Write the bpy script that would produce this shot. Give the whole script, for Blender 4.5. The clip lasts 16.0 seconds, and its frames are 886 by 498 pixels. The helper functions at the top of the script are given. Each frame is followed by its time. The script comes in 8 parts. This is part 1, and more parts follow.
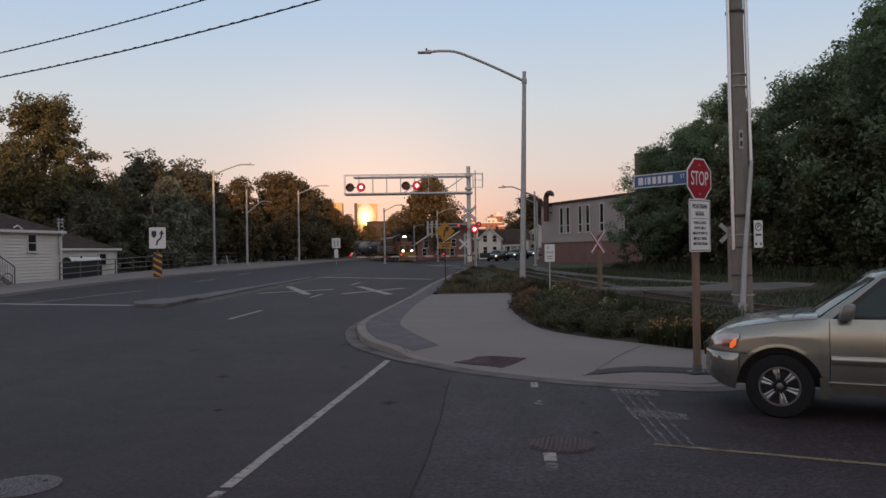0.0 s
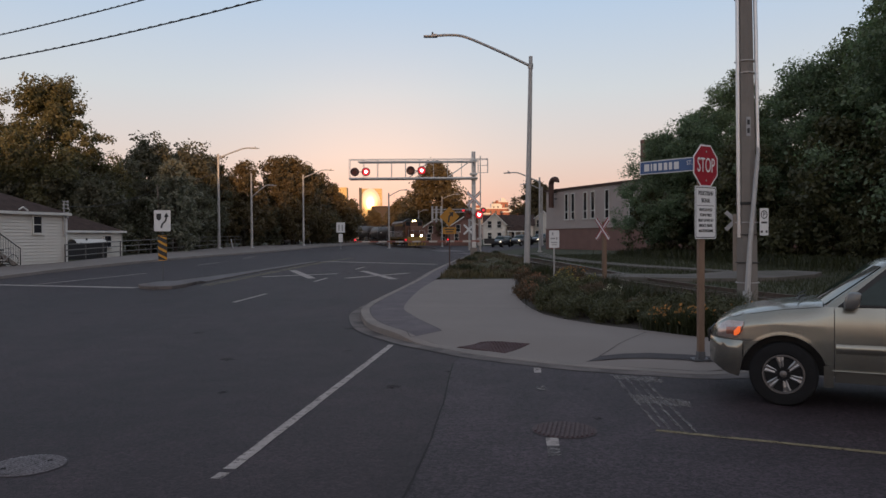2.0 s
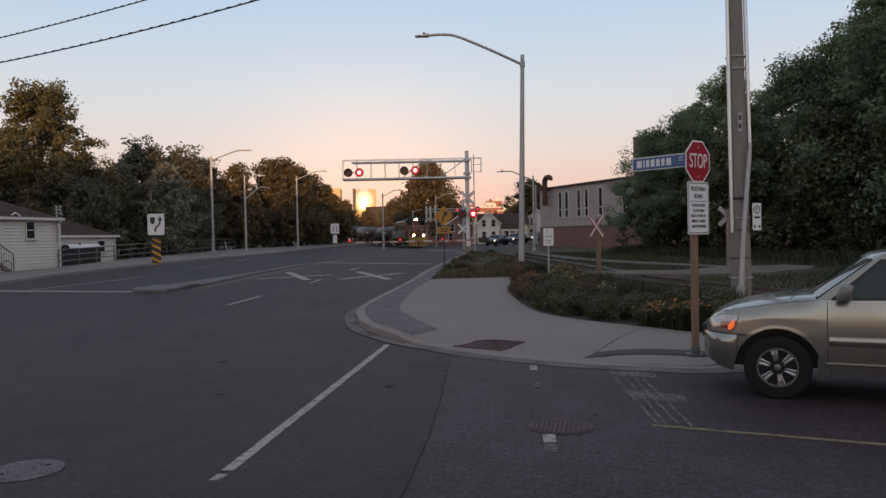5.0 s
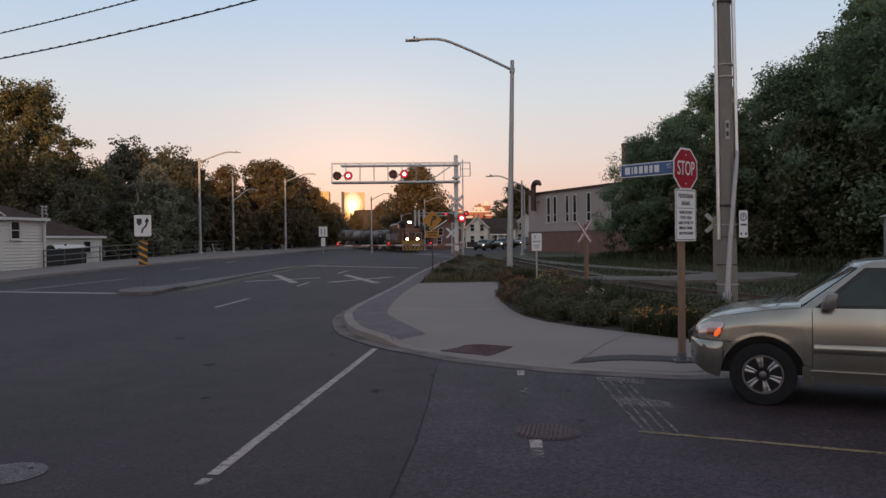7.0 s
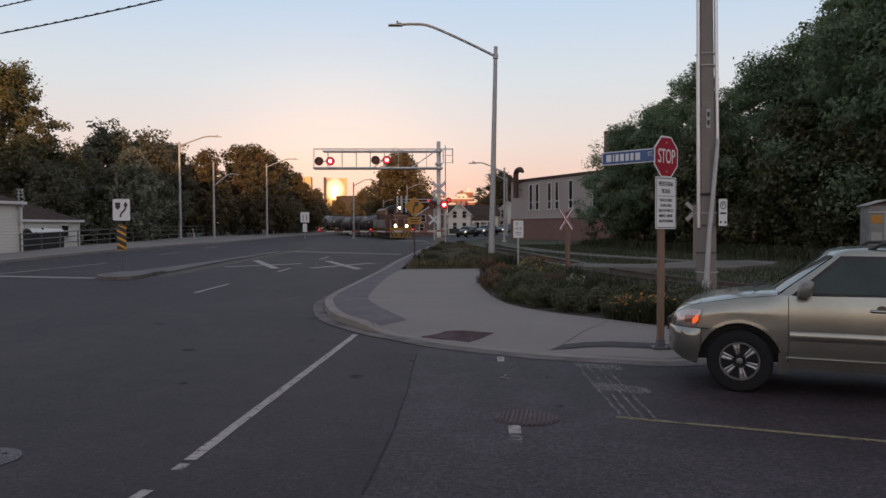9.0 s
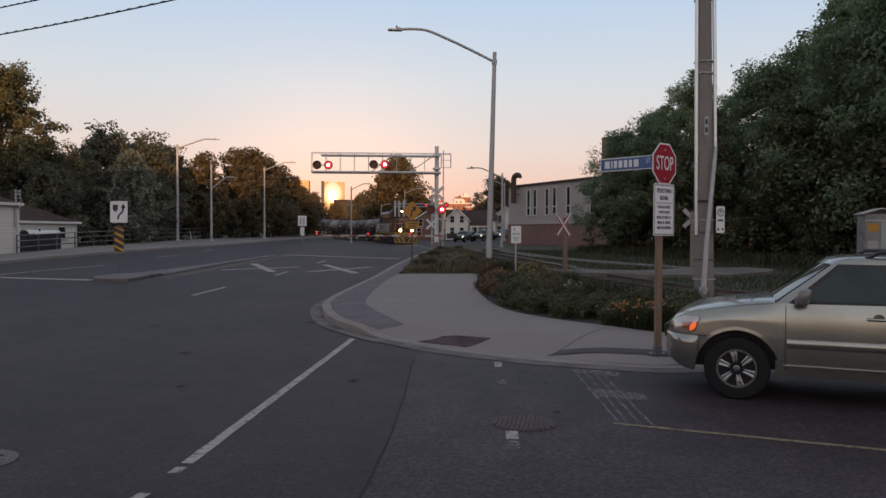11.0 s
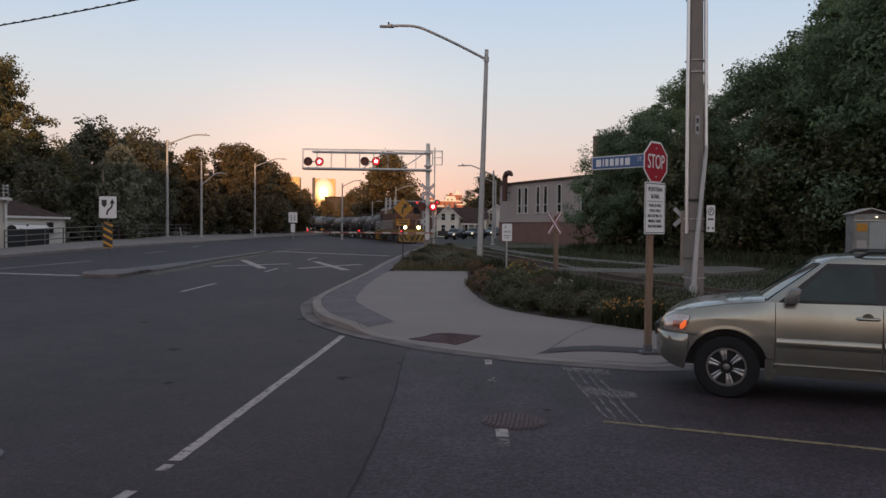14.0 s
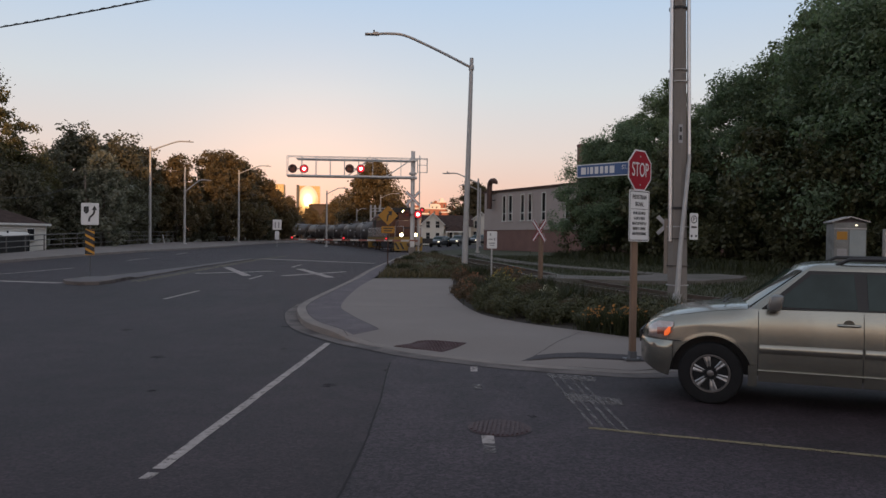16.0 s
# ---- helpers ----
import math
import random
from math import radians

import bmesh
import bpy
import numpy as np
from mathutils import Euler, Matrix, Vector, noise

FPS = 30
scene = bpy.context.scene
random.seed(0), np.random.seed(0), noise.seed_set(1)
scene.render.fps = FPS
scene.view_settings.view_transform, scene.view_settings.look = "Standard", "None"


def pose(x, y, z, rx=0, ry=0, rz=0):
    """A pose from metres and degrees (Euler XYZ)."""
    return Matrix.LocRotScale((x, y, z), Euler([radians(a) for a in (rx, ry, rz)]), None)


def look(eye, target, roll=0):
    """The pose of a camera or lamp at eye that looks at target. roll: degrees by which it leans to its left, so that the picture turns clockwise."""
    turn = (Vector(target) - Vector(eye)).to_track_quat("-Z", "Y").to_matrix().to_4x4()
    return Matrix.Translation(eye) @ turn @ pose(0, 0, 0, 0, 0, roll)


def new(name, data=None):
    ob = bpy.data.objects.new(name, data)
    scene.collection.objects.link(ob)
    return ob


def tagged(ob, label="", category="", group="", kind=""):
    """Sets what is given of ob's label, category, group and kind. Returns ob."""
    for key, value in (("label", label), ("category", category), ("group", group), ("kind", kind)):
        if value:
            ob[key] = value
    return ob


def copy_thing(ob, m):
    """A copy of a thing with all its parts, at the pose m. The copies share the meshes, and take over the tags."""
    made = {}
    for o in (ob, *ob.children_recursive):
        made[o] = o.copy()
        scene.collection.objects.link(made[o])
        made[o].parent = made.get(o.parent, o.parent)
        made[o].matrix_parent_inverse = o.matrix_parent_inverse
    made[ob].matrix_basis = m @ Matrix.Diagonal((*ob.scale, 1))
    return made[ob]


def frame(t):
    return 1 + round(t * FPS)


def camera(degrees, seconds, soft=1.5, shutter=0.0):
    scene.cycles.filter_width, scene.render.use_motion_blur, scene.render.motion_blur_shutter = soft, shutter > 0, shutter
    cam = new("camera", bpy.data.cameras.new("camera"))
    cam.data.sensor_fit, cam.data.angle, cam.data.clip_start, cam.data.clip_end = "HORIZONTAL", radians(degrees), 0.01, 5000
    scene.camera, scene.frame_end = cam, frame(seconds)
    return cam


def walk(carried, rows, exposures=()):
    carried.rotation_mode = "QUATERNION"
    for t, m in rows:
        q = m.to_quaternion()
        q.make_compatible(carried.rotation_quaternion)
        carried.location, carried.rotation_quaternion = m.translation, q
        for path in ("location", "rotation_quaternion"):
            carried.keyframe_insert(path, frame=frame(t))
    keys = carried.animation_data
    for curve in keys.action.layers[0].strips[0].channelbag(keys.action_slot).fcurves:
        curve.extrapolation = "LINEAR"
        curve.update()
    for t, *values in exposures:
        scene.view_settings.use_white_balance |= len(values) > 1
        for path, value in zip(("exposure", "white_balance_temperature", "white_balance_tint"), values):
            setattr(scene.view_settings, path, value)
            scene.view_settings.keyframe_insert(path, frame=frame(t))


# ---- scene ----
# ---- camera ----
cam = camera(61.4, 16.0)
PATH = [
    (0, (0.005, 0.026, 1.98), (0.005, 2.026, 1.99), -0.8),
    (0.5, (-0.003, 0.014, 1.974), (-0.014, 2.014, 1.972), -0.6),
    (1, (-0.002, 0.028, 1.974), (-0.026, 2.028, 1.957), -0.3),
    (1.5, (0.004, 0.031, 1.977), (-0.014, 2.031, 1.96), -0.3),
    (2, (0.005, 0.043, 1.972), (-0.007, 2.042, 1.943), -0.3),
    (2.5, (0.006, 0.034, 1.97), (0.005, 2.034, 1.929), -0.4),
    (3, (0.001, 0.012, 1.961), (-0.005, 2.011, 1.897), -0.5),
    (3.5, (0.01, 0.026, 1.964), (-0.007, 2.024, 1.882), -0.7),
    (4, (0.018, 0.036, 1.97), (0.026, 2.035, 1.901), -1.1),
    (4.5, (0.007, 0.02, 1.965), (0.007, 2.019, 1.925), -1.2),
    (7, (0.003, 0.015, 1.974), (0.037, 2.015, 1.954), -0.6),
    (7.5, (0.008, 0.007, 1.976), (0.056, 2.007, 1.951), -0.7),
    (8, (0.017, 0.026, 1.967), (0.086, 2.025, 1.938), -0.5),
    (8.5, (0.015, 0.026, 1.967), (0.087, 2.024, 1.929), -0.3),
    (9, (0.024, 0.031, 1.965), (0.105, 2.029, 1.909), -0.2),
    (11.5, (0.003, 0.021, 1.97), (0.095, 2.019, 1.928), 0.4),
    (12, (0.001, 0.046, 1.961), (0.101, 2.042, 1.911), 0.5),
    (12.5, (0.013, 0.053, 1.967), (0.119, 2.049, 1.917), 0.6),
    (13, (0.005, 0.051, 1.963), (0.114, 2.047, 1.91), 0.7),
    (13.5, (0.006, 0.039, 1.967), (0.116, 2.035, 1.914), 0.7),
    (14, (0.009, 0.053, 1.965), (0.122, 2.049, 1.915), 0.6),
    (14.5, (0.01, 0.055, 1.962), (0.135, 2.051, 1.919), 0.5),
    (15, (0.008, 0.055, 1.964), (0.151, 2.049, 1.925), 0.5),
    (15.5, (0.007, 0.057, 1.965), (0.16, 2.051, 1.93), 0.6),
    (16, (-0.009, 0.041, 1.956), (0.145, 2.035, 1.927), 0.7),
]
walk(cam, [(t, look(e, g, r)) for t, e, g, r in PATH],
     [(0, -0.08), (1.5, -0.06), (2.5, -0.05), (3.5, 0.06), (4.5, 0.04), (8, 0.0), (8.5, 0.02), (9.0, 0.09), (11.5, 0.03), (12, 0.03), (16, 0.0)])

# ---- world, sun ----
SUN_FROM = Vector((0.05, -1.0, 0.045)).normalized()
world = bpy.data.worlds.new("dusk_sky")
scene.world = world
world.use_nodes = True
wn, wl = world.node_tree.nodes, world.node_tree.links
wn.clear()
w_out = wn.new("ShaderNodeOutputWorld")
w_add = wn.new("ShaderNodeAddShader")
w_sky = wn.new("ShaderNodeTexSky")
w_sky.sky_type, w_sky.sun_disc = "NISHITA", False
w_sky.sun_elevation, w_sky.sun_rotation = radians(2.6), radians(177)
w_b1 = wn.new("ShaderNodeBackground")
w_b1.inputs[1].default_value = 0.05
w_b2 = wn.new("ShaderNodeBackground")
w_b2.inputs[1].default_value = 1.0
w_tc = wn.new("ShaderNodeTexCoord")
w_sep = wn.new("ShaderNodeSeparateXYZ")
w_ramp = wn.new("ShaderNodeValToRGB")
SKY = [(0.0, (0.62, 0.37, 0.31)), (0.05, (0.73, 0.462, 0.425)), (0.11, (0.685, 0.558, 0.552)),
       (0.19, (0.585, 0.60, 0.648)), (0.30, (0.44, 0.55, 0.72)), (0.5, (0.37, 0.44, 0.57)), (1.0, (0.33, 0.36, 0.43))]
els = w_ramp.color_ramp.elements
els[0].position, els[0].color = SKY[0][0], (*SKY[0][1], 1)
els[1].position, els[1].color = SKY[-1][0], (*SKY[-1][1], 1)
for p, c in SKY[1:-1]:
    els.new(p).color = (*c, 1)
def sky_lobe(direction, power, color, strength):
    """A soft brightening of the sky round one direction."""
    dot, pw, mul, bg = wn.new("ShaderNodeVectorMath"), wn.new("ShaderNodeMath"), wn.new("ShaderNodeMath"), wn.new("ShaderNodeBackground")
    dot.operation, pw.operation, mul.operation = "DOT_PRODUCT", "POWER", "MULTIPLY"
    dot.inputs[1].default_value = Vector(direction).normalized()
    clamp = wn.new("ShaderNodeMath")
    clamp.operation = "MAXIMUM"
    clamp.inputs[1].default_value = 0.0
    wl.new(w_tc.outputs["Generated"], dot.inputs[0])
    wl.new(dot.outputs["Value"], clamp.inputs[0])
    wl.new(clamp.outputs[0], pw.inputs[0])
    pw.inputs[1].default_value, mul.inputs[1].default_value = power, strength
    wl.new(pw.outputs[0], mul.inputs[0])
    wl.new(mul.outputs[0], bg.inputs[1])
    bg.inputs[0].default_value = (*color, 1)
    return bg


wl.new(w_tc.outputs["Generated"], w_sep.inputs[0])
wl.new(w_sep.outputs[2], w_ramp.inputs[0])
wl.new(w_ramp.outputs[0], w_b2.inputs[0])
wl.new(w_sky.outputs[0], w_b1.inputs[0])
wl.new(w_b1.outputs[0], w_add.inputs[0])
wl.new(w_b2.outputs[0], w_add.inputs[1])
# added lobes: one high on the sun's side, one for the tower's glare
w_l1 = sky_lobe((0.05, -1.0, 0.55), 3.0, (1.0, 0.77, 0.61), 0.37)
w_l2 = sky_lobe((-0.10, 1.0, 0.03), 90.0, (1.0, 0.42, 0.14), 0.32)
w_add2, w_add3 = wn.new("ShaderNodeAddShader"), wn.new("ShaderNodeAddShader")
wl.new(w_add.outputs[0], w_add2.inputs[0])
wl.new(w_l1.outputs[0], w_add2.inputs[1])
wl.new(w_add2.outputs[0], w_add3.inputs[0])
wl.new(w_l2.outputs[0], w_add3.inputs[1])
wl.new(w_add3.outputs[0], w_out.inputs[0])

sun = new("sun", bpy.data.lights.new("sun", "SUN"))
sun.data.energy, sun.data.angle, sun.data.color = 4.0, radians(0.53), (1.0, 0.56, 0.26)
sun.matrix_world = look((0, 0, 50), Vector((0, 0, 50)) - SUN_FROM)


# ---- materials ----
def mat(name, base, rough=0.7, metal=0.0, var=0.18, scale=4.0, fine=60.0, bump=0.15, dirt=None, dirt_scale=0.5,
        dirt_amount=0.4, dirt_from=0.48, dirt_to=0.68, spec=0.5, rand=0.0, coat=0.0, stretch=(1, 1, 1), emit=None, power=0.0, speck=None):
    """A surface with two scales of variation, optional stains and a fine relief."""
    m = bpy.data.materials.new(name)
    m.use_nodes = True
    n, l = m.node_tree.nodes, m.node_tree.links
    b = n["Principled BSDF"]
    tc, mp = n.new("ShaderNodeTexCoord"), n.new("ShaderNodeMapping")
    mp.inputs["Scale"].default_value = stretch
    l.new(tc.outputs["Object"], mp.inputs[0])
    n1, n2 = n.new("ShaderNodeTexNoise"), n.new("ShaderNodeTexNoise")
    n1.inputs["Scale"].default_value, n1.inputs["Detail"].default_value = scale, 5
    n2.inputs["Scale"].default_value, n2.inputs["Detail"].default_value = fine, 3
    l.new(mp.outputs[0], n1.inputs["Vector"])
    l.new(mp.outputs[0], n2.inputs["Vector"])
    add = n.new("ShaderNodeMath")
    add.operation = "ADD"
    l.new(n1.outputs["Fac"], add.inputs[0])
    l.new(n2.outputs["Fac"], add.inputs[1])
    rng = n.new("ShaderNodeMapRange")
    rng.inputs[1].default_value, rng.inputs[2].default_value = 0.6, 1.4
    rng.inputs[3].default_value, rng.inputs[4].default_value = 1 - var, 1 + var
    l.new(add.outputs[0], rng.inputs[0])
    mul = n.new("ShaderNodeVectorMath")
    mul.operation = "SCALE"
    mul.inputs[0].default_value = base
    l.new(rng.outputs[0], mul.inputs["Scale"])
    col = mul.outputs[0]
    if rand:
        oi, r2, m2 = n.new("ShaderNodeObjectInfo"), n.new("ShaderNodeMapRange"), n.new("ShaderNodeVectorMath")
        r2.inputs[3].default_value, r2.inputs[4].default_value = 1 - rand, 1 + rand
        m2.operation = "SCALE"
        l.new(oi.outputs["Random"], r2.inputs[0])
        l.new(col, m2.inputs[0])
        l.new(r2.outputs[0], m2.inputs["Scale"])
        col = m2.outputs[0]
    if dirt:
        n3, r3, mx = n.new("ShaderNodeTexNoise"), n.new("ShaderNodeMapRange"), n.new("ShaderNodeMix")
        n3.inputs["Scale"].default_value, n3.inputs["Detail"].default_value = dirt_scale, 6
        l.new(mp.outputs[0], n3.inputs["Vector"])
        r3.inputs[1].default_value, r3.inputs[2].default_value = dirt_from, dirt_to
        r3.inputs[3].default_value, r3.inputs[4].default_value = 0, dirt_amount
        l.new(n3.outputs["Fac"], r3.inputs[0])
        mx.data_type = "RGBA"
        mx.inputs["B"].default_value = (*dirt, 1)
        l.new(r3.outputs[0], mx.inputs["Factor"])
        l.new(col, mx.inputs["A"])
        col = mx.outputs["Result"]
    if speck:
        vo, sp, r4, m4 = n.new("ShaderNodeTexVoronoi"), n.new("ShaderNodeSeparateColor"), n.new("ShaderNodeMapRange"), n.new("ShaderNodeVectorMath")
        vo.inputs["Scale"].default_value = speck[0]
        l.new(mp.outputs[0], vo.inputs["Vector"])
        l.new(vo.outputs["Color"], sp.inputs[0])
        r4.inputs[1].default_value, r4.inputs[2].default_value = 0.0, 1.0
        r4.inputs[3].default_value, r4.inputs[4].default_value = 1 - speck[1], 1 + speck[1]
        l.new(sp.outputs[0], r4.inputs[0])
        m4.operation = "SCALE"
        l.new(col, m4.inputs[0])
        l.new(r4.outputs[0], m4.inputs["Scale"])
        col = m4.outputs[0]
    l.new(col, b.inputs["Base Color"])
    b.inputs["Roughness"].default_value, b.inputs["Metallic"].default_value = rough, metal
    b.inputs["Specular IOR Level"].default_value = spec
    b.inputs["Coat Weight"].default_value = coat
    b.inputs["Coat Roughness"].default_value = 0.05
    if bump:
        bp = n.new("ShaderNodeBump")
        bp.inputs["Strength"].default_value, bp.inputs["Distance"].default_value = bump, 0.02
        l.new(n2.outputs["Fac"], bp.inputs["Height"])
        l.new(bp.outputs[0], b.inputs["Normal"])
    if emit:
        b.inputs["Emission Color"].default_value, b.inputs["Emission Strength"].default_value = (*emit, 1), power
    return m


def leaf(name, base, var=0.38, trans=0.25):
    """Foliage: each leaf takes its own shade, with some light passing through."""
    m = bpy.data.materials.new(name)
    m.use_nodes = True
    n, l = m.node_tree.nodes, m.node_tree.links
    b = n["Principled BSDF"]
    geo, rng, mul = n.new("ShaderNodeNewGeometry"), n.new("ShaderNodeMapRange"), n.new("ShaderNodeVectorMath")
    tc, ns, a = n.new("ShaderNodeTexCoord"), n.new("ShaderNodeTexNoise"), n.new("ShaderNodeMath")
    ns.inputs["Scale"].default_value = 0.5
    l.new(tc.outputs["Object"], ns.inputs["Vector"])
    a.operation = "ADD"
    l.new(geo.outputs["Random Per Island"], a.inputs[0])
    l.new(ns.outputs["Fac"], a.inputs[1])
    rng.inputs[1].default_value, rng.inputs[2].default_value = 0.3, 1.5
    rng.inputs[3].default_value, rng.inputs[4].default_value = 1 - var, 1 + var
    l.new(a.outputs[0], rng.inputs[0])
    mul.operation = "SCALE"
    mul.inputs[0].default_value = base
    l.new(rng.outputs[0], mul.inputs["Scale"])
    l.new(mul.outputs[0], b.inputs["Base Color"])
    b.inputs["Roughness"].default_value = 0.52
    b.inputs["Specular IOR Level"].default_value = 0.34
    tr, mx = n.new("ShaderNodeBsdfTranslucent"), n.new("ShaderNodeMixShader")
    thin = n.new("ShaderNodeVectorMath")
    thin.operation = "MULTIPLY"
    thin.inputs[1].default_value = (1.45, 1.65, 1.2)
    l.new(mul.outputs[0], thin.inputs[0])
    l.new(thin.outputs[0], tr.inputs["Color"])
    mx.inputs[0].default_value = trans
    l.new(b.outputs[0], mx.inputs[1])
    l.new(tr.outputs[0], mx.inputs[2])
    l.new(mx.outputs[0], n["Material Output"].inputs[0])
    return m


def chain(n, l, tex, low, high, out_low, out_high, col):
    """Scales a colour by one texture's value, spread between two factors."""
    r, m = n.new("ShaderNodeMapRange"), n.new("ShaderNodeVectorMath")
    r.inputs[1].default_value, r.inputs[2].default_value, r.inputs[3].default_value, r.inputs[4].default_value = low, high, out_low, out_high
    m.operation = "SCALE"
    l.new(tex, r.inputs[0])
    l.new(r.outputs[0], m.inputs["Scale"])
    l.new(col, m.inputs[0])
    return m.outputs[0]


def asphalt(name, base, grain):
    """Old asphalt: pale stones in dark binder, mottled at hand size, with wheel-worn bands and broad stains."""
    m = bpy.data.materials.new(name)
    m.use_nodes = True
    n, l = m.node_tree.nodes, m.node_tree.links
    b, tc, mp = n["Principled BSDF"], n.new("ShaderNodeTexCoord"), n.new("ShaderNodeMapping")
    l.new(tc.outputs["Object"], mp.inputs[0])
    mp.inputs["Scale"].default_value = (1.0, 0.16, 1.0)
    rgb = n.new("ShaderNodeRGB")
    rgb.outputs[0].default_value = (*base, 1)
    col = rgb.outputs[0]
    for scale, detail, vec, low, high, a, c in ((0.20, 5, tc.outputs["Object"], 0.35, 0.65, 0.74, 1.22), (0.55, 4, mp.outputs[0], 0.35, 0.65, 0.86, 1.14), (1.7, 7, tc.outputs["Object"], 0.32, 0.68, 0.74, 1.26), (15.0, 6, tc.outputs["Object"], 0.3, 0.7, 1 - 0.34 * grain, 1 + 0.34 * grain)):
        t = n.new("ShaderNodeTexNoise")
        t.inputs["Scale"].default_value, t.inputs["Detail"].default_value = scale, detail
        l.new(vec, t.inputs["Vector"])
        col = chain(n, l, t.outputs["Fac"], low, high, a, c, col)
    vo, sp = n.new("ShaderNodeTexVoronoi"), n.new("ShaderNodeSeparateColor")
    vo.inputs["Scale"].default_value = 52
    l.new(tc.outputs["Object"], vo.inputs["Vector"])
    l.new(vo.outputs["Color"], sp.inputs[0])
    col = chain(n, l, sp.outputs[0], 0, 1, 1 - 0.55 * grain, 1 + 0.55 * grain, col)
    l.new(col, b.inputs["Base Color"])
    b.inputs["Roughness"].default_value, b.inputs["Specular IOR Level"].default_value = 0.68, 0.32
    bp = n.new("ShaderNodeBump")
    bp.inputs["Strength"].default_value, bp.inputs["Distance"].default_value = 1.0, 0.012
    l.new(sp.outputs[1], bp.inputs["Height"])
    l.new(bp.outputs[0], b.inputs["Normal"])
    return m


def worn_paint(name, base, low, high, scale=8.0, stretch=(1, 1, 1)):
    """Road paint that is scraped through to the asphalt in ragged flecks."""
    m = mat(name, base, 0.8, var=0.25, scale=4, fine=50, spec=0.3)
    n, l = m.node_tree.nodes, m.node_tree.links
    tc, mp, t, r = n.new("ShaderNodeTexCoord"), n.new("ShaderNodeMapping"), n.new("ShaderNodeTexNoise"), n.new("ShaderNodeMapRange")
    mp.inputs["Scale"].default_value = stretch
    l.new(tc.outputs["Object"], mp.inputs[0])
    l.new(mp.outputs[0], t.inputs["Vector"])
    t.inputs["Scale"].default_value, t.inputs["Detail"].default_value, t.inputs["Roughness"].default_value = scale, 9, 0.7
    r.inputs[1].default_value, r.inputs[2].default_value = low, high
    l.new(t.outputs["Fac"], r.inputs[0])
    tr, mx = n.new("ShaderNodeBsdfTransparent"), n.new("ShaderNodeMixShader")
    l.new(r.outputs[0], mx.inputs[0])
    l.new(tr.outputs[0], mx.inputs[1])
    l.new(n["Principled BSDF"].outputs[0], mx.inputs[2])
    l.new(mx.outputs[0], n["Material Output"].inputs[0])
    return m


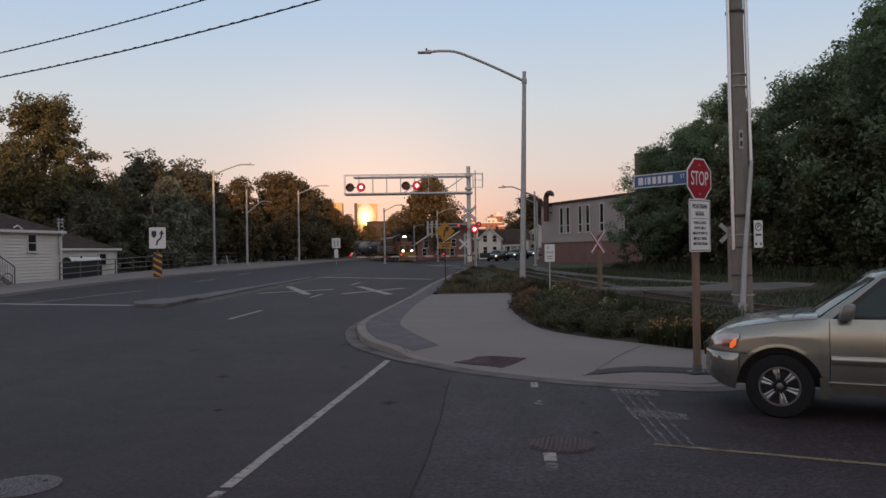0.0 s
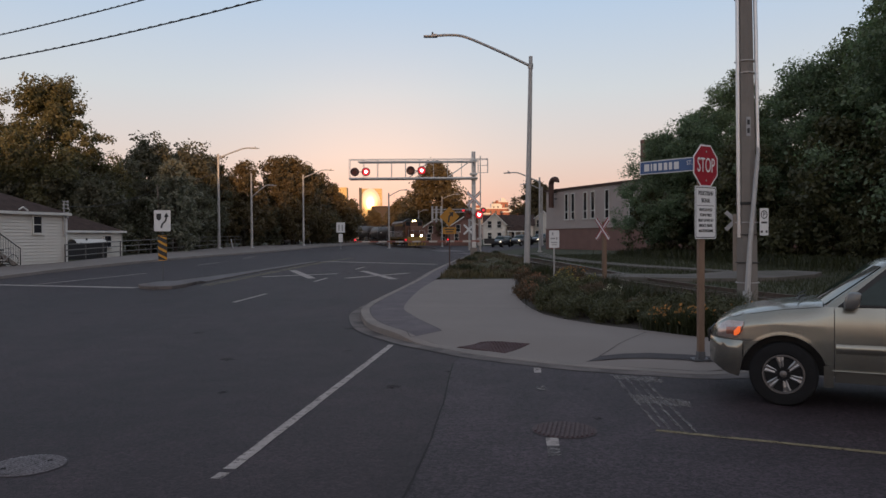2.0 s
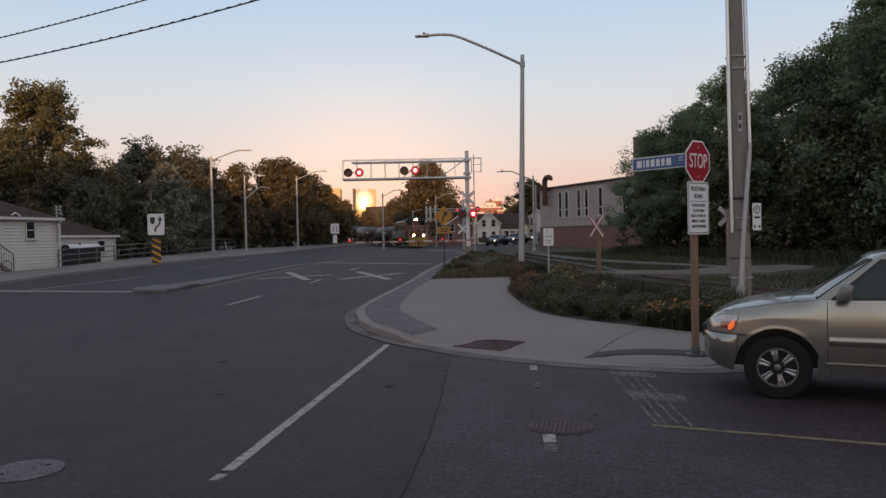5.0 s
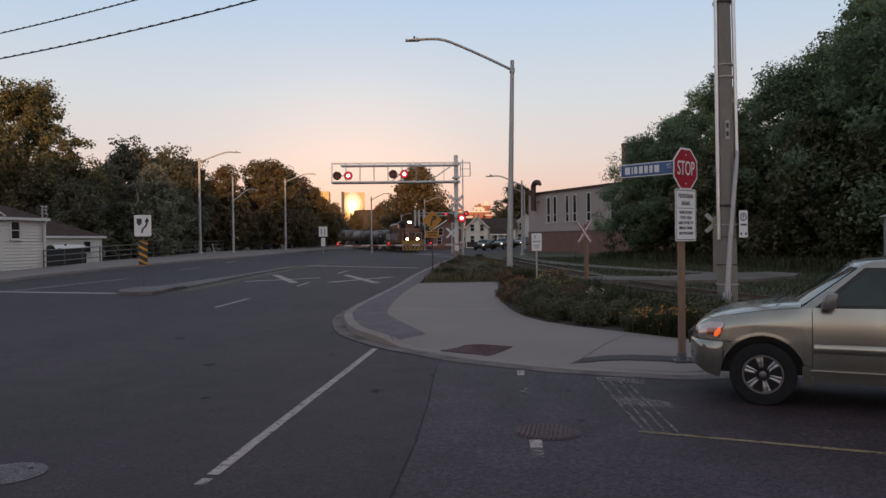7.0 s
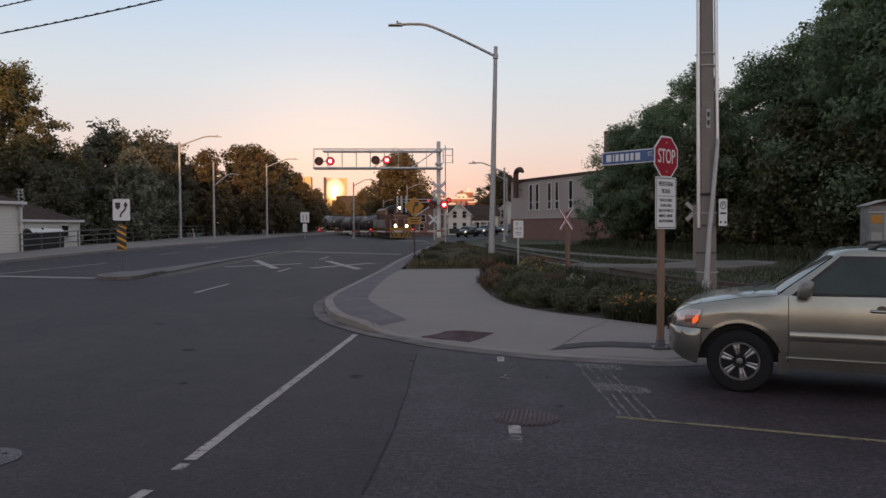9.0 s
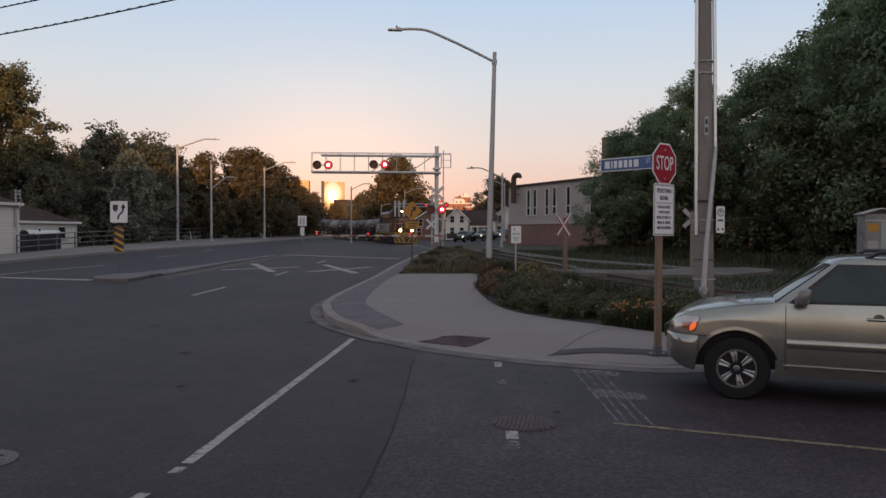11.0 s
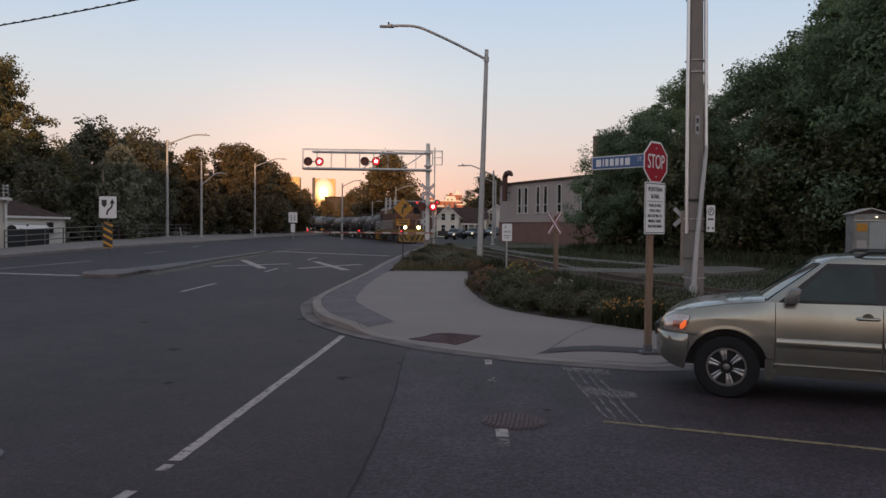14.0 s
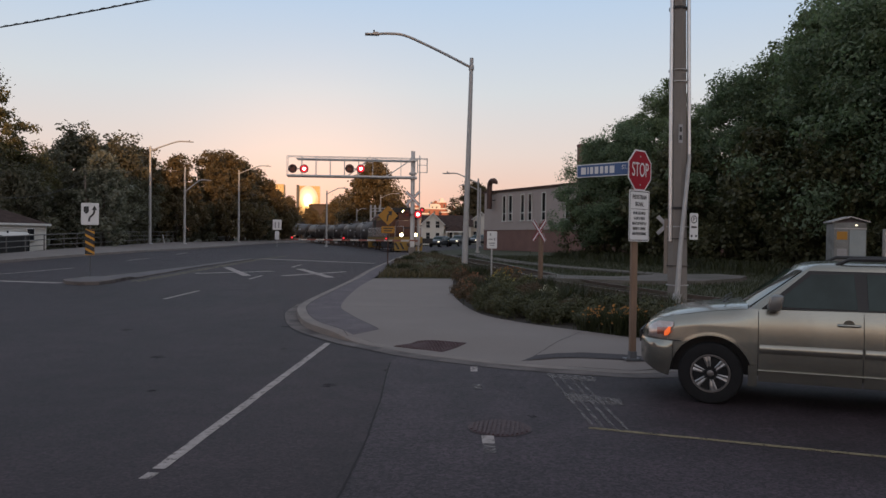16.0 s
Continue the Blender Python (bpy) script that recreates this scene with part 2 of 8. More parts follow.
M = dict(
    asphalt=asphalt("smooth_asphalt", (0.0258, 0.0151, 0.0182), 0.95),
    old_asphalt=asphalt("coarse_old_asphalt", (0.0355, 0.0238, 0.0290), 1.15),
    crack=mat("tar_seal", (0.014, 0.012, 0.012), 0.95, fine=30),
    concrete=mat("pale_concrete", (0.202, 0.172, 0.156), 0.9, var=0.07, scale=0.8, fine=70, bump=0.3, dirt=(0.165, 0.140, 0.128), dirt_scale=0.45, dirt_amount=0.4, dirt_from=0.4, dirt_to=0.75),
    kerb=mat("kerb_concrete", (0.21, 0.178, 0.160), 0.9, var=0.2, scale=1.5, fine=60, bump=0.4, dirt=(0.14, 0.13, 0.12), dirt_scale=1.2, dirt_amount=0.6),
    gutter=mat("dirty_gutter_concrete", (0.128, 0.107, 0.100), 0.9, var=0.35, scale=1.2, fine=45, bump=0.5, dirt=(0.045, 0.036, 0.036), dirt_scale=1.6, dirt_amount=0.8),
    infill=mat("worn_dark_concrete", (0.118, 0.108, 0.110), 0.9, var=0.3, scale=1.2, fine=30, bump=0.3, dirt=(0.07, 0.064, 0.066), dirt_scale=1.5, dirt_amount=0.7),
    band=mat("dark_stamped_concrete", (0.098, 0.080, 0.088), 0.85, var=0.3, scale=3, fine=28, bump=0.9, dirt=(0.15, 0.125, 0.125), dirt_scale=1.6, dirt_amount=0.5),
    bracket=mat("dull_grey_bracket", (0.115, 0.115, 0.122), 0.6, 0.3, var=0.25, scale=8, bump=0.1),
    railing=mat("dull_railing_steel", (0.125, 0.115, 0.108), 0.6, 0.2, var=0.2, scale=5, bump=0.05),
    stain=worn_paint("dark_oil_stain", (0.018, 0.013, 0.0145), 0.42, 0.70, 14.0),
    patch=mat("dark_grey_surface", (0.048, 0.041, 0.044), 0.9, var=0.3, scale=3, fine=40, bump=0.5),
    oldwalk=mat("old_sidewalk", (0.165, 0.142, 0.130), 0.9, var=0.2, scale=0.5, fine=50, bump=0.3, dirt=(0.14, 0.13, 0.12), dirt_scale=0.4),
    trail=mat("grey_gravel_path", (0.125, 0.112, 0.100), 0.95, var=0.3, scale=0.8, fine=40, bump=0.4, dirt=(0.05, 0.05, 0.035), dirt_scale=0.5, dirt_amount=0.6),
    cover=mat("worn_grey_iron", (0.19, 0.17, 0.178), 0.6, 0.3, var=0.5, scale=9, fine=55, bump=0.8, speck=(60, 0.35), dirt=(0.07, 0.06, 0.063), dirt_scale=9, dirt_amount=0.7),
    paint=worn_paint("worn_white_road_paint", (0.33, 0.288, 0.270), 0.26, 0.50, 11.0),
    faint=worn_paint("faded_white_road_paint", (0.15, 0.135, 0.131), 0.36, 0.60, 9.0),
    brushed=worn_paint("brushed_white_road_paint", (0.155, 0.140, 0.137), 0.36, 0.62, 5.0, (6.0, 0.8, 1.0)),
    yellow_paint=worn_paint("worn_yellow_road_paint", (0.185, 0.148, 0.088), 0.24, 0.52, 9.0),
    iron=mat("rusty_cast_iron", (0.052, 0.026, 0.028), 0.6, 0.4, var=0.4, scale=12, fine=70, bump=0.6, dirt=(0.115, 0.070, 0.072), dirt_scale=26, dirt_amount=0.38, dirt_from=0.5, dirt_to=0.62),
    tactile=mat("rust_red_cast_iron", (0.060, 0.030, 0.031), 0.8, 0.2, var=0.25, scale=6, fine=60, bump=0.4),
    grass=mat("grass_ground", (0.042, 0.047, 0.024), 1.0, var=0.4, scale=0.5, fine=25, bump=1.0, dirt=(0.085, 0.075, 0.045), dirt_scale=0.3, dirt_amount=0.5),
    soil=mat("mulch_soil", (0.040, 0.032, 0.025), 1.0, var=0.4, scale=5, fine=40, bump=1.0),
    ballast=mat("ballast_stone", (0.11, 0.10, 0.092), 0.95, var=0.4, scale=8, fine=35, bump=1.0),
    steel_rail=mat("rail_steel", (0.16, 0.12, 0.10), 0.45, 0.8, var=0.3, scale=3, fine=40),
    sleeper=mat("creosoted_wood", (0.06, 0.045, 0.035), 0.9, var=0.3, scale=4, fine=40, bump=0.6),
    white_steel=mat("white_painted_steel", (0.58, 0.56, 0.54), 0.5, 0.1, var=0.1, scale=5, fine=40, bump=0.05),
    galv=mat("galvanised_steel", (0.36, 0.35, 0.345), 0.5, 0.3, var=0.15, scale=5, fine=40, bump=0.05),
    alu=mat("bright_aluminium", (0.62, 0.62, 0.63), 0.35, 0.8, var=0.08, scale=6, fine=40, bump=0.03),
    concrete_pole=mat("concrete_pole", (0.190, 0.168, 0.152), 0.85, var=0.14, scale=3, fine=60, bump=0.3),
    wood=mat("weathered_post_wood", (0.18, 0.115, 0.078), 0.8, var=0.25, scale=3, fine=30, bump=0.3, stretch=(8, 8, 0.8)),
    greywood=mat("grey_wood", (0.19, 0.155, 0.13), 0.85, var=0.25, scale=3, fine=30, bump=0.3, stretch=(8, 8, 0.8)),
    sign_white=mat("white_sign_sheet", (0.62, 0.62, 0.62), 0.45, var=0.06, scale=5, fine=30, bump=0.02),
    sign_black=mat("black_sign_print", (0.02, 0.02, 0.022), 0.5, var=0.1, bump=0),
    sign_red=mat("red_sign_sheet", (0.27, 0.006, 0.018), 0.6, spec=0.2, var=0.08, scale=4, fine=30, bump=0.02),
    sign_blue=mat("blue_sign_sheet", (0.045, 0.095, 0.225), 0.4, var=0.08, scale=4, fine=30, bump=0.02),
    sign_yellow=mat("yellow_sign_sheet", (0.48, 0.225, 0.016), 0.45, var=0.08, scale=4, fine=30, bump=0.02),
    sign_back=mat("dull_sign_back", (0.30, 0.30, 0.31), 0.5, 0.6, bump=0.02),
    black_steel=mat("black_steel", (0.022, 0.021, 0.022), 0.55, 0.2, var=0.2, scale=4, bump=0.05),
    rubber=mat("tyre_rubber", (0.011, 0.011, 0.012), 0.9, spec=0.25, var=0.25, scale=10, fine=60, bump=0.2),
    siding=mat("cream_siding", (0.60, 0.565, 0.51), 0.7, var=0.07, scale=0.8, fine=20, bump=0.05),
    trim_white=mat("white_trim", (0.60, 0.58, 0.54), 0.6, var=0.08, bump=0.03),
    shingle=mat("dark_shingles", (0.056, 0.038, 0.033), 0.95, spec=0.15, var=0.5, scale=2, fine=14, bump=0.5),
    window_dark=mat("dark_window_pane", (0.020, 0.022, 0.026), 0.08, 0.0, var=0.1, bump=0),
    brick=mat("red_brick", (0.30, 0.115, 0.075), 0.9, var=0.25, scale=1.5, fine=12, bump=0.2),
    brown_brick=mat("brown_brick", (0.19, 0.105, 0.088), 0.9, var=0.18, scale=0.8, fine=12, bump=0.2),
    render_wall=mat("painted_render", (0.37, 0.31, 0.285), 0.85, var=0.08, scale=0.5, fine=12, bump=0.1, dirt=(0.28, 0.235, 0.22), dirt_scale=0.3),
    rust=mat("rusty_duct", (0.085, 0.045, 0.035), 0.7, 0.3, var=0.3, scale=3, bump=0.2),
    wire=mat("black_cable", (0.015, 0.015, 0.016), 0.6, bump=0),
    bark=mat("bark", (0.060, 0.048, 0.038), 0.95, var=0.35, scale=3, fine=18, bump=0.8, stretch=(4, 4, 0.8)),
    # maple and mid leaf lifted a little: sky light on the crowns put in
    leaf_dark=leaf("dark_maple_leaf", (0.120, 0.156, 0.098), trans=0.42),
    leaf_dusk=leaf("dusky_brown_green_leaf", (0.090, 0.084, 0.058), trans=0.35),
    leaf_mid=leaf("mid_green_leaf", (0.130, 0.158, 0.090), trans=0.42),
    # olive leaf, warmed in its colour for the evening glow
    leaf_olive_glow=leaf("glow_warmed_olive_leaf", (0.098, 0.088, 0.042), trans=0.3),
    leaf_grey=leaf("silvery_leaf", (0.155, 0.155, 0.118)),
    leaf_shrub=leaf("shrub_leaf", (0.066, 0.066, 0.032)),
    leaf_bed=leaf("olive_perennial_leaf", (0.086, 0.082, 0.042)),
    # orange of the glare near the tower put into this leaf colour
    leaf_glow=leaf("glow_warmed_leaf", (0.100, 0.074, 0.038), trans=0.3),
    leaf_rust=leaf("rusty_shrub_leaf", (0.085, 0.055, 0.030)),
    petal=leaf("orange_petal", (0.44, 0.208, 0.07), 0.5),
    petal_rust=leaf("rusty_red_petal", (0.22, 0.105, 0.06), 0.3),
    petal_pale=leaf("cream_petal", (0.50, 0.46, 0.36), 0.25),
    petal_yellow=leaf("yellow_petal", (0.46, 0.36, 0.10), 0.25),
    dry_blade=leaf("dry_grass_blade", (0.085, 0.066, 0.034)),
    blade=leaf("grass_blade", (0.036, 0.039, 0.017)),
    red_glow=mat("lit_red_lens", (0.4, 0.02, 0.02), 0.4, bump=0, emit=(1.0, 0.030, 0.050), power=1.0),
    red_core=mat("lit_red_bulb", (0.8, 0.3, 0.3), 0.4, bump=0, emit=(1.0, 0.74, 0.68), power=6.0),
    disc_red=mat("dark_red_lamp_disc", (0.095, 0.030, 0.024), 0.6, var=0.2, scale=6, bump=0.05),
    # low-contrast red and white for the gate arm
    arm_red=mat("muted_red_gate_band", (0.24, 0.095, 0.075), 0.6, var=0.2, scale=5, bump=0.03),
    arm_white=mat("muted_white_gate_band", (0.42, 0.38, 0.35), 0.6, var=0.15, scale=5, bump=0.03),
    # darker, more orange sheet than the yellow one
    sign_amber=mat("deep_amber_sign_sheet", (0.36, 0.165, 0.014), 0.5, var=0.1, scale=4, fine=30, bump=0.02),
    beam_glow=mat("dipped_car_lamp", (0.6, 0.55, 0.45), 0.3, bump=0, emit=(1.0, 0.86, 0.62), power=1.5),
    red_dark=mat("unlit_red_lens", (0.15, 0.022, 0.020), 0.25, bump=0),
    head_glow=mat("lit_headlight", (0.9, 0.85, 0.7), 0.3, bump=0, emit=(1.0, 0.80, 0.42), power=14.0),
)


# ---- mesh helpers ----
def mesh_of(bm, name, material, smooth=False):
    bmesh.ops.recalc_face_normals(bm, faces=bm.faces)
    me = bpy.data.meshes.new(name)
    bm.to_mesh(me)
    bm.free()
    me.materials.append(material)
    if smooth:
        me.shade_smooth()
        me.set_sharp_from_angle(angle=radians(40))
    return me


def part(name, bm, material, parent, label="", smooth=False):
    ob = new(name, mesh_of(bm, name, material, smooth))
    ob.parent = parent
    return tagged(ob, label)


def solo(name, bm, material, label, category, group="", kind="", smooth=False):
    return tagged(new(name, mesh_of(bm, name, material, smooth)), label, category, group, kind)


def thing(name, m, label, category, group="", kind=""):
    ob = new(name)
    ob.empty_display_size = 0.2
    ob.matrix_basis = m
    return tagged(ob, label, category, group, kind)


def box(bm, cx, cy, cz, sx, sy, sz, m=None, bevel=0.0):
    v = bmesh.ops.create_cube(bm, size=1, matrix=Matrix.Translation((cx, cy, cz)) @ Matrix.Diagonal((sx, sy, sz, 1)))["verts"]
    if bevel:
        es = {e for a in v for e in a.link_edges}
        r = bmesh.ops.bevel(bm, geom=list(es), offset=bevel, segments=2, affect="EDGES", profile=0.5)
        v = list({a for f in r["faces"] for a in f.verts} | {a for a in v if a.is_valid})
    if m is not None:
        bmesh.ops.transform(bm, matrix=m, verts=v)
    return v


def rod(bm, p0, p1, r0, r1=None, seg=10, caps=True):
    p0, p1 = Vector(p0), Vector(p1)
    d = p1 - p0
    m = Matrix.Translation((p0 + p1) / 2) @ d.to_track_quat("Z", "Y").to_matrix().to_4x4()
    return bmesh.ops.create_cone(bm, cap_ends=caps, segments=seg, radius1=r0, radius2=r0 if r1 is None else r1, depth=d.length, matrix=m)["verts"]


def tube(bm, pts, r, seg=8):
    """A round bar swept along points; r is one radius or one for each point."""
    pts = [Vector(p) for p in pts]
    rs = r if isinstance(r, (list, tuple)) else [r] * len(pts)
    rings, side = [], None
    for i, p in enumerate(pts):
        d = (pts[min(i + 1, len(pts) - 1)] - pts[max(i - 1, 0)]).normalized()
        if side is None:
            side = d.orthogonal().normalized()
        side = (side - d * side.dot(d)).normalized()
        up = d.cross(side)
        rings.append([bm.verts.new(p + (side * math.cos(a) + up * math.sin(a)) * rs[i]) for a in (2 * math.pi * k / seg for k in range(seg))])
    for a, b in zip(rings, rings[1:]):
        for k in range(seg):
            bm.faces.new((a[k], a[(k + 1) % seg], b[(k + 1) % seg], b[k]))
    bm.faces.new(rings[0][::-1])
    bm.faces.new(rings[-1])


def plate(bm, outline, thick, m):
    """A flat plate: an outline in its own x and z, thickness along y, face at y = -thick / 2."""
    a = [bm.verts.new(m @ Vector((x, -thick / 2, z))) for x, z in outline]
    b = [bm.verts.new(m @ Vector((x, thick / 2, z))) for x, z in outline]
    bm.faces.new(a)
    bm.faces.new(b[::-1])
    for i in range(len(a)):
        j = (i + 1) % len(a)
        bm.faces.new((a[i], b[i], b[j], a[j]))


def rect(w, hgt, x=0, z=0):
    return [(x - w / 2, z - hgt / 2), (x + w / 2, z - hgt / 2), (x + w / 2, z + hgt / 2), (x - w / 2, z + hgt / 2)]


def rrect(w, hgt, r, x=0, z=0):
    out = []
    for cx, cz, a0 in ((w / 2 - r, hgt / 2 - r, 0), (-w / 2 + r, hgt / 2 - r, 90), (-w / 2 + r, -hgt / 2 + r, 180), (w / 2 - r, -hgt / 2 + r, 270)):
        out += [(x + cx + r * math.cos(radians(a0 + a)), z + cz + r * math.sin(radians(a0 + a))) for a in (0, 30, 60, 90)]
    return out


def disc(r, x=0, z=0, seg=24):
    return [(x + r * math.cos(2 * math.pi * k / seg), z + r * math.sin(2 * math.pi * k / seg)) for k in range(seg)]


def letters(text, height, name, material, parent, m, label=""):
    """Words in the built-in font, standing in the x z plane and facing -y, centred."""
    cu = bpy.data.curves.new(name, "FONT")
    cu.body, cu.size, cu.align_x, cu.align_y, cu.extrude = text, height * 1.38, "CENTER", "CENTER", 0.002
    tmp = new("tmp", cu)
    bpy.context.view_layer.update()
    me = bpy.data.meshes.new_from_object(tmp.evaluated_get(bpy.context.evaluated_depsgraph_get()))
    bpy.data.objects.remove(tmp)
    me.name = name
    me.materials.clear()
    me.materials.append(material)
    ob = new(name, me)
    ob.parent, ob.matrix_basis = parent, m @ pose(0, 0, 0, 90)
    return tagged(ob, label)


def smooth01(t):
    t = min(max(t, 0.0), 1.0)
    return t * t * (3 - 2 * t)


def rise(y, x=0.0):
    """The street climbs gently to the crossing, dips a little along the track and climbs on to either side."""
    side = smooth01((abs(x + 2) - 8) / 10)
    dip = 0.16 * smooth01((y - 62) / 18)
    return 0.58 * smooth01((y - 10) / 60) - dip + 0.0015 * min(max(y - 80, 0), 170) + side * (dip + 0.0045 * min(max(y - 70, 0), 170))


def kerb_lift(x, y):
    """Pavement over the road: a kerb's height, sunk at the crossing ramp and along the side street's apron."""
    if x < 0.95:
        d = math.hypot((x - 0.95) * 0.8, y - 11.9) - 1.15 * smooth01((1.0 - x) / 1.0)
    else:
        d = 99.0
        for (ax, ay), (bx, by) in (((0.95, 11.9), (3.3, 10.72)), ((3.3, 10.72), (8.0, 9.6))):
            u = min(max(((x - ax) * (bx - ax) + (y - ay) * (by - ay)) / ((bx - ax) ** 2 + (by - ay) ** 2), 0.0), 1.0)
            d = min(d, math.hypot(x - ax - u * (bx - ax), y - ay - u * (by - ay)))
    apron = 0.05 * smooth01((x - 1.9) / 0.6) * smooth01((d - 0.15) / 0.6) * (1 - smooth01((d - 0.9) / 1.3))
    return 0.02 + 0.13 * smooth01((d - 0.7) / 1.5) + apron


def sheet(bm, outline, height, steps_y=(), steps_x=(), skirt=0.0):
    """A paved area from an outline, cut into strips so that it follows height(x, y)."""
    vs = [bm.verts.new((x, y, 0)) for x, y in outline]
    bm.faces.new(vs)
    for c, no in [((0, y, 0), (0, 1, 0)) for y in steps_y] + [((x, 0, 0), (1, 0, 0)) for x in steps_x]:
        bmesh.ops.bisect_plane(bm, geom=bm.verts[:] + bm.edges[:] + bm.faces[:], plane_co=c, plane_no=no)
    edge = [e for e in bm.edges if e.is_boundary]
    for v in bm.verts:
        v.co.z = height(v.co.x, v.co.y)
    bmesh.ops.triangulate(bm, faces=bm.faces)
    if skirt:
        r = bmesh.ops.extrude_edge_only(bm, edges=[e for e in bm.edges if e.is_boundary])
        for v in r["geom"]:
            if isinstance(v, bmesh.types.BMVert):
                v.co.z -= skirt


def offset(path, d):
    """The path moved to its right by d."""
    out = []
    for i, p in enumerate(path):
        a, b = path[max(i - 1, 0)], path[min(i + 1, len(path) - 1)]
        t = Vector((b[0] - a[0], b[1] - a[1])).normalized()
        out.append((p[0] + t.y * d, p[1] - t.x * d))
    return out


def spline(pts, n=12):
    """Catmull-Rom through points."""
    P = [Vector(p) for p in pts]
    P = [2 * P[0] - P[1]] + P + [2 * P[-1] - P[-2]]
    out = []
    for i in range(1, len(P) - 2):
        a, b, c, d = P[i - 1:i + 3]
        for k in range(n):
            t = k / n
            out.append(0.5 * (2 * b + (c - a) * t + (2 * a - 5 * b + 4 * c - d) * t * t + (3 * b - a - 3 * c + d) * t ** 3))
    return out + [P[-2]]


STEPS = [*range(8, 72, 3), *range(75, 250, 15)]


# ---- ground, road, pavements ----
KERB_R = [(p.x, p.y) for p in spline([(40, -4.9), (14, 6.9), (8, 9.4), (5.6, 10.3), (4.6, 10.5), (3.7, 10.35), (2.9, 10.62), (1.80, 11.11), (0.78, 11.86), (0.22, 12.36), (-0.34, 13.06),
                                       (-1.04, 14.01), (-1.95, 15.91), (-2.43, 18.36), (-2.50, 20.11), (-2.27, 23.16), (-1.52, 30.81), (-0.95, 38.16), (0.75, 53.5), (1.6, 60)], 4)]
KERB_L = [(p.x, p.y) for p in spline([(-19, -25), (-20, 25), (-20.4, 34.4), (-20.7, 41), (-20.3, 49), (-19.7, 57), (-19.1, 65), (-18.5, 75), (-18.3, 90), (-18.2, 105), (-17.2, 125), (-14.5, 145), (-11, 165), (-8, 185)], 4)]
FAR_R = [(4.0, 75), (6.5, 90), (10, 99), (18, 104), (70, 108), (70, 124), (16, 124), (5, 132), (0, 150), (2, 185)]


ROAD_SEAM = [(0.09, 11.75), (0.03, 10.8), (-0.02, 9.66), (-0.05, 9.0), (-0.11, 8.2), (-0.17, 7.3), (-0.26, 6.4), (-0.36, 5.5), (-0.75, 2.0)]


def build_ground():
    bm = bmesh.new()
    ys = [-600, -25, 0, *STEPS, 300, 600, 1500, 4000]
    xs = [-3000, -400, -60, -30, -20, -17, -14, -11, -8, 0, 3, 6, 9, 12, 15, 18, 22, 40, 100, 400, 3000]
    grid = [[bm.verts.new((x, y, rise(y, x) - 0.05)) for x in xs] for y in ys]
    for j in range(len(ys) - 1):
        for i in range(len(xs) - 1):
            bm.faces.new((grid[j][i], grid[j][i + 1], grid[j + 1][i + 1], grid[j + 1][i]))
    solo("ground", bm, M["grass"], "dull green grassy ground reaching the horizon", "ground", kind="structure")
    bm = bmesh.new()
    cut = next(i for i, p in enumerate(KERB_R) if p[0] < 0.3)
    sheet(bm, [(-19, -25), (-1.3, -25), *ROAD_SEAM[::-1], *KERB_R[cut:], *FAR_R, *KERB_L[:0:-1]], lambda x, y: rise(y, x), STEPS, [-20, -17, -14, -11, -8, 3, 6, 9, 12, 15, 18, 22])
    solo("road", bm, M["asphalt"], "dark grey smooth asphalt street at a rail crossing", "road", kind="structure", smooth=True)
    bm = bmesh.new()
    sheet(bm, [(-1.3, -25), (40, -25), *KERB_R[:cut + 1], *ROAD_SEAM], lambda x, y: rise(y, x), STEPS, [3, 6, 9, 12, 15, 18, 22])
    solo("road", bm, M["old_asphalt"], "coarse old grey asphalt in the mouth of the side street", "road", kind="structure", smooth=True)


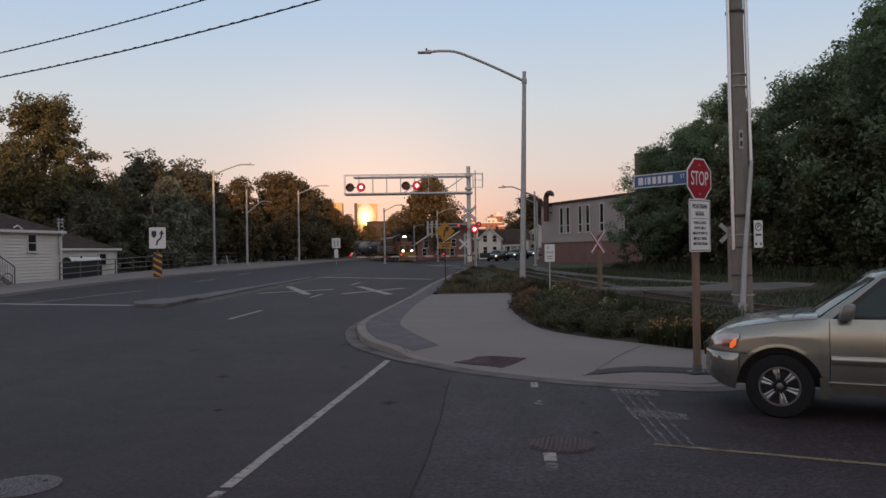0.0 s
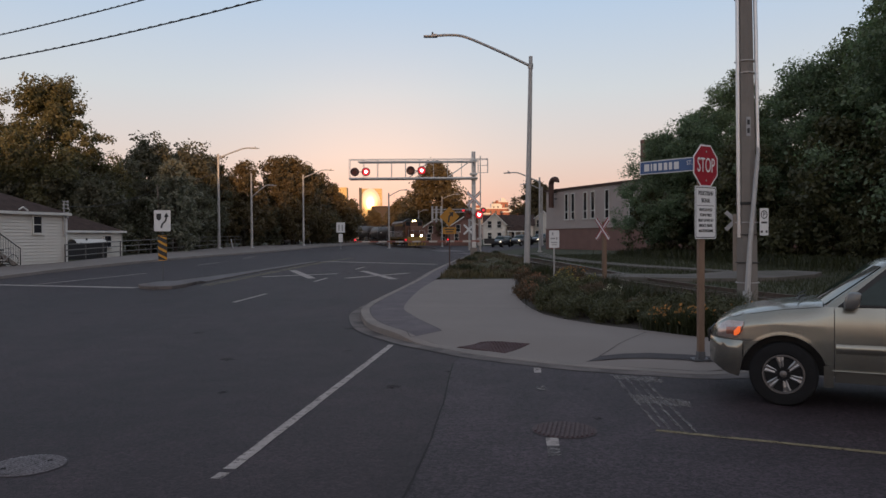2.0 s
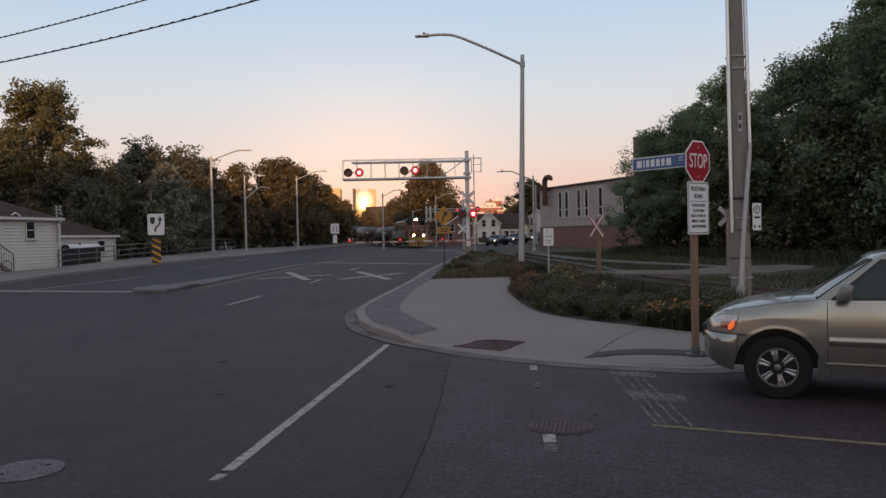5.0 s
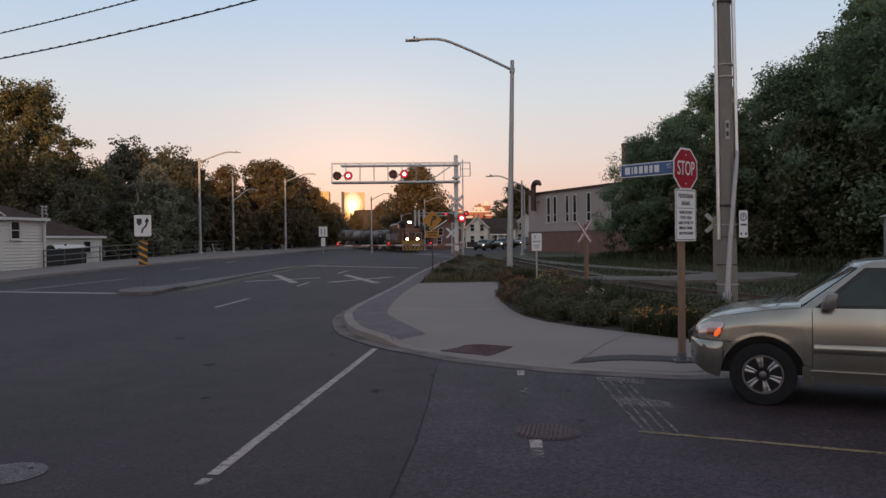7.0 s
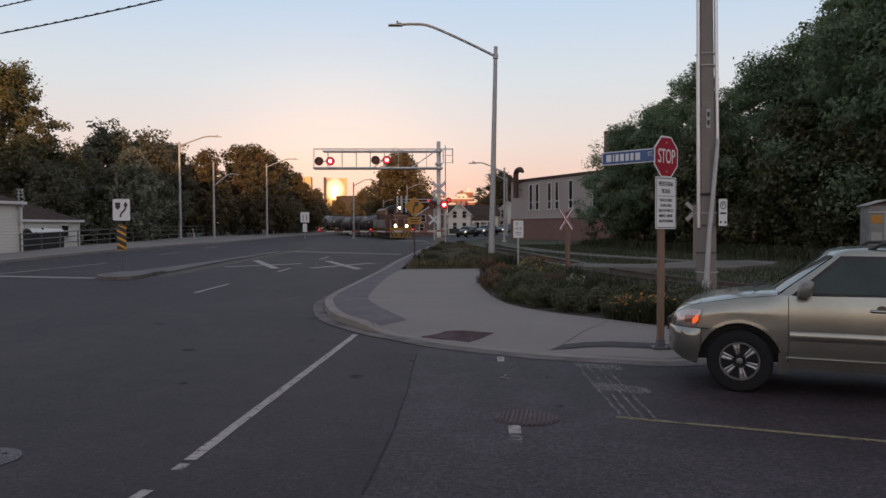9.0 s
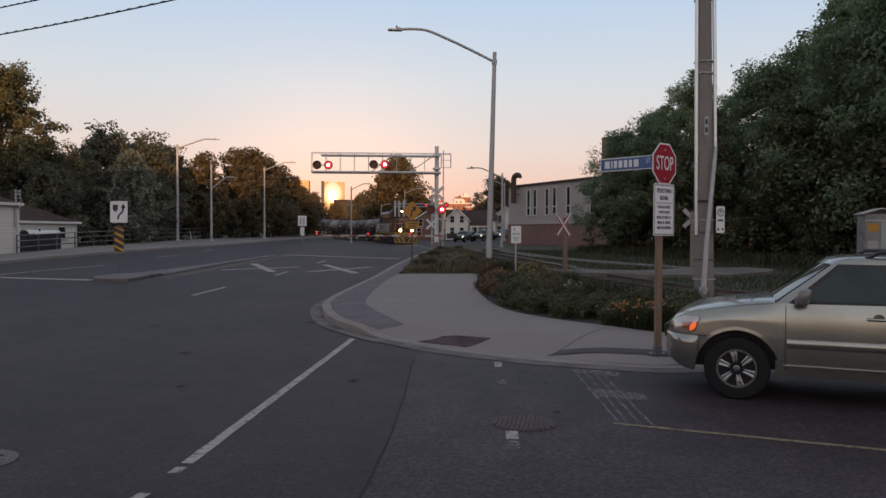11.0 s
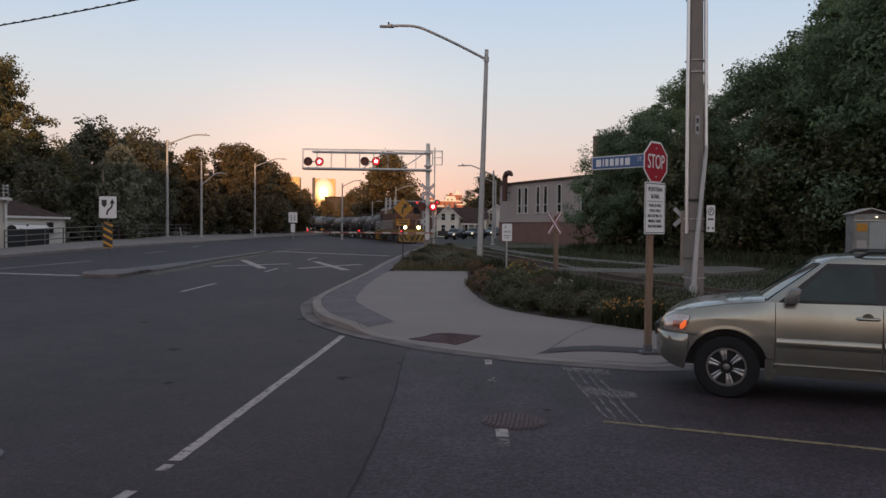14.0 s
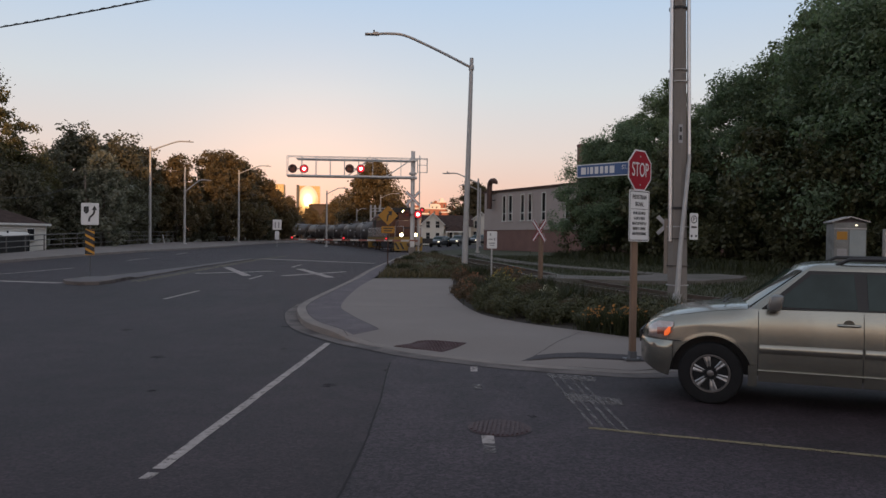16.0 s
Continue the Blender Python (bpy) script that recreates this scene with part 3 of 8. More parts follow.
def build_pavements():
    inner = offset(KERB_R, 0.30)
    top_in = offset(KERB_R, 0.52)
    # gutter pan and kerb along the corner
    bm = bmesh.new()
    rows = []
    for a, b, c in zip(KERB_R, inner, top_in):
        k = kerb_lift(*b)
        z = rise(b[1])
        rows.append([bm.verts.new(v) for v in ((*a, z + 0.006), (b[0], b[1], z + 0.012), (b[0], b[1], z + max(k - 0.02, 0.016)), (b[0] * 0.85 + c[0] * 0.15, b[1] * 0.85 + c[1] * 0.15, z + k), (*c, z + k), (*c, z - 0.1))])
    for p, q in zip(rows, rows[1:]):
        for i in range(1, 5):
            bm.faces.new((p[i], q[i], q[i + 1], p[i + 1]))
    gut = bmesh.new()
    rows = [[gut.verts.new(v.co) for v in r[:2]] for r in rows]
    for v in [v for r in bm.verts for v in (r,) if not r.link_faces]:
        bm.verts.remove(v)
    for p, q in zip(rows, rows[1:]):
        gut.faces.new((p[0], q[0], q[1], p[1]))
    solo("gutter", gut, M["gutter"], "dirty grey concrete gutter along the corner kerb", "gutter", kind="structure")
    solo("kerb", bm, M["kerb"], "rounded concrete kerb and gutter at the street corner", "kerb", kind="structure", smooth=True)
    # kerb of the far side of the street
    bm = bmesh.new()
    li, lt = offset(KERB_L, -0.02), offset(KERB_L, -0.25)
    rows = [[bm.verts.new(v) for v in ((*a, rise(a[1], a[0]) - 0.02), (*b, rise(b[1], b[0]) + 0.15), (*c, rise(c[1], c[0]) + 0.15))] for a, b, c in zip(KERB_L, li, lt)]
    for p, q in zip(rows, rows[1:]):
        for i in range(2):
            bm.faces.new((p[i], q[i], q[i + 1], p[i + 1]))
    solo("kerb", bm, M["kerb"], "straight concrete kerb along the opposite side of the street", "kerb", kind="structure")
    bm = bmesh.new()
    back = [(-12.5, 185), (-18.5, 160), (-24, 137), (-29, 116), (-30.0, 105), (-28.2, 80), (-26.4, 62), (-24.9, 49), (-25.5, 43), (-25, 20), (-25, -25)]
    sheet(bm, [*lt, *back], lambda x, y: rise(y, x) + 0.148, STEPS, skirt=0.3)
    solo("pavement", bm, M["oldwalk"], "old grey concrete pavement along the opposite side", "pavement", kind="structure")
    # the corner: pale slabs, dark strip behind the kerb, ramp
    up = [(-0.70, 14.16)] + [p for p in top_in if p[1] > 14.3 and p[0] < 0.3 and p[1] < 58]
    band_in = [(p.x, p.y) for p in spline([(-0.11, 14.79), (-0.42, 15.9), (-0.80, 17.4), (-1.14, 19.6), (-0.94, 25.21), (-0.46, 30.46), (0.15, 38.2), (1.75, 53), (2.5, 58)], 4)]
    bm = bmesh.new()
    sheet(bm, up + band_in[::-1], lambda x, y: rise(y) + kerb_lift(x, y) - 0.004, STEPS)
    solo("pavement", bm, M["band"], "dark grey stamped concrete strip behind the kerb", "pavement", kind="structure", smooth=True)
    slab_back = [(-0.46, 30.2), (2.82, 30.4), (2.55, 28.2), (2.31, 25.36), (2.08, 22.5), (2.06, 20.41), (2.12, 18.8), (2.26, 17.51), (2.50, 16.7), (2.84, 16.01), (3.35, 15.2), (3.86, 14.56), (4.54, 13.6), (6.2, 12.6), (9, 11.2), (14.4, 8.7)]
    low = [p for p in top_in if p[1] < 14.1 and p[0] < 14.5] + [(-0.70, 14.16)]
    outline = low + [p for p in band_in if p[1] < 30.3] + slab_back
    bm = bmesh.new()
    sheet(bm, outline, lambda x, y: rise(y) + kerb_lift(x, y), [*range(9, 31)] + [11.5, 12.5, 13.5], [-1, 0, 0.5, 1, 1.5, 2, 2.5, 3, 4, 5])
    solo("pavement", bm, M["concrete"], "pale broom-finished concrete pavement at the corner", "pavement", kind="structure", smooth=True)
    # dark wedge in the pavement by the sign post
    bm = bmesh.new()
    sheet(bm, [(2.15, 11.66), (2.45, 11.96), (2.83, 12.08), (3.24, 12.07), (3.9, 11.82), (4.45, 11.5), (5.4, 11.0), (5.2, 10.84), (4.3, 11.24), (3.54, 11.56), (3.1, 11.70), (2.7, 11.72)], lambda x, y: rise(y) + kerb_lift(x, y) + 0.010, [11.25, 11.5, 11.75], [2.5, 2.75, 3, 3.25, 3.5, 3.75, 4, 4.25, 4.5, 5])
    solo("pavement", bm, M["patch"], "dark wedge-shaped area in the pavement at the sign post", "pavement", kind="structure")
    # dark open seams: asphalt against gutter, and round the stamped strip
    def seam(line, w, height, label):
        bm = bmesh.new()
        rows = []
        for i, (x, y) in enumerate(line):
            p, q = line[max(i - 1, 0)], line[min(i + 1, len(line) - 1)]
            d = Vector((q[0] - p[0], q[1] - p[1])).normalized()
            k = w * (0.6 + 0.9 * abs(noise.noise((x * 3.1, y * 3.1, 2))))
            rows.append((bm.verts.new((x - d.y * k, y + d.x * k, height(x, y))), bm.verts.new((x + d.y * k, y - d.x * k, height(x, y)))))
        for p, q in zip(rows, rows[1:]):
            bm.faces.new((p[0], p[1], q[1], q[0]))
        solo("trim", bm, M["crack"], label, "joint", kind="structure")
    fine = [(p.x, p.y) for p in spline([p for p in KERB_R if 8.5 < p[1] < 40 and p[0] < 9], 3)]
    seam([p for p in fine if p[1] > 12.6], 0.007, lambda x, y: rise(y) + 0.010, "dark open seam between asphalt and gutter")
    seam([(-0.11, 14.79), (-0.70, 14.16)], 0.007, lambda x, y: rise(y) + kerb_lift(x, y) + 0.004, "dark joint at the end of the stamped strip")
    seam([p for p in up if p[1] < 32], 0.007, lambda x, y: rise(y) + kerb_lift(x, y) + 0.004, "dark joint between kerb and stamped strip")
    # slab joints, as thin dark grooves
    for a, b in (((3.80, 14.3), (2.33, 11.80)), ((-0.9, 24.0), (2.2, 24.3)), ((-1.1, 19.2), (2.1, 18.9))):
        bm = bmesh.new()
        n = 12
        d = Vector((b[0] - a[0], b[1] - a[1])).normalized()
        o = Vector((d.y, -d.x)) * 0.006
        rows = []
        for i in range(n + 1):
            x, y = a[0] + (b[0] - a[0]) * i / n, a[1] + (b[1] - a[1]) * i / n
            z = rise(y) + kerb_lift(x, y) + 0.005
            rows.append((bm.verts.new((x - o.x, y - o.y, z)), bm.verts.new((x + o.x, y + o.y, z))))
        for p, q in zip(rows, rows[1:]):
            bm.faces.new((p[0], p[1], q[1], q[0]))
        solo("trim", bm, M["crack"], "dark joint between pavement slabs", "joint", kind="structure")


def mark(points, key, label, dz=0.005):
    """Painted road marking from a ground outline."""
    bm = bmesh.new()
    sheet(bm, points, lambda x, y: rise(y, x) + dz, [s for s in STEPS if s > 12])
    return solo("road_marking", bm, M[key], label, "road marking", kind="structure")


def stripe(a, b, w, key="paint", label="worn white painted line on the road", dz=0.005):
    d = Vector((b[0] - a[0], b[1] - a[1])).normalized()
    o = Vector((d.y, -d.x)) * w / 2
    # worn, slightly ragged edges
    n = max(2, min(40, int(math.hypot(b[0] - a[0], b[1] - a[1]) / 0.16)))
    L, R = [], []
    for k in range(n + 1):
        x, y = a[0] + (b[0] - a[0]) * k / n, a[1] + (b[1] - a[1]) * k / n
        jl, jr = (1 + 0.16 * noise.noise((x * 7, y * 7, q)) for q in (0.3, 5.7))
        L.append((x - o.x * jl, y - o.y * jl))
        R.append((x + o.x * jr, y + o.y * jr))
    return mark(R + L[::-1], key, label, dz)


def build_markings():
    stripe((-1.875, 6.40), (-1.04, 13.80), 0.11)
    stripe((-1.91, 6.14), (-1.885, 6.30), 0.10)
    stripe((-2.07, 5.25), (-1.975, 5.68), 0.10)
    stripe((-2.2, 4.0), (-2.12, 4.9), 0.10)
    stripe((-6.47, 22.51), (-6.21, 25.56), 0.14)
    stripe((-5.6, 31.3), (-5.45, 33.7), 0.14)
    stripe((-5.0, 40.5), (-4.8, 43.2), 0.14)
    for a, b in (((-8.28, 39.9), (-6.06, 33.4)), ((-8.64, 34.7), (-5.43, 36.9)), ((-4.41, 39.0), (-2.35, 32.7)), ((-4.55, 33.5), (-1.95, 37.0))):
        stripe(a, b, 0.38, label="white painted rail crossing cross on the road")
    stripe((-8.4, 50.6), (-0.7, 45.6), 0.5, label="white painted stop line before the rail crossing")
    stripe((-19.6, 30.8), (-11.9, 28.5), 0.42, label="white painted stop line before the junction")
    stripe((-16.89, 30.6), (-15.3, 38.1), 0.14)
    stripe((-15.5, 46.2), (-15.2, 49.5), 0.14)
    stripe((-15.6, 57), (-15.8, 61), 0.14)
    for dx in (0, 0.28):
        stripe((-9.75 + dx, 29.5), (-8.35 + dx, 49.3), 0.11, "yellow_paint", "yellow painted line beside the traffic island")
        stripe((-8.35 + dx, 49.3), (-7.4 + dx, 56.5), 0.11, "yellow_paint", "yellow painted line beside the traffic island")
    stripe((2.12, 7.63), (9.5, 4.27), 0.078, "yellow_paint", "worn yellow centre line of the side street")
    mark([(1.30, 11.31), (1.41, 11.31), (1.36, 10.9), (1.26, 10.9)], "paint", "short white paint mark")
    mark([(1.17, 9.95), (1.29, 9.95), (1.27, 9.6), (1.15, 9.6)], "faint", "almost worn-off white paint mark")
    mark([(0.96, 7.36), (1.085, 7.36), (1.055, 7.08), (0.935, 7.08)], "paint", "short white paint mark")
    mark([(0.935, 7.075), (1.055, 7.075), (1.02, 6.74), (0.90, 6.74)], "faint", "worn end of a short white paint mark")
    # worn crossing ladder in the mouth of the side street
    for k in range(9):
        u = k / 8
        stripe((2.36 + 0.58 * u, 10.72 - 0.22 * u), (2.35 + 0.53 * u, 10.40 - 0.30 * u), 0.035 + 0.02 * (k % 3 == 0), "faint", "worn white brushed crossing mark")
        stripe((2.30 + 0.54 * u, 9.42 - 0.44 * u), (2.25 + 0.55 * u, 8.92 - 0.24 * u), 0.022 + 0.02 * (k % 2), "faint", "worn white brushed crossing mark")
    mark([(2.33, 10.74), (2.97, 10.52), (2.93, 10.12), (2.34, 10.38)], "brushed", "worn white brushed crossing bar", 0.004)
    mark([(2.26, 9.46), (2.90, 9.00), (2.84, 8.62), (2.22, 8.90)], "brushed", "worn white brushed crossing bar", 0.004)
    for a, b in (((2.36, 10.62), (2.18, 7.62)), ((2.50, 10.58), (2.27, 7.62)), ((2.62, 10.49), (2.38, 7.58)), ((2.70, 10.28), (2.50, 7.53))):
        stripe(a, b, 0.042, "brushed", "scraped white tyre-worn streak", 0.008)
    # oil spots and scraps ground into the asphalt
    rng = random.Random(31)
    for x, y, r in ((-2.1, 16.2, 0.16), (-1.75, 13.1, 0.10), (0.0, 11.0, 0.07), (-0.75, 9.9, 0.13), (-3.6, 12.2, 0.17), (-2.9, 9.6, 0.08), (-5.2, 15.6, 0.2), (1.8, 9.7, 0.06), (1.62, 8.15, 0.07)):
        bm = bmesh.new()
        ring = [(x + r * rng.uniform(0.35, 1.2) * math.cos(k * 0.571), y + 1.1 * r * rng.uniform(0.35, 1.2) * math.sin(k * 0.571)) for k in range(11)]
        bm.faces.new([bm.verts.new((a, b, rise(b, a) + 0.004)) for a, b in ring])
        solo("road_stain", bm, M["stain"], "small dark stain on the asphalt", "stain", kind="structure")
    # sealed crack
    bm = bmesh.new()
    pts = [(p.x, p.y) for p in spline([(0.09, 11.75), (0.03, 10.8), (-0.02, 9.66), (-0.05, 9.0), (-0.11, 8.2), (-0.17, 7.3), (-0.26, 6.4), (-0.36, 5.5)], 8)]
    rows = []
    for i, (x, y) in enumerate(pts):
        w = 0.010 + 0.007 * noise.noise((x * 9, y * 7, 0))
        j = 0.008 * noise.noise((y * 4, 3, 1))
        rows.append((bm.verts.new((x + j - w, y, rise(y) + 0.004)), bm.verts.new((x + j + w, y, rise(y) + 0.004))))
    for p, q in zip(rows, rows[1:]):
        bm.faces.new((p[0], p[1], q[1], q[0]))
    solo("road_crack", bm, M["crack"], "tar-sealed crack in the asphalt", "crack", kind="structure")


def manhole(x, y, r, label):
    t = thing("manhole", pose(x, y, rise(y), 0, 0, 78), label, "manhole")
    bm = bmesh.new()
    rod(bm, (0, 0, -0.05), (0, 0, 0.005), r * 1.05, seg=32)
    part("frame", bm, M["patch"], t)
    bm = bmesh.new()
    rod(bm, (0, 0, -0.04), (0, 0, 0.009), r, seg=32)
    part("cover", bm, M["iron"], t)
    for k in range(-6, 7):
        bm = bmesh.new()
        w = 2 * math.sqrt(max(r * r * 0.88 - (k * r * 0.142) ** 2, 0.001))
        box(bm, 0, k * r * 0.142, 0.012, w, r * 0.075, 0.012, bevel=0.003)
        part("rib", bm, M["iron"], t)
    return t


def build_ironwork():
    manhole(1.19, 7.66, 0.33, "round rusty cast-iron manhole cover in the asphalt")
    t = manhole(-3.68, 6.52, 0.31, "round grey manhole cover in the asphalt")
    for o in t.children:
        if o.name.startswith(("cover", "rib")):
            o.data.materials[0] = M["cover"]
    for px, py in ((-0.16, 0.10), (0.13, -0.12)):
        bm = bmesh.new()
        rod(bm, (px, py, 0.010), (px, py, 0.0205), 0.022, seg=10)
        part("lift_hole", bm, M["crack"], t)
    # tactile plate on the ramp
    t = thing("tactile_plate", Matrix(), "rust-red cast-iron tactile plate set in the kerb ramp", "tactile plate")
    a, b, c, d = (Vector(p) for p in ((0.165, 13.27), (0.60, 13.58), (1.45, 13.24), (0.965, 12.6)))
    bm = bmesh.new()
    sheet(bm, [a, b, c, d], lambda x, y: rise(y) + kerb_lift(x, y) + 0.012, [12.5, 13, 13.5], [0.5, 1.0], skirt=0.03)
    part("base", bm, M["tactile"], t)
    me = None
    for i in range(14):
        for j in range(9):
            p = a.lerp(d, (i + 0.5) / 14).lerp(b.lerp(c, (i + 0.5) / 14), (j + 0.5) / 9)
            if me is None:
                bm = bmesh.new()
                bmesh.ops.create_cone(bm, cap_ends=True, segments=6, radius1=0.022, radius2=0.013, depth=0.012)
                me = mesh_of(bm, "stud", M["tactile"])
            ob = new("stud", me)
            ob.parent = t
            ob.location = (p.x, p.y, rise(p.y) + kerb_lift(p.x, p.y) + 0.017)


ISLAND = [(-12.0, 28.9), (-11.5, 27.9), (-10.85, 27.55), (-10.3, 27.8), (-10.15, 28.6), (-10.15, 30), (-9.75, 38.5), (-8.55, 50), (-9.0, 50.3), (-10.45, 38.5), (-11.6, 32.0)]


def island_top(y):
    """Raised nose at the junction end, then a low flush strip."""
    return rise(y) + 0.035 + 0.08 * (1 - smooth01((y - 30.6) / 0.7))


def build_island():
    t = thing("traffic_island", Matrix(), "long narrow concrete traffic island with a raised nose", "traffic island")
    cuts = [29, 30.6, 30.8, 31.0, 31.2, 31.35] + [s for s in STEPS if 32 < s < 50]
    bm = bmesh.new()
    sheet(bm, ISLAND, lambda x, y: island_top(y), cuts, skirt=0.2)
    part("kerb", bm, M["gutter"], t, "worn pale concrete kerb")
    bm = bmesh.new()
    ins = [(x + (-0.14 if 2 < i < 8 else 0.14), y + (0.35 if y < 30 else (-0.5 if y > 45 else 0))) for i, (x, y) in enumerate(ISLAND)]
    sheet(bm, ins, lambda x, y: island_top(y) + 0.004, cuts)
    part("infill", bm, M["infill"], t, "dark worn concrete infill")


build_ground()
build_pavements()
build_markings()
build_ironwork()
build_island()


# ---- railway ----
TRACK = spline([(40, -6, 0), (24, 5, 0), (17, 10.8, 0), (12.5, 16.5, 0), (9.8, 22.5, 0), (7.8, 30, 0), (6.4, 42, 0), (4.8, 55, 0), (2.9, 70.4, 0), (1.35, 81, 0), (-0.05, 90, 0), (-3.8, 113, 0),
                (-6.1, 125, 0), (-9.5, 138, 0), (-15.5, 155, 0), (-25, 175, 0), (-42, 200, 0), (-72, 235, 0), (-120, 285, 0), (-190, 350, 0)], 16)
ARC = [0.0]
for p, q in zip(TRACK, TRACK[1:]):
    ARC.append(ARC[-1] + (q - p).length)
ARC_N, TRACK_N = np.array(ARC), np.array([tuple(p) for p in TRACK])


def rail_z(y, x=0.0):
    """Top of rail: level with the road at the crossing, on low ballast elsewhere."""
    return rise(y, x) + 0.02 + 0.10 * (1 - smooth01((y - 50) / 8) * (1 - smooth01((y - 100) / 8)))


def on_track(s):
    x, y = np.interp(s, ARC_N, TRACK_N[:, 0]), np.interp(s, ARC_N, TRACK_N[:, 1])
    return Vector((x, y, rail_z(y, x)))


def track_at_y(y):
    i = int(np.argmin(np.abs(TRACK_N[:, 1] - y)))
    return float(np.interp(y, TRACK_N[max(i - 2, 0):i + 3, 1], ARC_N[max(i - 2, 0):i + 3]))


def build_track():
    t = thing("railway_track", Matrix(), "single railway track on ballast crossing the street", "railway track", kind="structure")
    L = ARC[-1] - 20
    for side in (-0.7525, 0.7525):
        bm = bmesh.new()
        prof = [(-0.07, -0.16), (0.07, -0.16), (0.012, -0.13), (0.012, -0.045), (0.036, -0.035), (0.036, 0), (-0.036, 0), (-0.036, -0.035), (-0.012, -0.045), (-0.012, -0.13)]
        prev = None
        s = 2.0
        while s < L:
            p, q = on_track(s), on_track(s + 0.5)
            d = (q - p).normalized()
            r = Vector((d.y, -d.x, 0)).normalized()
            ring = [bm.verts.new(p + r * (side + a) + Vector((0, 0, b))) for a, b in prof]
            if prev:
                for k in range(len(prof)):
                    bm.faces.new((prev[k], prev[(k + 1) % len(prof)], ring[(k + 1) % len(prof)], ring[k]))
            prev = ring
            s += 1.5 if p.y < 120 else 4
        part("rail", bm, M["steel_rail"], t)
    bm = bmesh.new()
    prev, s = None, 2.0
    while s < L:
        p, q = on_track(s), on_track(s + 0.5)
        d = (q - p).normalized()
        r = Vector((d.y, -d.x, 0)).normalized()
        z = p.z - 0.15
        ring = [bm.verts.new((*(p + r * o).xy, zz)) for o, zz in ((-2.4, rise(p.y, p.x) - 0.08), (-1.5, z), (1.5, z), (2.4, rise(p.y, p.x) - 0.08))]
        if prev:
            for k in range(3):
                bm.faces.new((prev[k], prev[k + 1], ring[k + 1], ring[k]))
        prev = ring
        s += 2
    part("ballast", bm, M["ballast"], t)
    bm = bmesh.new()
    box(bm, 0, 0, -0.19, 0.22, 2.6, 0.14)
    me = mesh_of(bm, "sleeper", M["sleeper"])
    s, n = 2.0, 0
    while s < L and n < 280:
        p, q = on_track(s), on_track(s + 0.5)
        if not 54 < p.y < 92:
            ob = new("sleeper", me)
            ob.parent, n = t, n + 1
            ob.matrix_basis = Matrix.Translation(p) @ pose(0, 0, 0, 0, 0, math.degrees(math.atan2(q.y - p.y, q.x - p.x)) + random.uniform(-1, 1))
        s += 0.55
    # crossing panels of timber and asphalt between the rails
    for side, w in ((0, 1.32), (-1.25, 0.8), (1.25, 0.8)):
        bm = bmesh.new()
        prev, s, e = None, track_at_y(58), track_at_y(96)
        while s < e:
            p, q = on_track(s), on_track(s + 0.5)
            d = (q - p).normalized()
            r = Vector((d.y, -d.x, 0)).normalized()
            ring = [bm.verts.new(p + r * (side + o) + Vector((0, 0, zz))) for o, zz in ((-w / 2, -0.1), (-w / 2, -0.008), (w / 2, -0.008), (w / 2, -0.1))]
            if prev:
                for k in range(3):
                    bm.faces.new((prev[k], prev[k + 1], ring[k + 1], ring[k]))
            prev = ring
            s += 2
        part("crossing_panel", bm, M["band"], t)


def build_paths():
    bm = bmesh.new()
    sheet(bm, [(6.2, 33.2), (7.24, 31.6), (10.86, 30.4), (13.5, 30.8), (16.0, 32.6), (17.2, 34.4), (16.4, 35.7), (13.4, 35.4), (10.5, 33.2), (7.6, 34)], lambda x, y: rise(y) + 0.125, [32, 34, 36], skirt=0.2)
    solo("pavement", bm, M["trail"], "grey concrete footpath crossing the railway track", "footpath", kind="structure")
    bm = bmesh.new()
    sheet(bm, [(13.6, 35.6), (14.6, 36.2), (11.2, 43), (9.4, 48), (8.2, 56), (8.6, 66), (7.2, 66), (7.0, 56), (8.0, 47.6), (10.0, 42.2)], lambda x, y: rise(y) + 0.06, [40, 45, 50, 55, 60], skirt=0.15)
    solo("pavement", bm, M["trail"], "narrow pale trail running beside the railway", "footpath", kind="structure")


build_track()
build_paths()


# ---- street furniture ----
def z_at(x, y):
    return rise(y, x) + (0.15 if (x < -20 or (x > -1.5 and y < 30)) else 0.05)


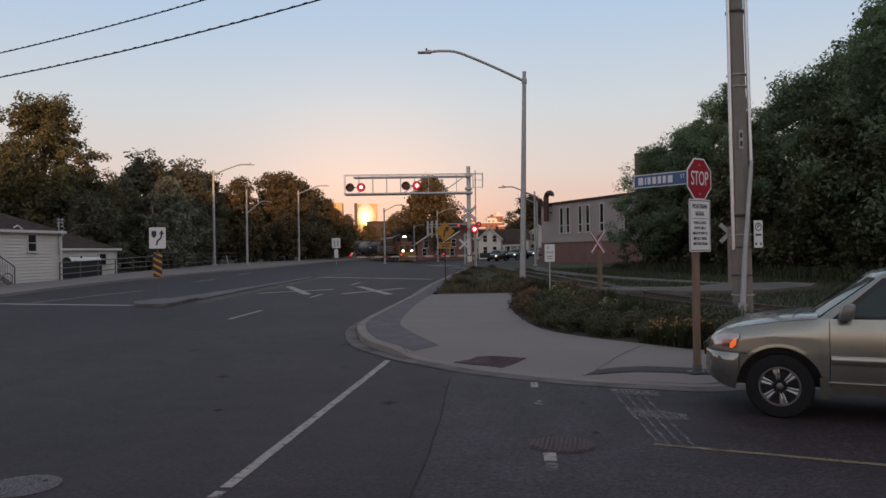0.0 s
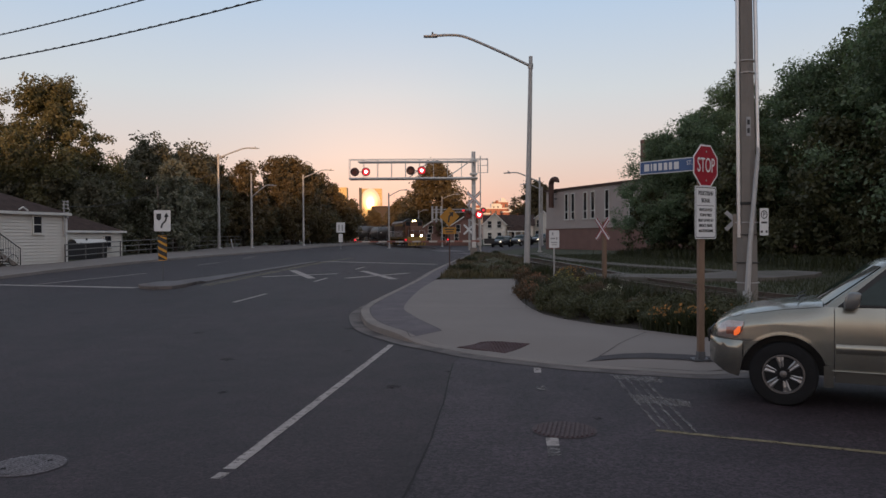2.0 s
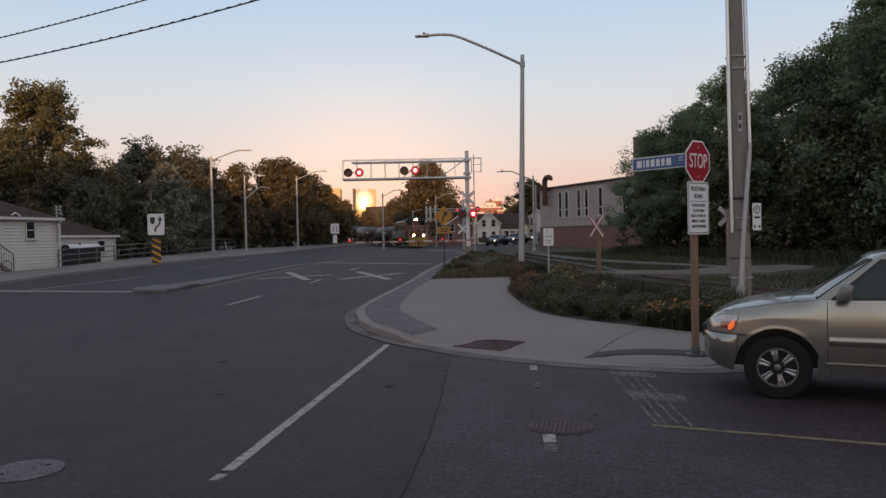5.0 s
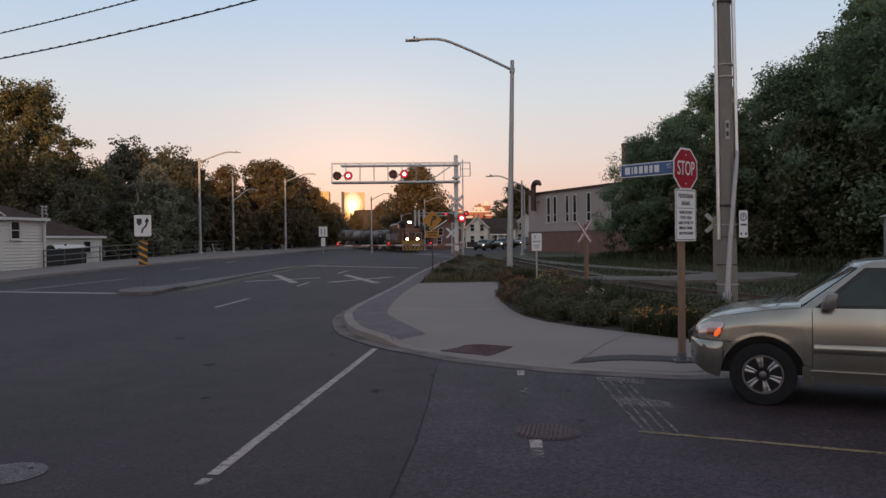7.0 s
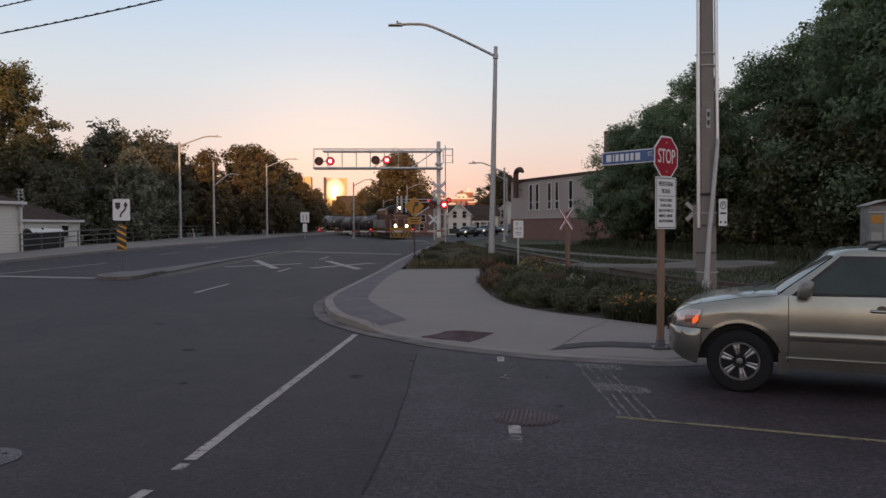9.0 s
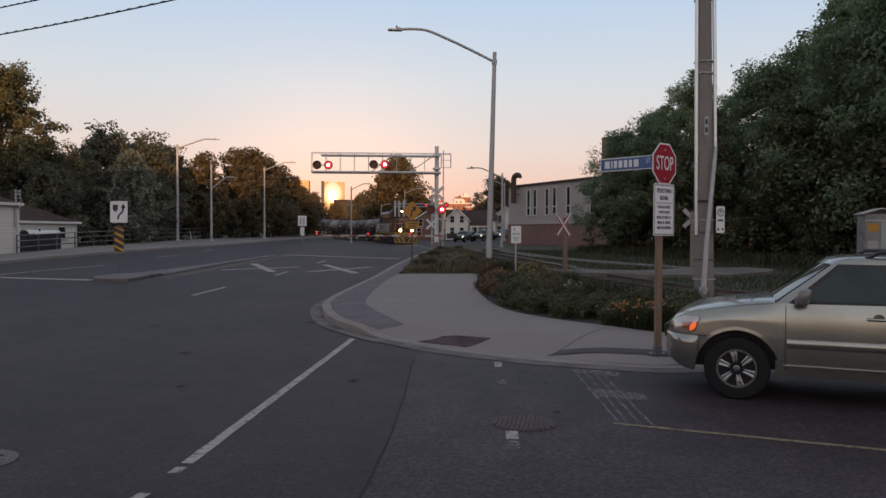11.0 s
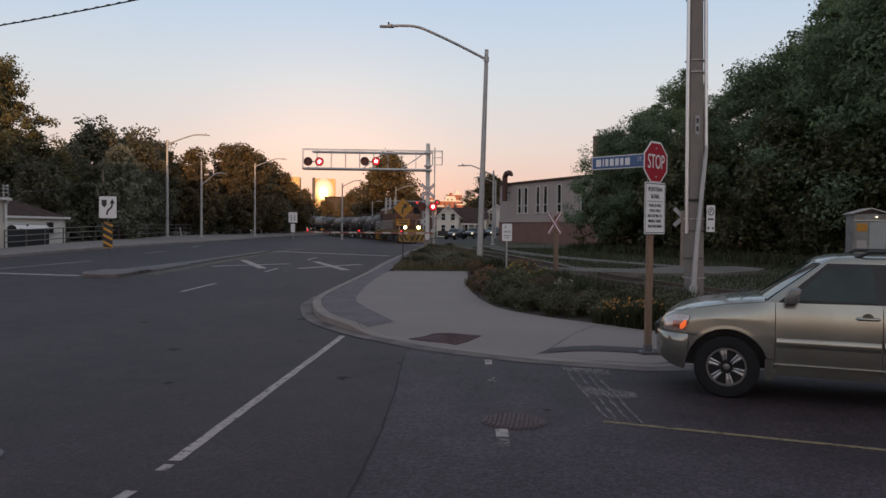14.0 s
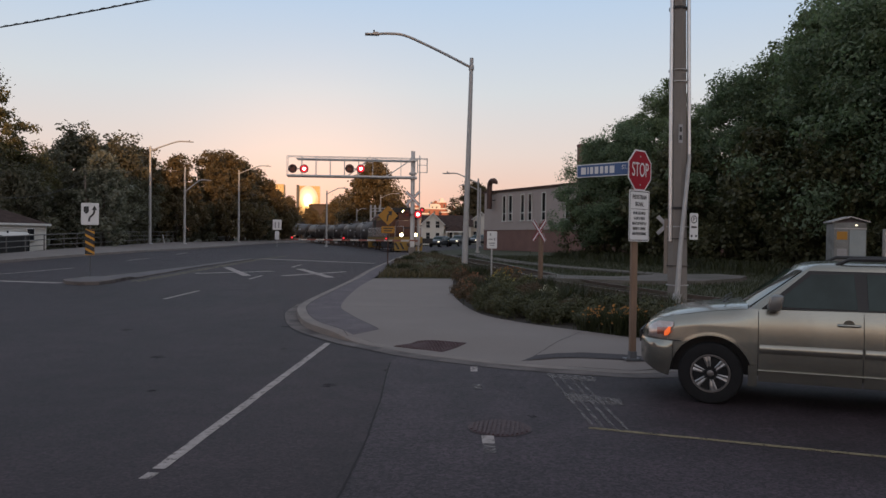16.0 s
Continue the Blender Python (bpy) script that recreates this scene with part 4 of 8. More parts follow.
def build_stop_sign():
    x, y = 3.885, 11.50
    t = thing("stop_sign", pose(x, y, rise(y) + 0.165), "red octagonal stop sign with street name blade on a wooden post", "stop sign")
    bm = bmesh.new()
    box(bm, 0, 0, 1.49, 0.095, 0.095, 3.17, bevel=0.008)
    part("post", bm, M["wood"], t, "brown wooden post")
    bm = bmesh.new()
    foot = kerb_lift(x, y) - 0.165
    box(bm, 0, 0, foot + 0.07, 0.112, 0.112, 0.14, bevel=0.006)
    box(bm, 0, 0, foot + 0.014, 0.26, 0.22, 0.028, bevel=0.004)
    for bx, by in ((-0.1, -0.08), (0.1, -0.08)):
        rod(bm, (bx, by, foot + 0.02), (bx, by, foot + 0.05), 0.014, seg=6)
    part("base_bracket", bm, M["bracket"], t, "dull grey base plate")
    f = pose(0, 0, 0, 0, 0, 38)
    octo = [(0.345 * math.cos(radians(22.5 + 45 * k)), 2.885 + 0.345 * math.sin(radians(22.5 + 45 * k))) for k in range(8)]
    inner = [(0.318 * math.cos(radians(22.5 + 45 * k)), 2.885 + 0.318 * math.sin(radians(22.5 + 45 * k))) for k in range(8)]
    bm = bmesh.new()
    plate(bm, octo, 0.006, f @ pose(0, -0.085, 0))
    face = part("sign_face", bm, M["sign_white"], t, "white-edged octagonal plate")
    bm = bmesh.new()
    plate(bm, inner, 0.003, f @ pose(0, -0.090, 0))
    part("red_field", bm, M["sign_red"], face, "red reflective sheet")
    letters("STOP", 0.225, "lettering", M["sign_white"], face, f @ pose(0, -0.095, 2.885), "white STOP lettering").scale = (0.62, 1, 1)
    for z in (3.10, 2.66):
        bm = bmesh.new()
        rod(bm, f @ Vector((0, -0.10, z)), f @ Vector((0, -0.088, z)), 0.014, seg=8)
        part("bolt", bm, M["galv"], face)
    f = f @ pose(0, 0, 0.045)
    bm = bmesh.new()
    plate(bm, rrect(0.56, 0.80, 0.03, 0, 2.13), 0.006, f @ pose(0, -0.085, 0))
    tab = part("notice_plate", bm, M["sign_white"], t, "white rectangular notice plate with black print")
    bm = bmesh.new()
    o, i = rrect(0.53, 0.77, 0.025, 0, 2.13), rrect(0.505, 0.745, 0.02, 0, 2.13)
    vo, vi = [[bm.verts.new(f @ Vector((a, -0.0895, b))) for a, b in q] for q in (o, i)]
    for k in range(len(o)):
        bm.faces.new((vo[k], vo[(k + 1) % len(o)], vi[(k + 1) % len(o)], vi[k]))
    box(bm, 0, -0.090, 2.235, 0.44, 0.002, 0.008, m=f)
    part("border", bm, M["sign_black"], tab)
    for text, z, hgt, wd in (("PEDESTRIAN", 2.42, 0.070, 0.72), ("SIGNAL", 2.31, 0.070, 0.72), ("VEHICLES MUST", 2.17, 0.046, 0.78), ("STOP & YIELD", 2.09, 0.046, 0.78), ("RIGHT OF WAY TO", 2.01, 0.046, 0.70), ("MINOR ST. TRAFFIC", 1.93, 0.046, 0.64), ("AND PEDESTRIANS", 1.85, 0.046, 0.70)):
        letters(text, hgt, "lettering", M["sign_black"], tab, f @ pose(0, -0.0905, z)).scale = (wd, 1, 1)
    # street name blade
    b = pose(0, 0, 0, 0, 0, -50)
    bm = bmesh.new()
    plate(bm, rrect(1.02, 0.215, 0.015, -0.58, 2.93), 0.006, b @ pose(0, -0.02, 0))
    blade = part("name_blade", bm, M["sign_white"], t, "blue street name blade with white edge")
    bm = bmesh.new()
    plate(bm, rrect(0.99, 0.185, 0.01, -0.58, 2.93), 0.003, b @ pose(0, -0.025, 0))
    part("blue_field", bm, M["sign_blue"], blade)
    # the name stands as plain letter-sized bars
    x0 = -1.01
    for wl_ in (0.115, 0.03, 0.07, 0.085, 0.075, 0.07, 0.105):
        bm = bmesh.new()
        plate(bm, rect(wl_ * 0.82, 0.115, x0 + wl_ / 2, 2.93), 0.003, b @ pose(0, -0.028, 0))
        part("letter_bar", bm, M["sign_white"], blade)
        x0 += wl_ + 0.018
    letters("ST.", 0.07, "lettering", M["sign_white"], blade, b @ pose(-0.175, -0.029, 2.95), "small white ST. lettering").scale = (0.8, 1, 1)
    bm = bmesh.new()
    box(bm, -0.03, 0, 2.93, 0.06, 0.05, 0.20, m=b, bevel=0.005)
    part("blade_clamp", bm, M["galv"], blade)


def build_utility_pole():
    x, y = 8.02, 20.0
    t = thing("utility_pole", pose(x, y, 0.0), "tall tapered grey concrete utility pole with silver conduits", "utility pole")
    bm = bmesh.new()
    rod(bm, (0, 0, -0.1), (-0.20, 0, 15), 0.285, 0.175, seg=8)
    part("shaft", bm, M["concrete_pole"], t)
    for nm, pts, r, mt in (("conduit", [(-0.275, -0.12, 1.95), (-0.315, -0.11, 6.0), (-0.375, -0.09, 15)], 0.050, "alu"), ("conduit", [(0.185, -0.19, 4.2), (0.10, -0.17, 9.0), (-0.02, -0.145, 15)], 0.050, "alu"),
                           ("conduit", [(0.245, -0.08, 4.0), (0.155, -0.06, 9.0), (0.04, -0.05, 15)], 0.022, "black_steel")):
        bm = bmesh.new()
        tube(bm, pts, r, 10)
        part(nm, bm, M[mt], t, "silver metal conduit pipe" if mt == "alu" else "thin dark cable", smooth=True)
    bm = bmesh.new()
    tube(bm, [(-0.27, -0.62, 0.30), (-0.14, -0.50, 1.8), (0.10, -0.36, 3.9), (0.14, -0.33, 4.3)], [0.075, 0.06, 0.055, 0.045], 10)
    part("guy_guard", bm, M["galv"], t, "leaning galvanised guy wire guard", smooth=True)
    bm = bmesh.new()
    rod(bm, (-0.29, -0.63, 0.22), (-0.25, -0.60, 0.55), 0.13, 0.11, seg=10)
    part("guy_clamp", bm, M["galv"], t, "pale clamp at the foot of the guard")
    for z, mt, w in ((2.85, "black_steel", 0.07), (6.3, "galv", 0.03), (2.35, "galv", 0.03), (0.75, "galv", 0.03), (1.28, "black_steel", 0.02), (2.02, "black_steel", 0.02), (6.62, "galv", 0.025), (8.3, "black_steel", 0.06)):
        bm = bmesh.new()
        r = 0.285 - (0.11 / 15) * z
        rod(bm, (-0.0133 * z, 0, z - w / 2), (-0.0133 * z, 0, z + w / 2), r + 0.02, seg=16)
        part("strap", bm, M[mt], t)
    f = pose(-0.09, -0.256, 0, 0, 0, 8)
    bm = bmesh.new()
    plate(bm, rect(0.12, 0.50, 0, 4.87), 0.006, f)
    tag = part("id_tag", bm, M["sign_back"], t, "small pale metal tag with dark bars")
    for z in (4.98, 4.76):
        bm = bmesh.new()
        plate(bm, rect(0.07, 0.13, 0, z), 0.003, f @ pose(0, -0.006, 0))
        part("tag_bar", bm, M["sign_black"], tag)
    f = pose(0.33, -0.24, 0, 0, 0, 22)
    bm = bmesh.new()
    plate(bm, rrect(0.30, 0.72, 0.03, 0, 2.36), 0.005, f)
    s = part("parking_sign", bm, M["sign_white"], t, "white no-parking sign with black symbol")
    bm = bmesh.new()
    o, i = disc(0.11, 0, 2.55), disc(0.085, 0, 2.55)
    vo, vi = [[bm.verts.new(f @ Vector((a, -0.006, b))) for a, b in q] for q in (o, i)]
    for k in range(24):
        bm.faces.new((vo[k], vo[(k + 1) % 24], vi[(k + 1) % 24], vi[k]))
    part("ring", bm, M["sign_black"], s)
    letters("P", 0.12, "lettering", M["sign_black"], s, f @ pose(0, -0.006, 2.55))
    for xx, zz, w, hh in ((0, 2.34, 0.20, 0.05), (-0.08, 2.10, 0.06, 0.06), (0.08, 2.10, 0.06, 0.06)):
        bm = bmesh.new()
        plate(bm, rect(w, hh, xx, zz), 0.002, f @ pose(0, -0.006, 0))
        part("print_bar", bm, M["sign_black"], s)


def street_lamp(x, y, top, arm, arm_rise, r, label, lean=0.0, z=None, attach=None):
    """A steel pole with one long upswept arm towards -x (arm < 0) or +x, and a flat luminaire."""
    z = z_at(x, y) if z is None else z
    t = thing("street_lamp", pose(x, y, z), label, "street lamp", "street lamps")
    H = top - z
    bm = bmesh.new()
    rod(bm, (0, 0, -0.05), (lean, 0, H), r, r * 0.6, seg=12)
    part("pole", bm, M["galv"], t, smooth=True)
    bm = bmesh.new()
    rod(bm, (0, 0, 0), (0, 0, 0.12), r * 1.9, r * 1.7, seg=12)
    part("base_flange", bm, M["galv"], t)
    H = H if attach is None else attach - z
    bm = bmesh.new()
    p = [(lean * 0.95, 0, H - 0.5), (lean + arm * 0.25, 0, H - 0.5 + arm_rise * 0.36), (lean + arm * 0.5, 0, H - 0.5 + arm_rise * 0.70), (lean + arm * 0.72, 0, H - 0.5 + arm_rise * 0.96), (lean + arm * 0.88, 0, H - 0.5 + arm_rise), (lean + arm, 0, H - 0.5 + arm_rise * 0.98)]
    tube(bm, [tuple(q) for q in spline(p, 4)], r * 0.42, 8)
    part("arm", bm, M["galv"], t, smooth=True)
    bm = bmesh.new()
    s = 1 if arm > 0 else -1
    box(bm, lean + arm + s * 0.30, 0, H - 0.5 + arm_rise * 0.96, 0.72, 0.30, 0.09, bevel=0.03)
    box(bm, lean + arm + s * 0.12, 0, H - 0.5 + arm_rise * 0.96 + 0.08, 0.28, 0.2, 0.09, bevel=0.03)
    head = part("lamp_head", bm, M["sign_back"], t, "flat grey luminaire")
    bm = bmesh.new()
    rod(bm, (lean + arm + s * 0.2, 0, H - 0.5 + arm_rise * 0.96 + 0.12), (lean + arm + s * 0.2, 0, H - 0.5 + arm_rise * 0.96 + 0.22), 0.045, seg=8)
    part("photocell", bm, M["black_steel"], head)
    bm = bmesh.new()
    rod(bm, (lean * 0.95, 0, H - 0.62), (lean * 0.95, 0, H - 0.38), r * 0.85, seg=10)
    part("arm_collar", bm, M["galv"], t)
    return t


def build_lamps():
    street_lamp(4.10, 38.6, 11.3, -4.85, 1.62, 0.165, "tall grey steel street lamp with long upswept arm", lean=0.24)
    street_lamp(-28.2, 92, 12.5, 4.4, 1.2, 0.20, "tall grey steel street lamp behind the railing")
    street_lamp(-24.4, 93, 10.2, 2.5, 1.5, 0.17, "shorter steel lamp post with its arm below the top", attach=7.7)
    street_lamp(-21.6, 112, 11.6, 4.0, 1.2, 0.17, "distant grey steel street lamp")
    street_lamp(9.4, 76, 8.1, -3.0, 1.0, 0.14, "distant grey steel street lamp beside the tracks")
    street_lamp(14.2, 112, 9.6, -2.6, 0.9, 0.14, "distant grey steel street lamp at the far street")
    street_lamp(-8.6, 110, 8.7, 2.4, 0.9, 0.15, "distant grey steel street lamp past the crossing")
    street_lamp(-5.3, 138, 7.2, 1.2, 0.5, 0.12, "small distant street lamp past the crossing")
    street_lamp(-0.9, 128, 9.2, 2.6, 0.8, 0.12, "small distant street lamp past the crossing")
    bm = bmesh.new()
    rod(bm, (-25.3, 88, rise(88, -25.3) + 0.1), (-25.55, 88, rise(88, -25.5) + 1.35), 0.07, 0.06, seg=8)
    solo("marker_post", bm, M["galv"], "short leaning grey post beside the pavement", "post")
    # wooden utility pole among the trees
    for x, y, hgt, r in ((-29.2, 76, 7.6, 0.12),):
        bm = bmesh.new()
        rod(bm, (x, y, 0), (x - 0.35, y, hgt), r, r * 0.8, seg=8)
        solo("utility_pole", bm, M["greywood"], "weathered wooden pole among the trees", "utility pole")


def build_small_signs():
    # keep-right sign on the island nose
    x, y = -11.61, 30.4
    z = rise(y) + 0.117
    t = thing("traffic_island_sign", pose(x, y, z), "white island-pass sign with black arrow over a striped hazard marker", "road sign")
    bm = bmesh.new()
    rod(bm, (0, 0.03, 0), (0, 0.03, 2.88), 0.024, seg=8)
    part("post", bm, M["bracket"], t)
    bm = bmesh.new()
    plate(bm, rrect(0.68, 0.86, 0.04, 0, 2.47), 0.008, pose(0, -0.01, 0))
    p = part("sign_face", bm, M["sign_white"], t, "white plate with black arrow")
    bm = bmesh.new()
    pts = [(-0.06 + 0.02, 2.17), (0.0, 2.33), (0.14, 2.48), (0.17, 2.66)]
    cv = spline([(a, b, 0) for a, b in pts], 6)
    L, R = offset([(q.x, q.y) for q in cv], -0.035), offset([(q.x, q.y) for q in cv], 0.035)
    plate(bm, L + R[::-1], 0.003, pose(0, -0.016, 0))
    plate(bm, [(0.07, 2.62), (0.27, 2.62), (0.175, 2.80)], 0.003, pose(0, -0.016, 0))
    part("arrow", bm, M["sign_black"], p)
    bm = bmesh.new()
    plate(bm, [(-0.24, 2.76), (-0.24, 2.56), (-0.14, 2.46), (-0.04, 2.56), (-0.04, 2.76)], 0.003, pose(0, -0.016, 0))
    part("island_symbol", bm, M["sign_black"], p)
    bm = bmesh.new()
    plate(bm, rrect(0.36, 1.02, 0.02, 0, 1.36), 0.008, pose(0, -0.01, 0))
    hz = part("hazard_plate", bm, M["sign_yellow"], t, "yellow plate with black diagonal stripes")
    for k in range(5):
        zc = 0.87 + k * 0.27
        bm = bmesh.new()
        q = [(-0.18, zc + 0.02), (0.18, zc - 0.19 + 0.02), (0.18, zc - 0.02 + 0.02), (-0.18, zc + 0.19)]
        q = [(a, min(max(b, 0.86), 1.86)) for a, b in q]
        plate(bm, q, 0.003, pose(0, -0.016, 0))
        part("stripe", bm, M["sign_black"], hz)
    # yellow diamond with arrow
    x, y = 0.12, 40.3
    t = thing("curve_warning_sign", pose(x, y, rise(y) + 0.28), "yellow diamond warning sign with arrow on a steel post", "road sign")
    bm = bmesh.new()
    rod(bm, (0, 0.03, -0.3), (0, 0.03, 3.05), 0.035, seg=8)
    part("post", bm, M["rust"], t)
    s = 0.54
    bm = bmesh.new()
    plate(bm, [(-s, 2.56), (0, 2.56 - s), (s, 2.56), (0, 2.56 + s)], 0.008, pose(0, -0.01, 0))
    p = part("sign_face", bm, M["sign_amber"], t)
    bm = bmesh.new()
    plate(bm, [(-0.10, 2.25), (-0.02, 2.25), (0.03, 2.55), (0.12, 2.60), (0.17, 2.53), (0.23, 2.80), (-0.03, 2.78), (0.05, 2.70), (-0.05, 2.58)], 0.003, pose(0, -0.016, 0))
    part("arrow", bm, M["sign_black"], p)
    bm = bmesh.new()
    plate(bm, rect(0.72, 0.36, 0, 1.80), 0.008, pose(0, -0.01, 0))
    p = part("tab_plate", bm, M["sign_amber"], t)
    for zz, w in ((1.87, 0.52), (1.74, 0.42)):
        bm = bmesh.new()
        plate(bm, rect(w, 0.06, 0, zz), 0.003, pose(0, -0.016, 0))
        part("print_bar", bm, M["sign_black"], p)
    # small white sign in the planting
    x, y = 3.80, 26.6
    t = thing("notice_sign", pose(x, y, rise(y) + 0.05, 0, 0, 6), "small white notice sign on a thin steel post", "road sign")
    bm = bmesh.new()
    box(bm, 0, 0.02, 1.0, 0.05, 0.03, 2.0)
    part("post", bm, M["galv"], t)
    bm = bmesh.new()
    plate(bm, rrect(0.37, 0.62, 0.03, 0, 1.76), 0.006, pose(0, -0.01, 0))
    p = part("sign_face", bm, M["sign_white"], t)
    for xx, zz, w, hh in ((-0.06, 1.95, 0.05, 0.10), (-0.05, 1.78, 0.16, 0.05), (0.09, 1.78, 0.05, 0.09), (0, 1.64, 0.22, 0.04), (0, 1.56, 0.18, 0.03)):
        bm = bmesh.new()
        plate(bm, rect(w, hh, xx, zz), 0.002, pose(0, -0.015, 0))
        part("print_bar", bm, M["sign_back"], p)
    # far sign on twin plates beside the street
    x, y = -14.3, 100
    t = thing("route_sign", pose(x, y, rise(y, x)), "pale square route sign over a narrow plate", "road sign")
    bm = bmesh.new()
    rod(bm, (0, 0.05, 0), (0, 0.05, 3.6), 0.04, seg=8)
    part("post", bm, M["galv"], t)
    bm = bmesh.new()
    plate(bm, rect(1.15, 1.35, 0, 2.9), 0.01, Matrix())
    p = part("sign_face", bm, M["sign_white"], t)
    for xx in (-0.22, 0.22):
        bm = bmesh.new()
        plate(bm, rect(0.16, 0.8, xx, 2.85), 0.004, pose(0, -0.01, 0))
        part("print_bar", bm, M["sign_back"], p)
    bm = bmesh.new()
    plate(bm, rect(0.55, 1.1, 0, 1.5), 0.01, Matrix())
    part("lower_plate", bm, M["sign_white"], t)


def crossbuck(x, y, turn, hgt, arm, label, post=True, wood="wood", back=False):
    t = thing("crossbuck", pose(x, y, rise(y) + 0.05, 0, 0, turn), label, "rail crossing sign", "crossbucks")
    if post:
        bm = bmesh.new()
        box(bm, 0, 0.09, hgt / 2 - 0.1, 0.17, 0.14, hgt - 0.2, bevel=0.012)
        part("post", bm, M[wood], t)
    for a in (45, -45):
        bm = bmesh.new()
        plate(bm, rect(arm, arm * 0.16), 0.008, pose(0, -0.012 if a > 0 else 0.004, hgt - arm * 0.42, 0, a, 0))
        b = part("blade", bm, M["sign_back" if back else "sign_white"], t)
        if back:
            continue
        for k in (-1, 1):
            bm = bmesh.new()
            plate(bm, rect(arm * 0.98, arm * 0.040, 0, k * arm * 0.056), 0.003, pose(0, (-0.012 if a > 0 else 0.004) - 0.006, hgt - arm * 0.42, 0, a, 0))
            part("edge_stripe", bm, M["sign_red"], b)
    return t


def build_crossbucks():
    crossbuck(6.6, 31.8, -64, 2.62, 1.22, "white and red crossbuck on a wooden post at the footpath")
    crossbuck(13.8, 35.9, 150, 2.97, 1.22, "grey back of a crossbuck on a wooden post across the track", wood="greywood", back=True)


LENSES = []


def flasher(bm_parent, x, z, y, r, lenses=True):
    """A pair of round crossing lamps on a short bar: backgrounds, hoods and the dark lenses; the lit lens swings between them."""
    bm = bmesh.new()
    rod(bm, (x - r * 1.7, y + 0.05, z), (x + r * 1.7, y + 0.05, z), 0.035, seg=8)
    bar = part("lamp_bar", bm, M["galv"], bm_parent)
    for s in (-1, 1):
        bm = bmesh.new()
        rod(bm, (x + s * r * 1.28, y + 0.02, z), (x + s * r * 1.28, y, z), r, seg=24)
        part("background_disc", bm, M["disc_red"], bar)
        bm = bmesh.new()
        c = x + s * r * 1.28
        n = 14
        ring = []
        for k in range(n + 1):
            a = radians(-20 + 220 * k / n)
            ring.append([bm.verts.new((c + rr * math.cos(a), yy, z + rr * math.sin(a))) for rr, yy in ((0.62 * r, y), (0.62 * r, y - 0.22), (0.58 * r, y - 0.22), (0.58 * r, y))])
        for p, q in zip(ring, ring[1:]):
            for i in range(3):
                bm.faces.new((p[i], q[i], q[i + 1], p[i + 1]))
        part("hood", bm, M["black_steel"], bar)
        bm = bmesh.new()
        rod(bm, (c, y - 0.01, z), (c, y - 0.03, z), 0.58 * r, seg=20)
        part("lens", bm, M["red_dark"], bar)
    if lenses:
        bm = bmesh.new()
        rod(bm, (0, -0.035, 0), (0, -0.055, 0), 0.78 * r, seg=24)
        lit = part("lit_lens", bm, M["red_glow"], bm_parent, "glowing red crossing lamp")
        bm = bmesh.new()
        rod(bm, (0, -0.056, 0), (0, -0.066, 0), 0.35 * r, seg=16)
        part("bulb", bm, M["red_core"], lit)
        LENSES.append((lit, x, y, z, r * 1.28))


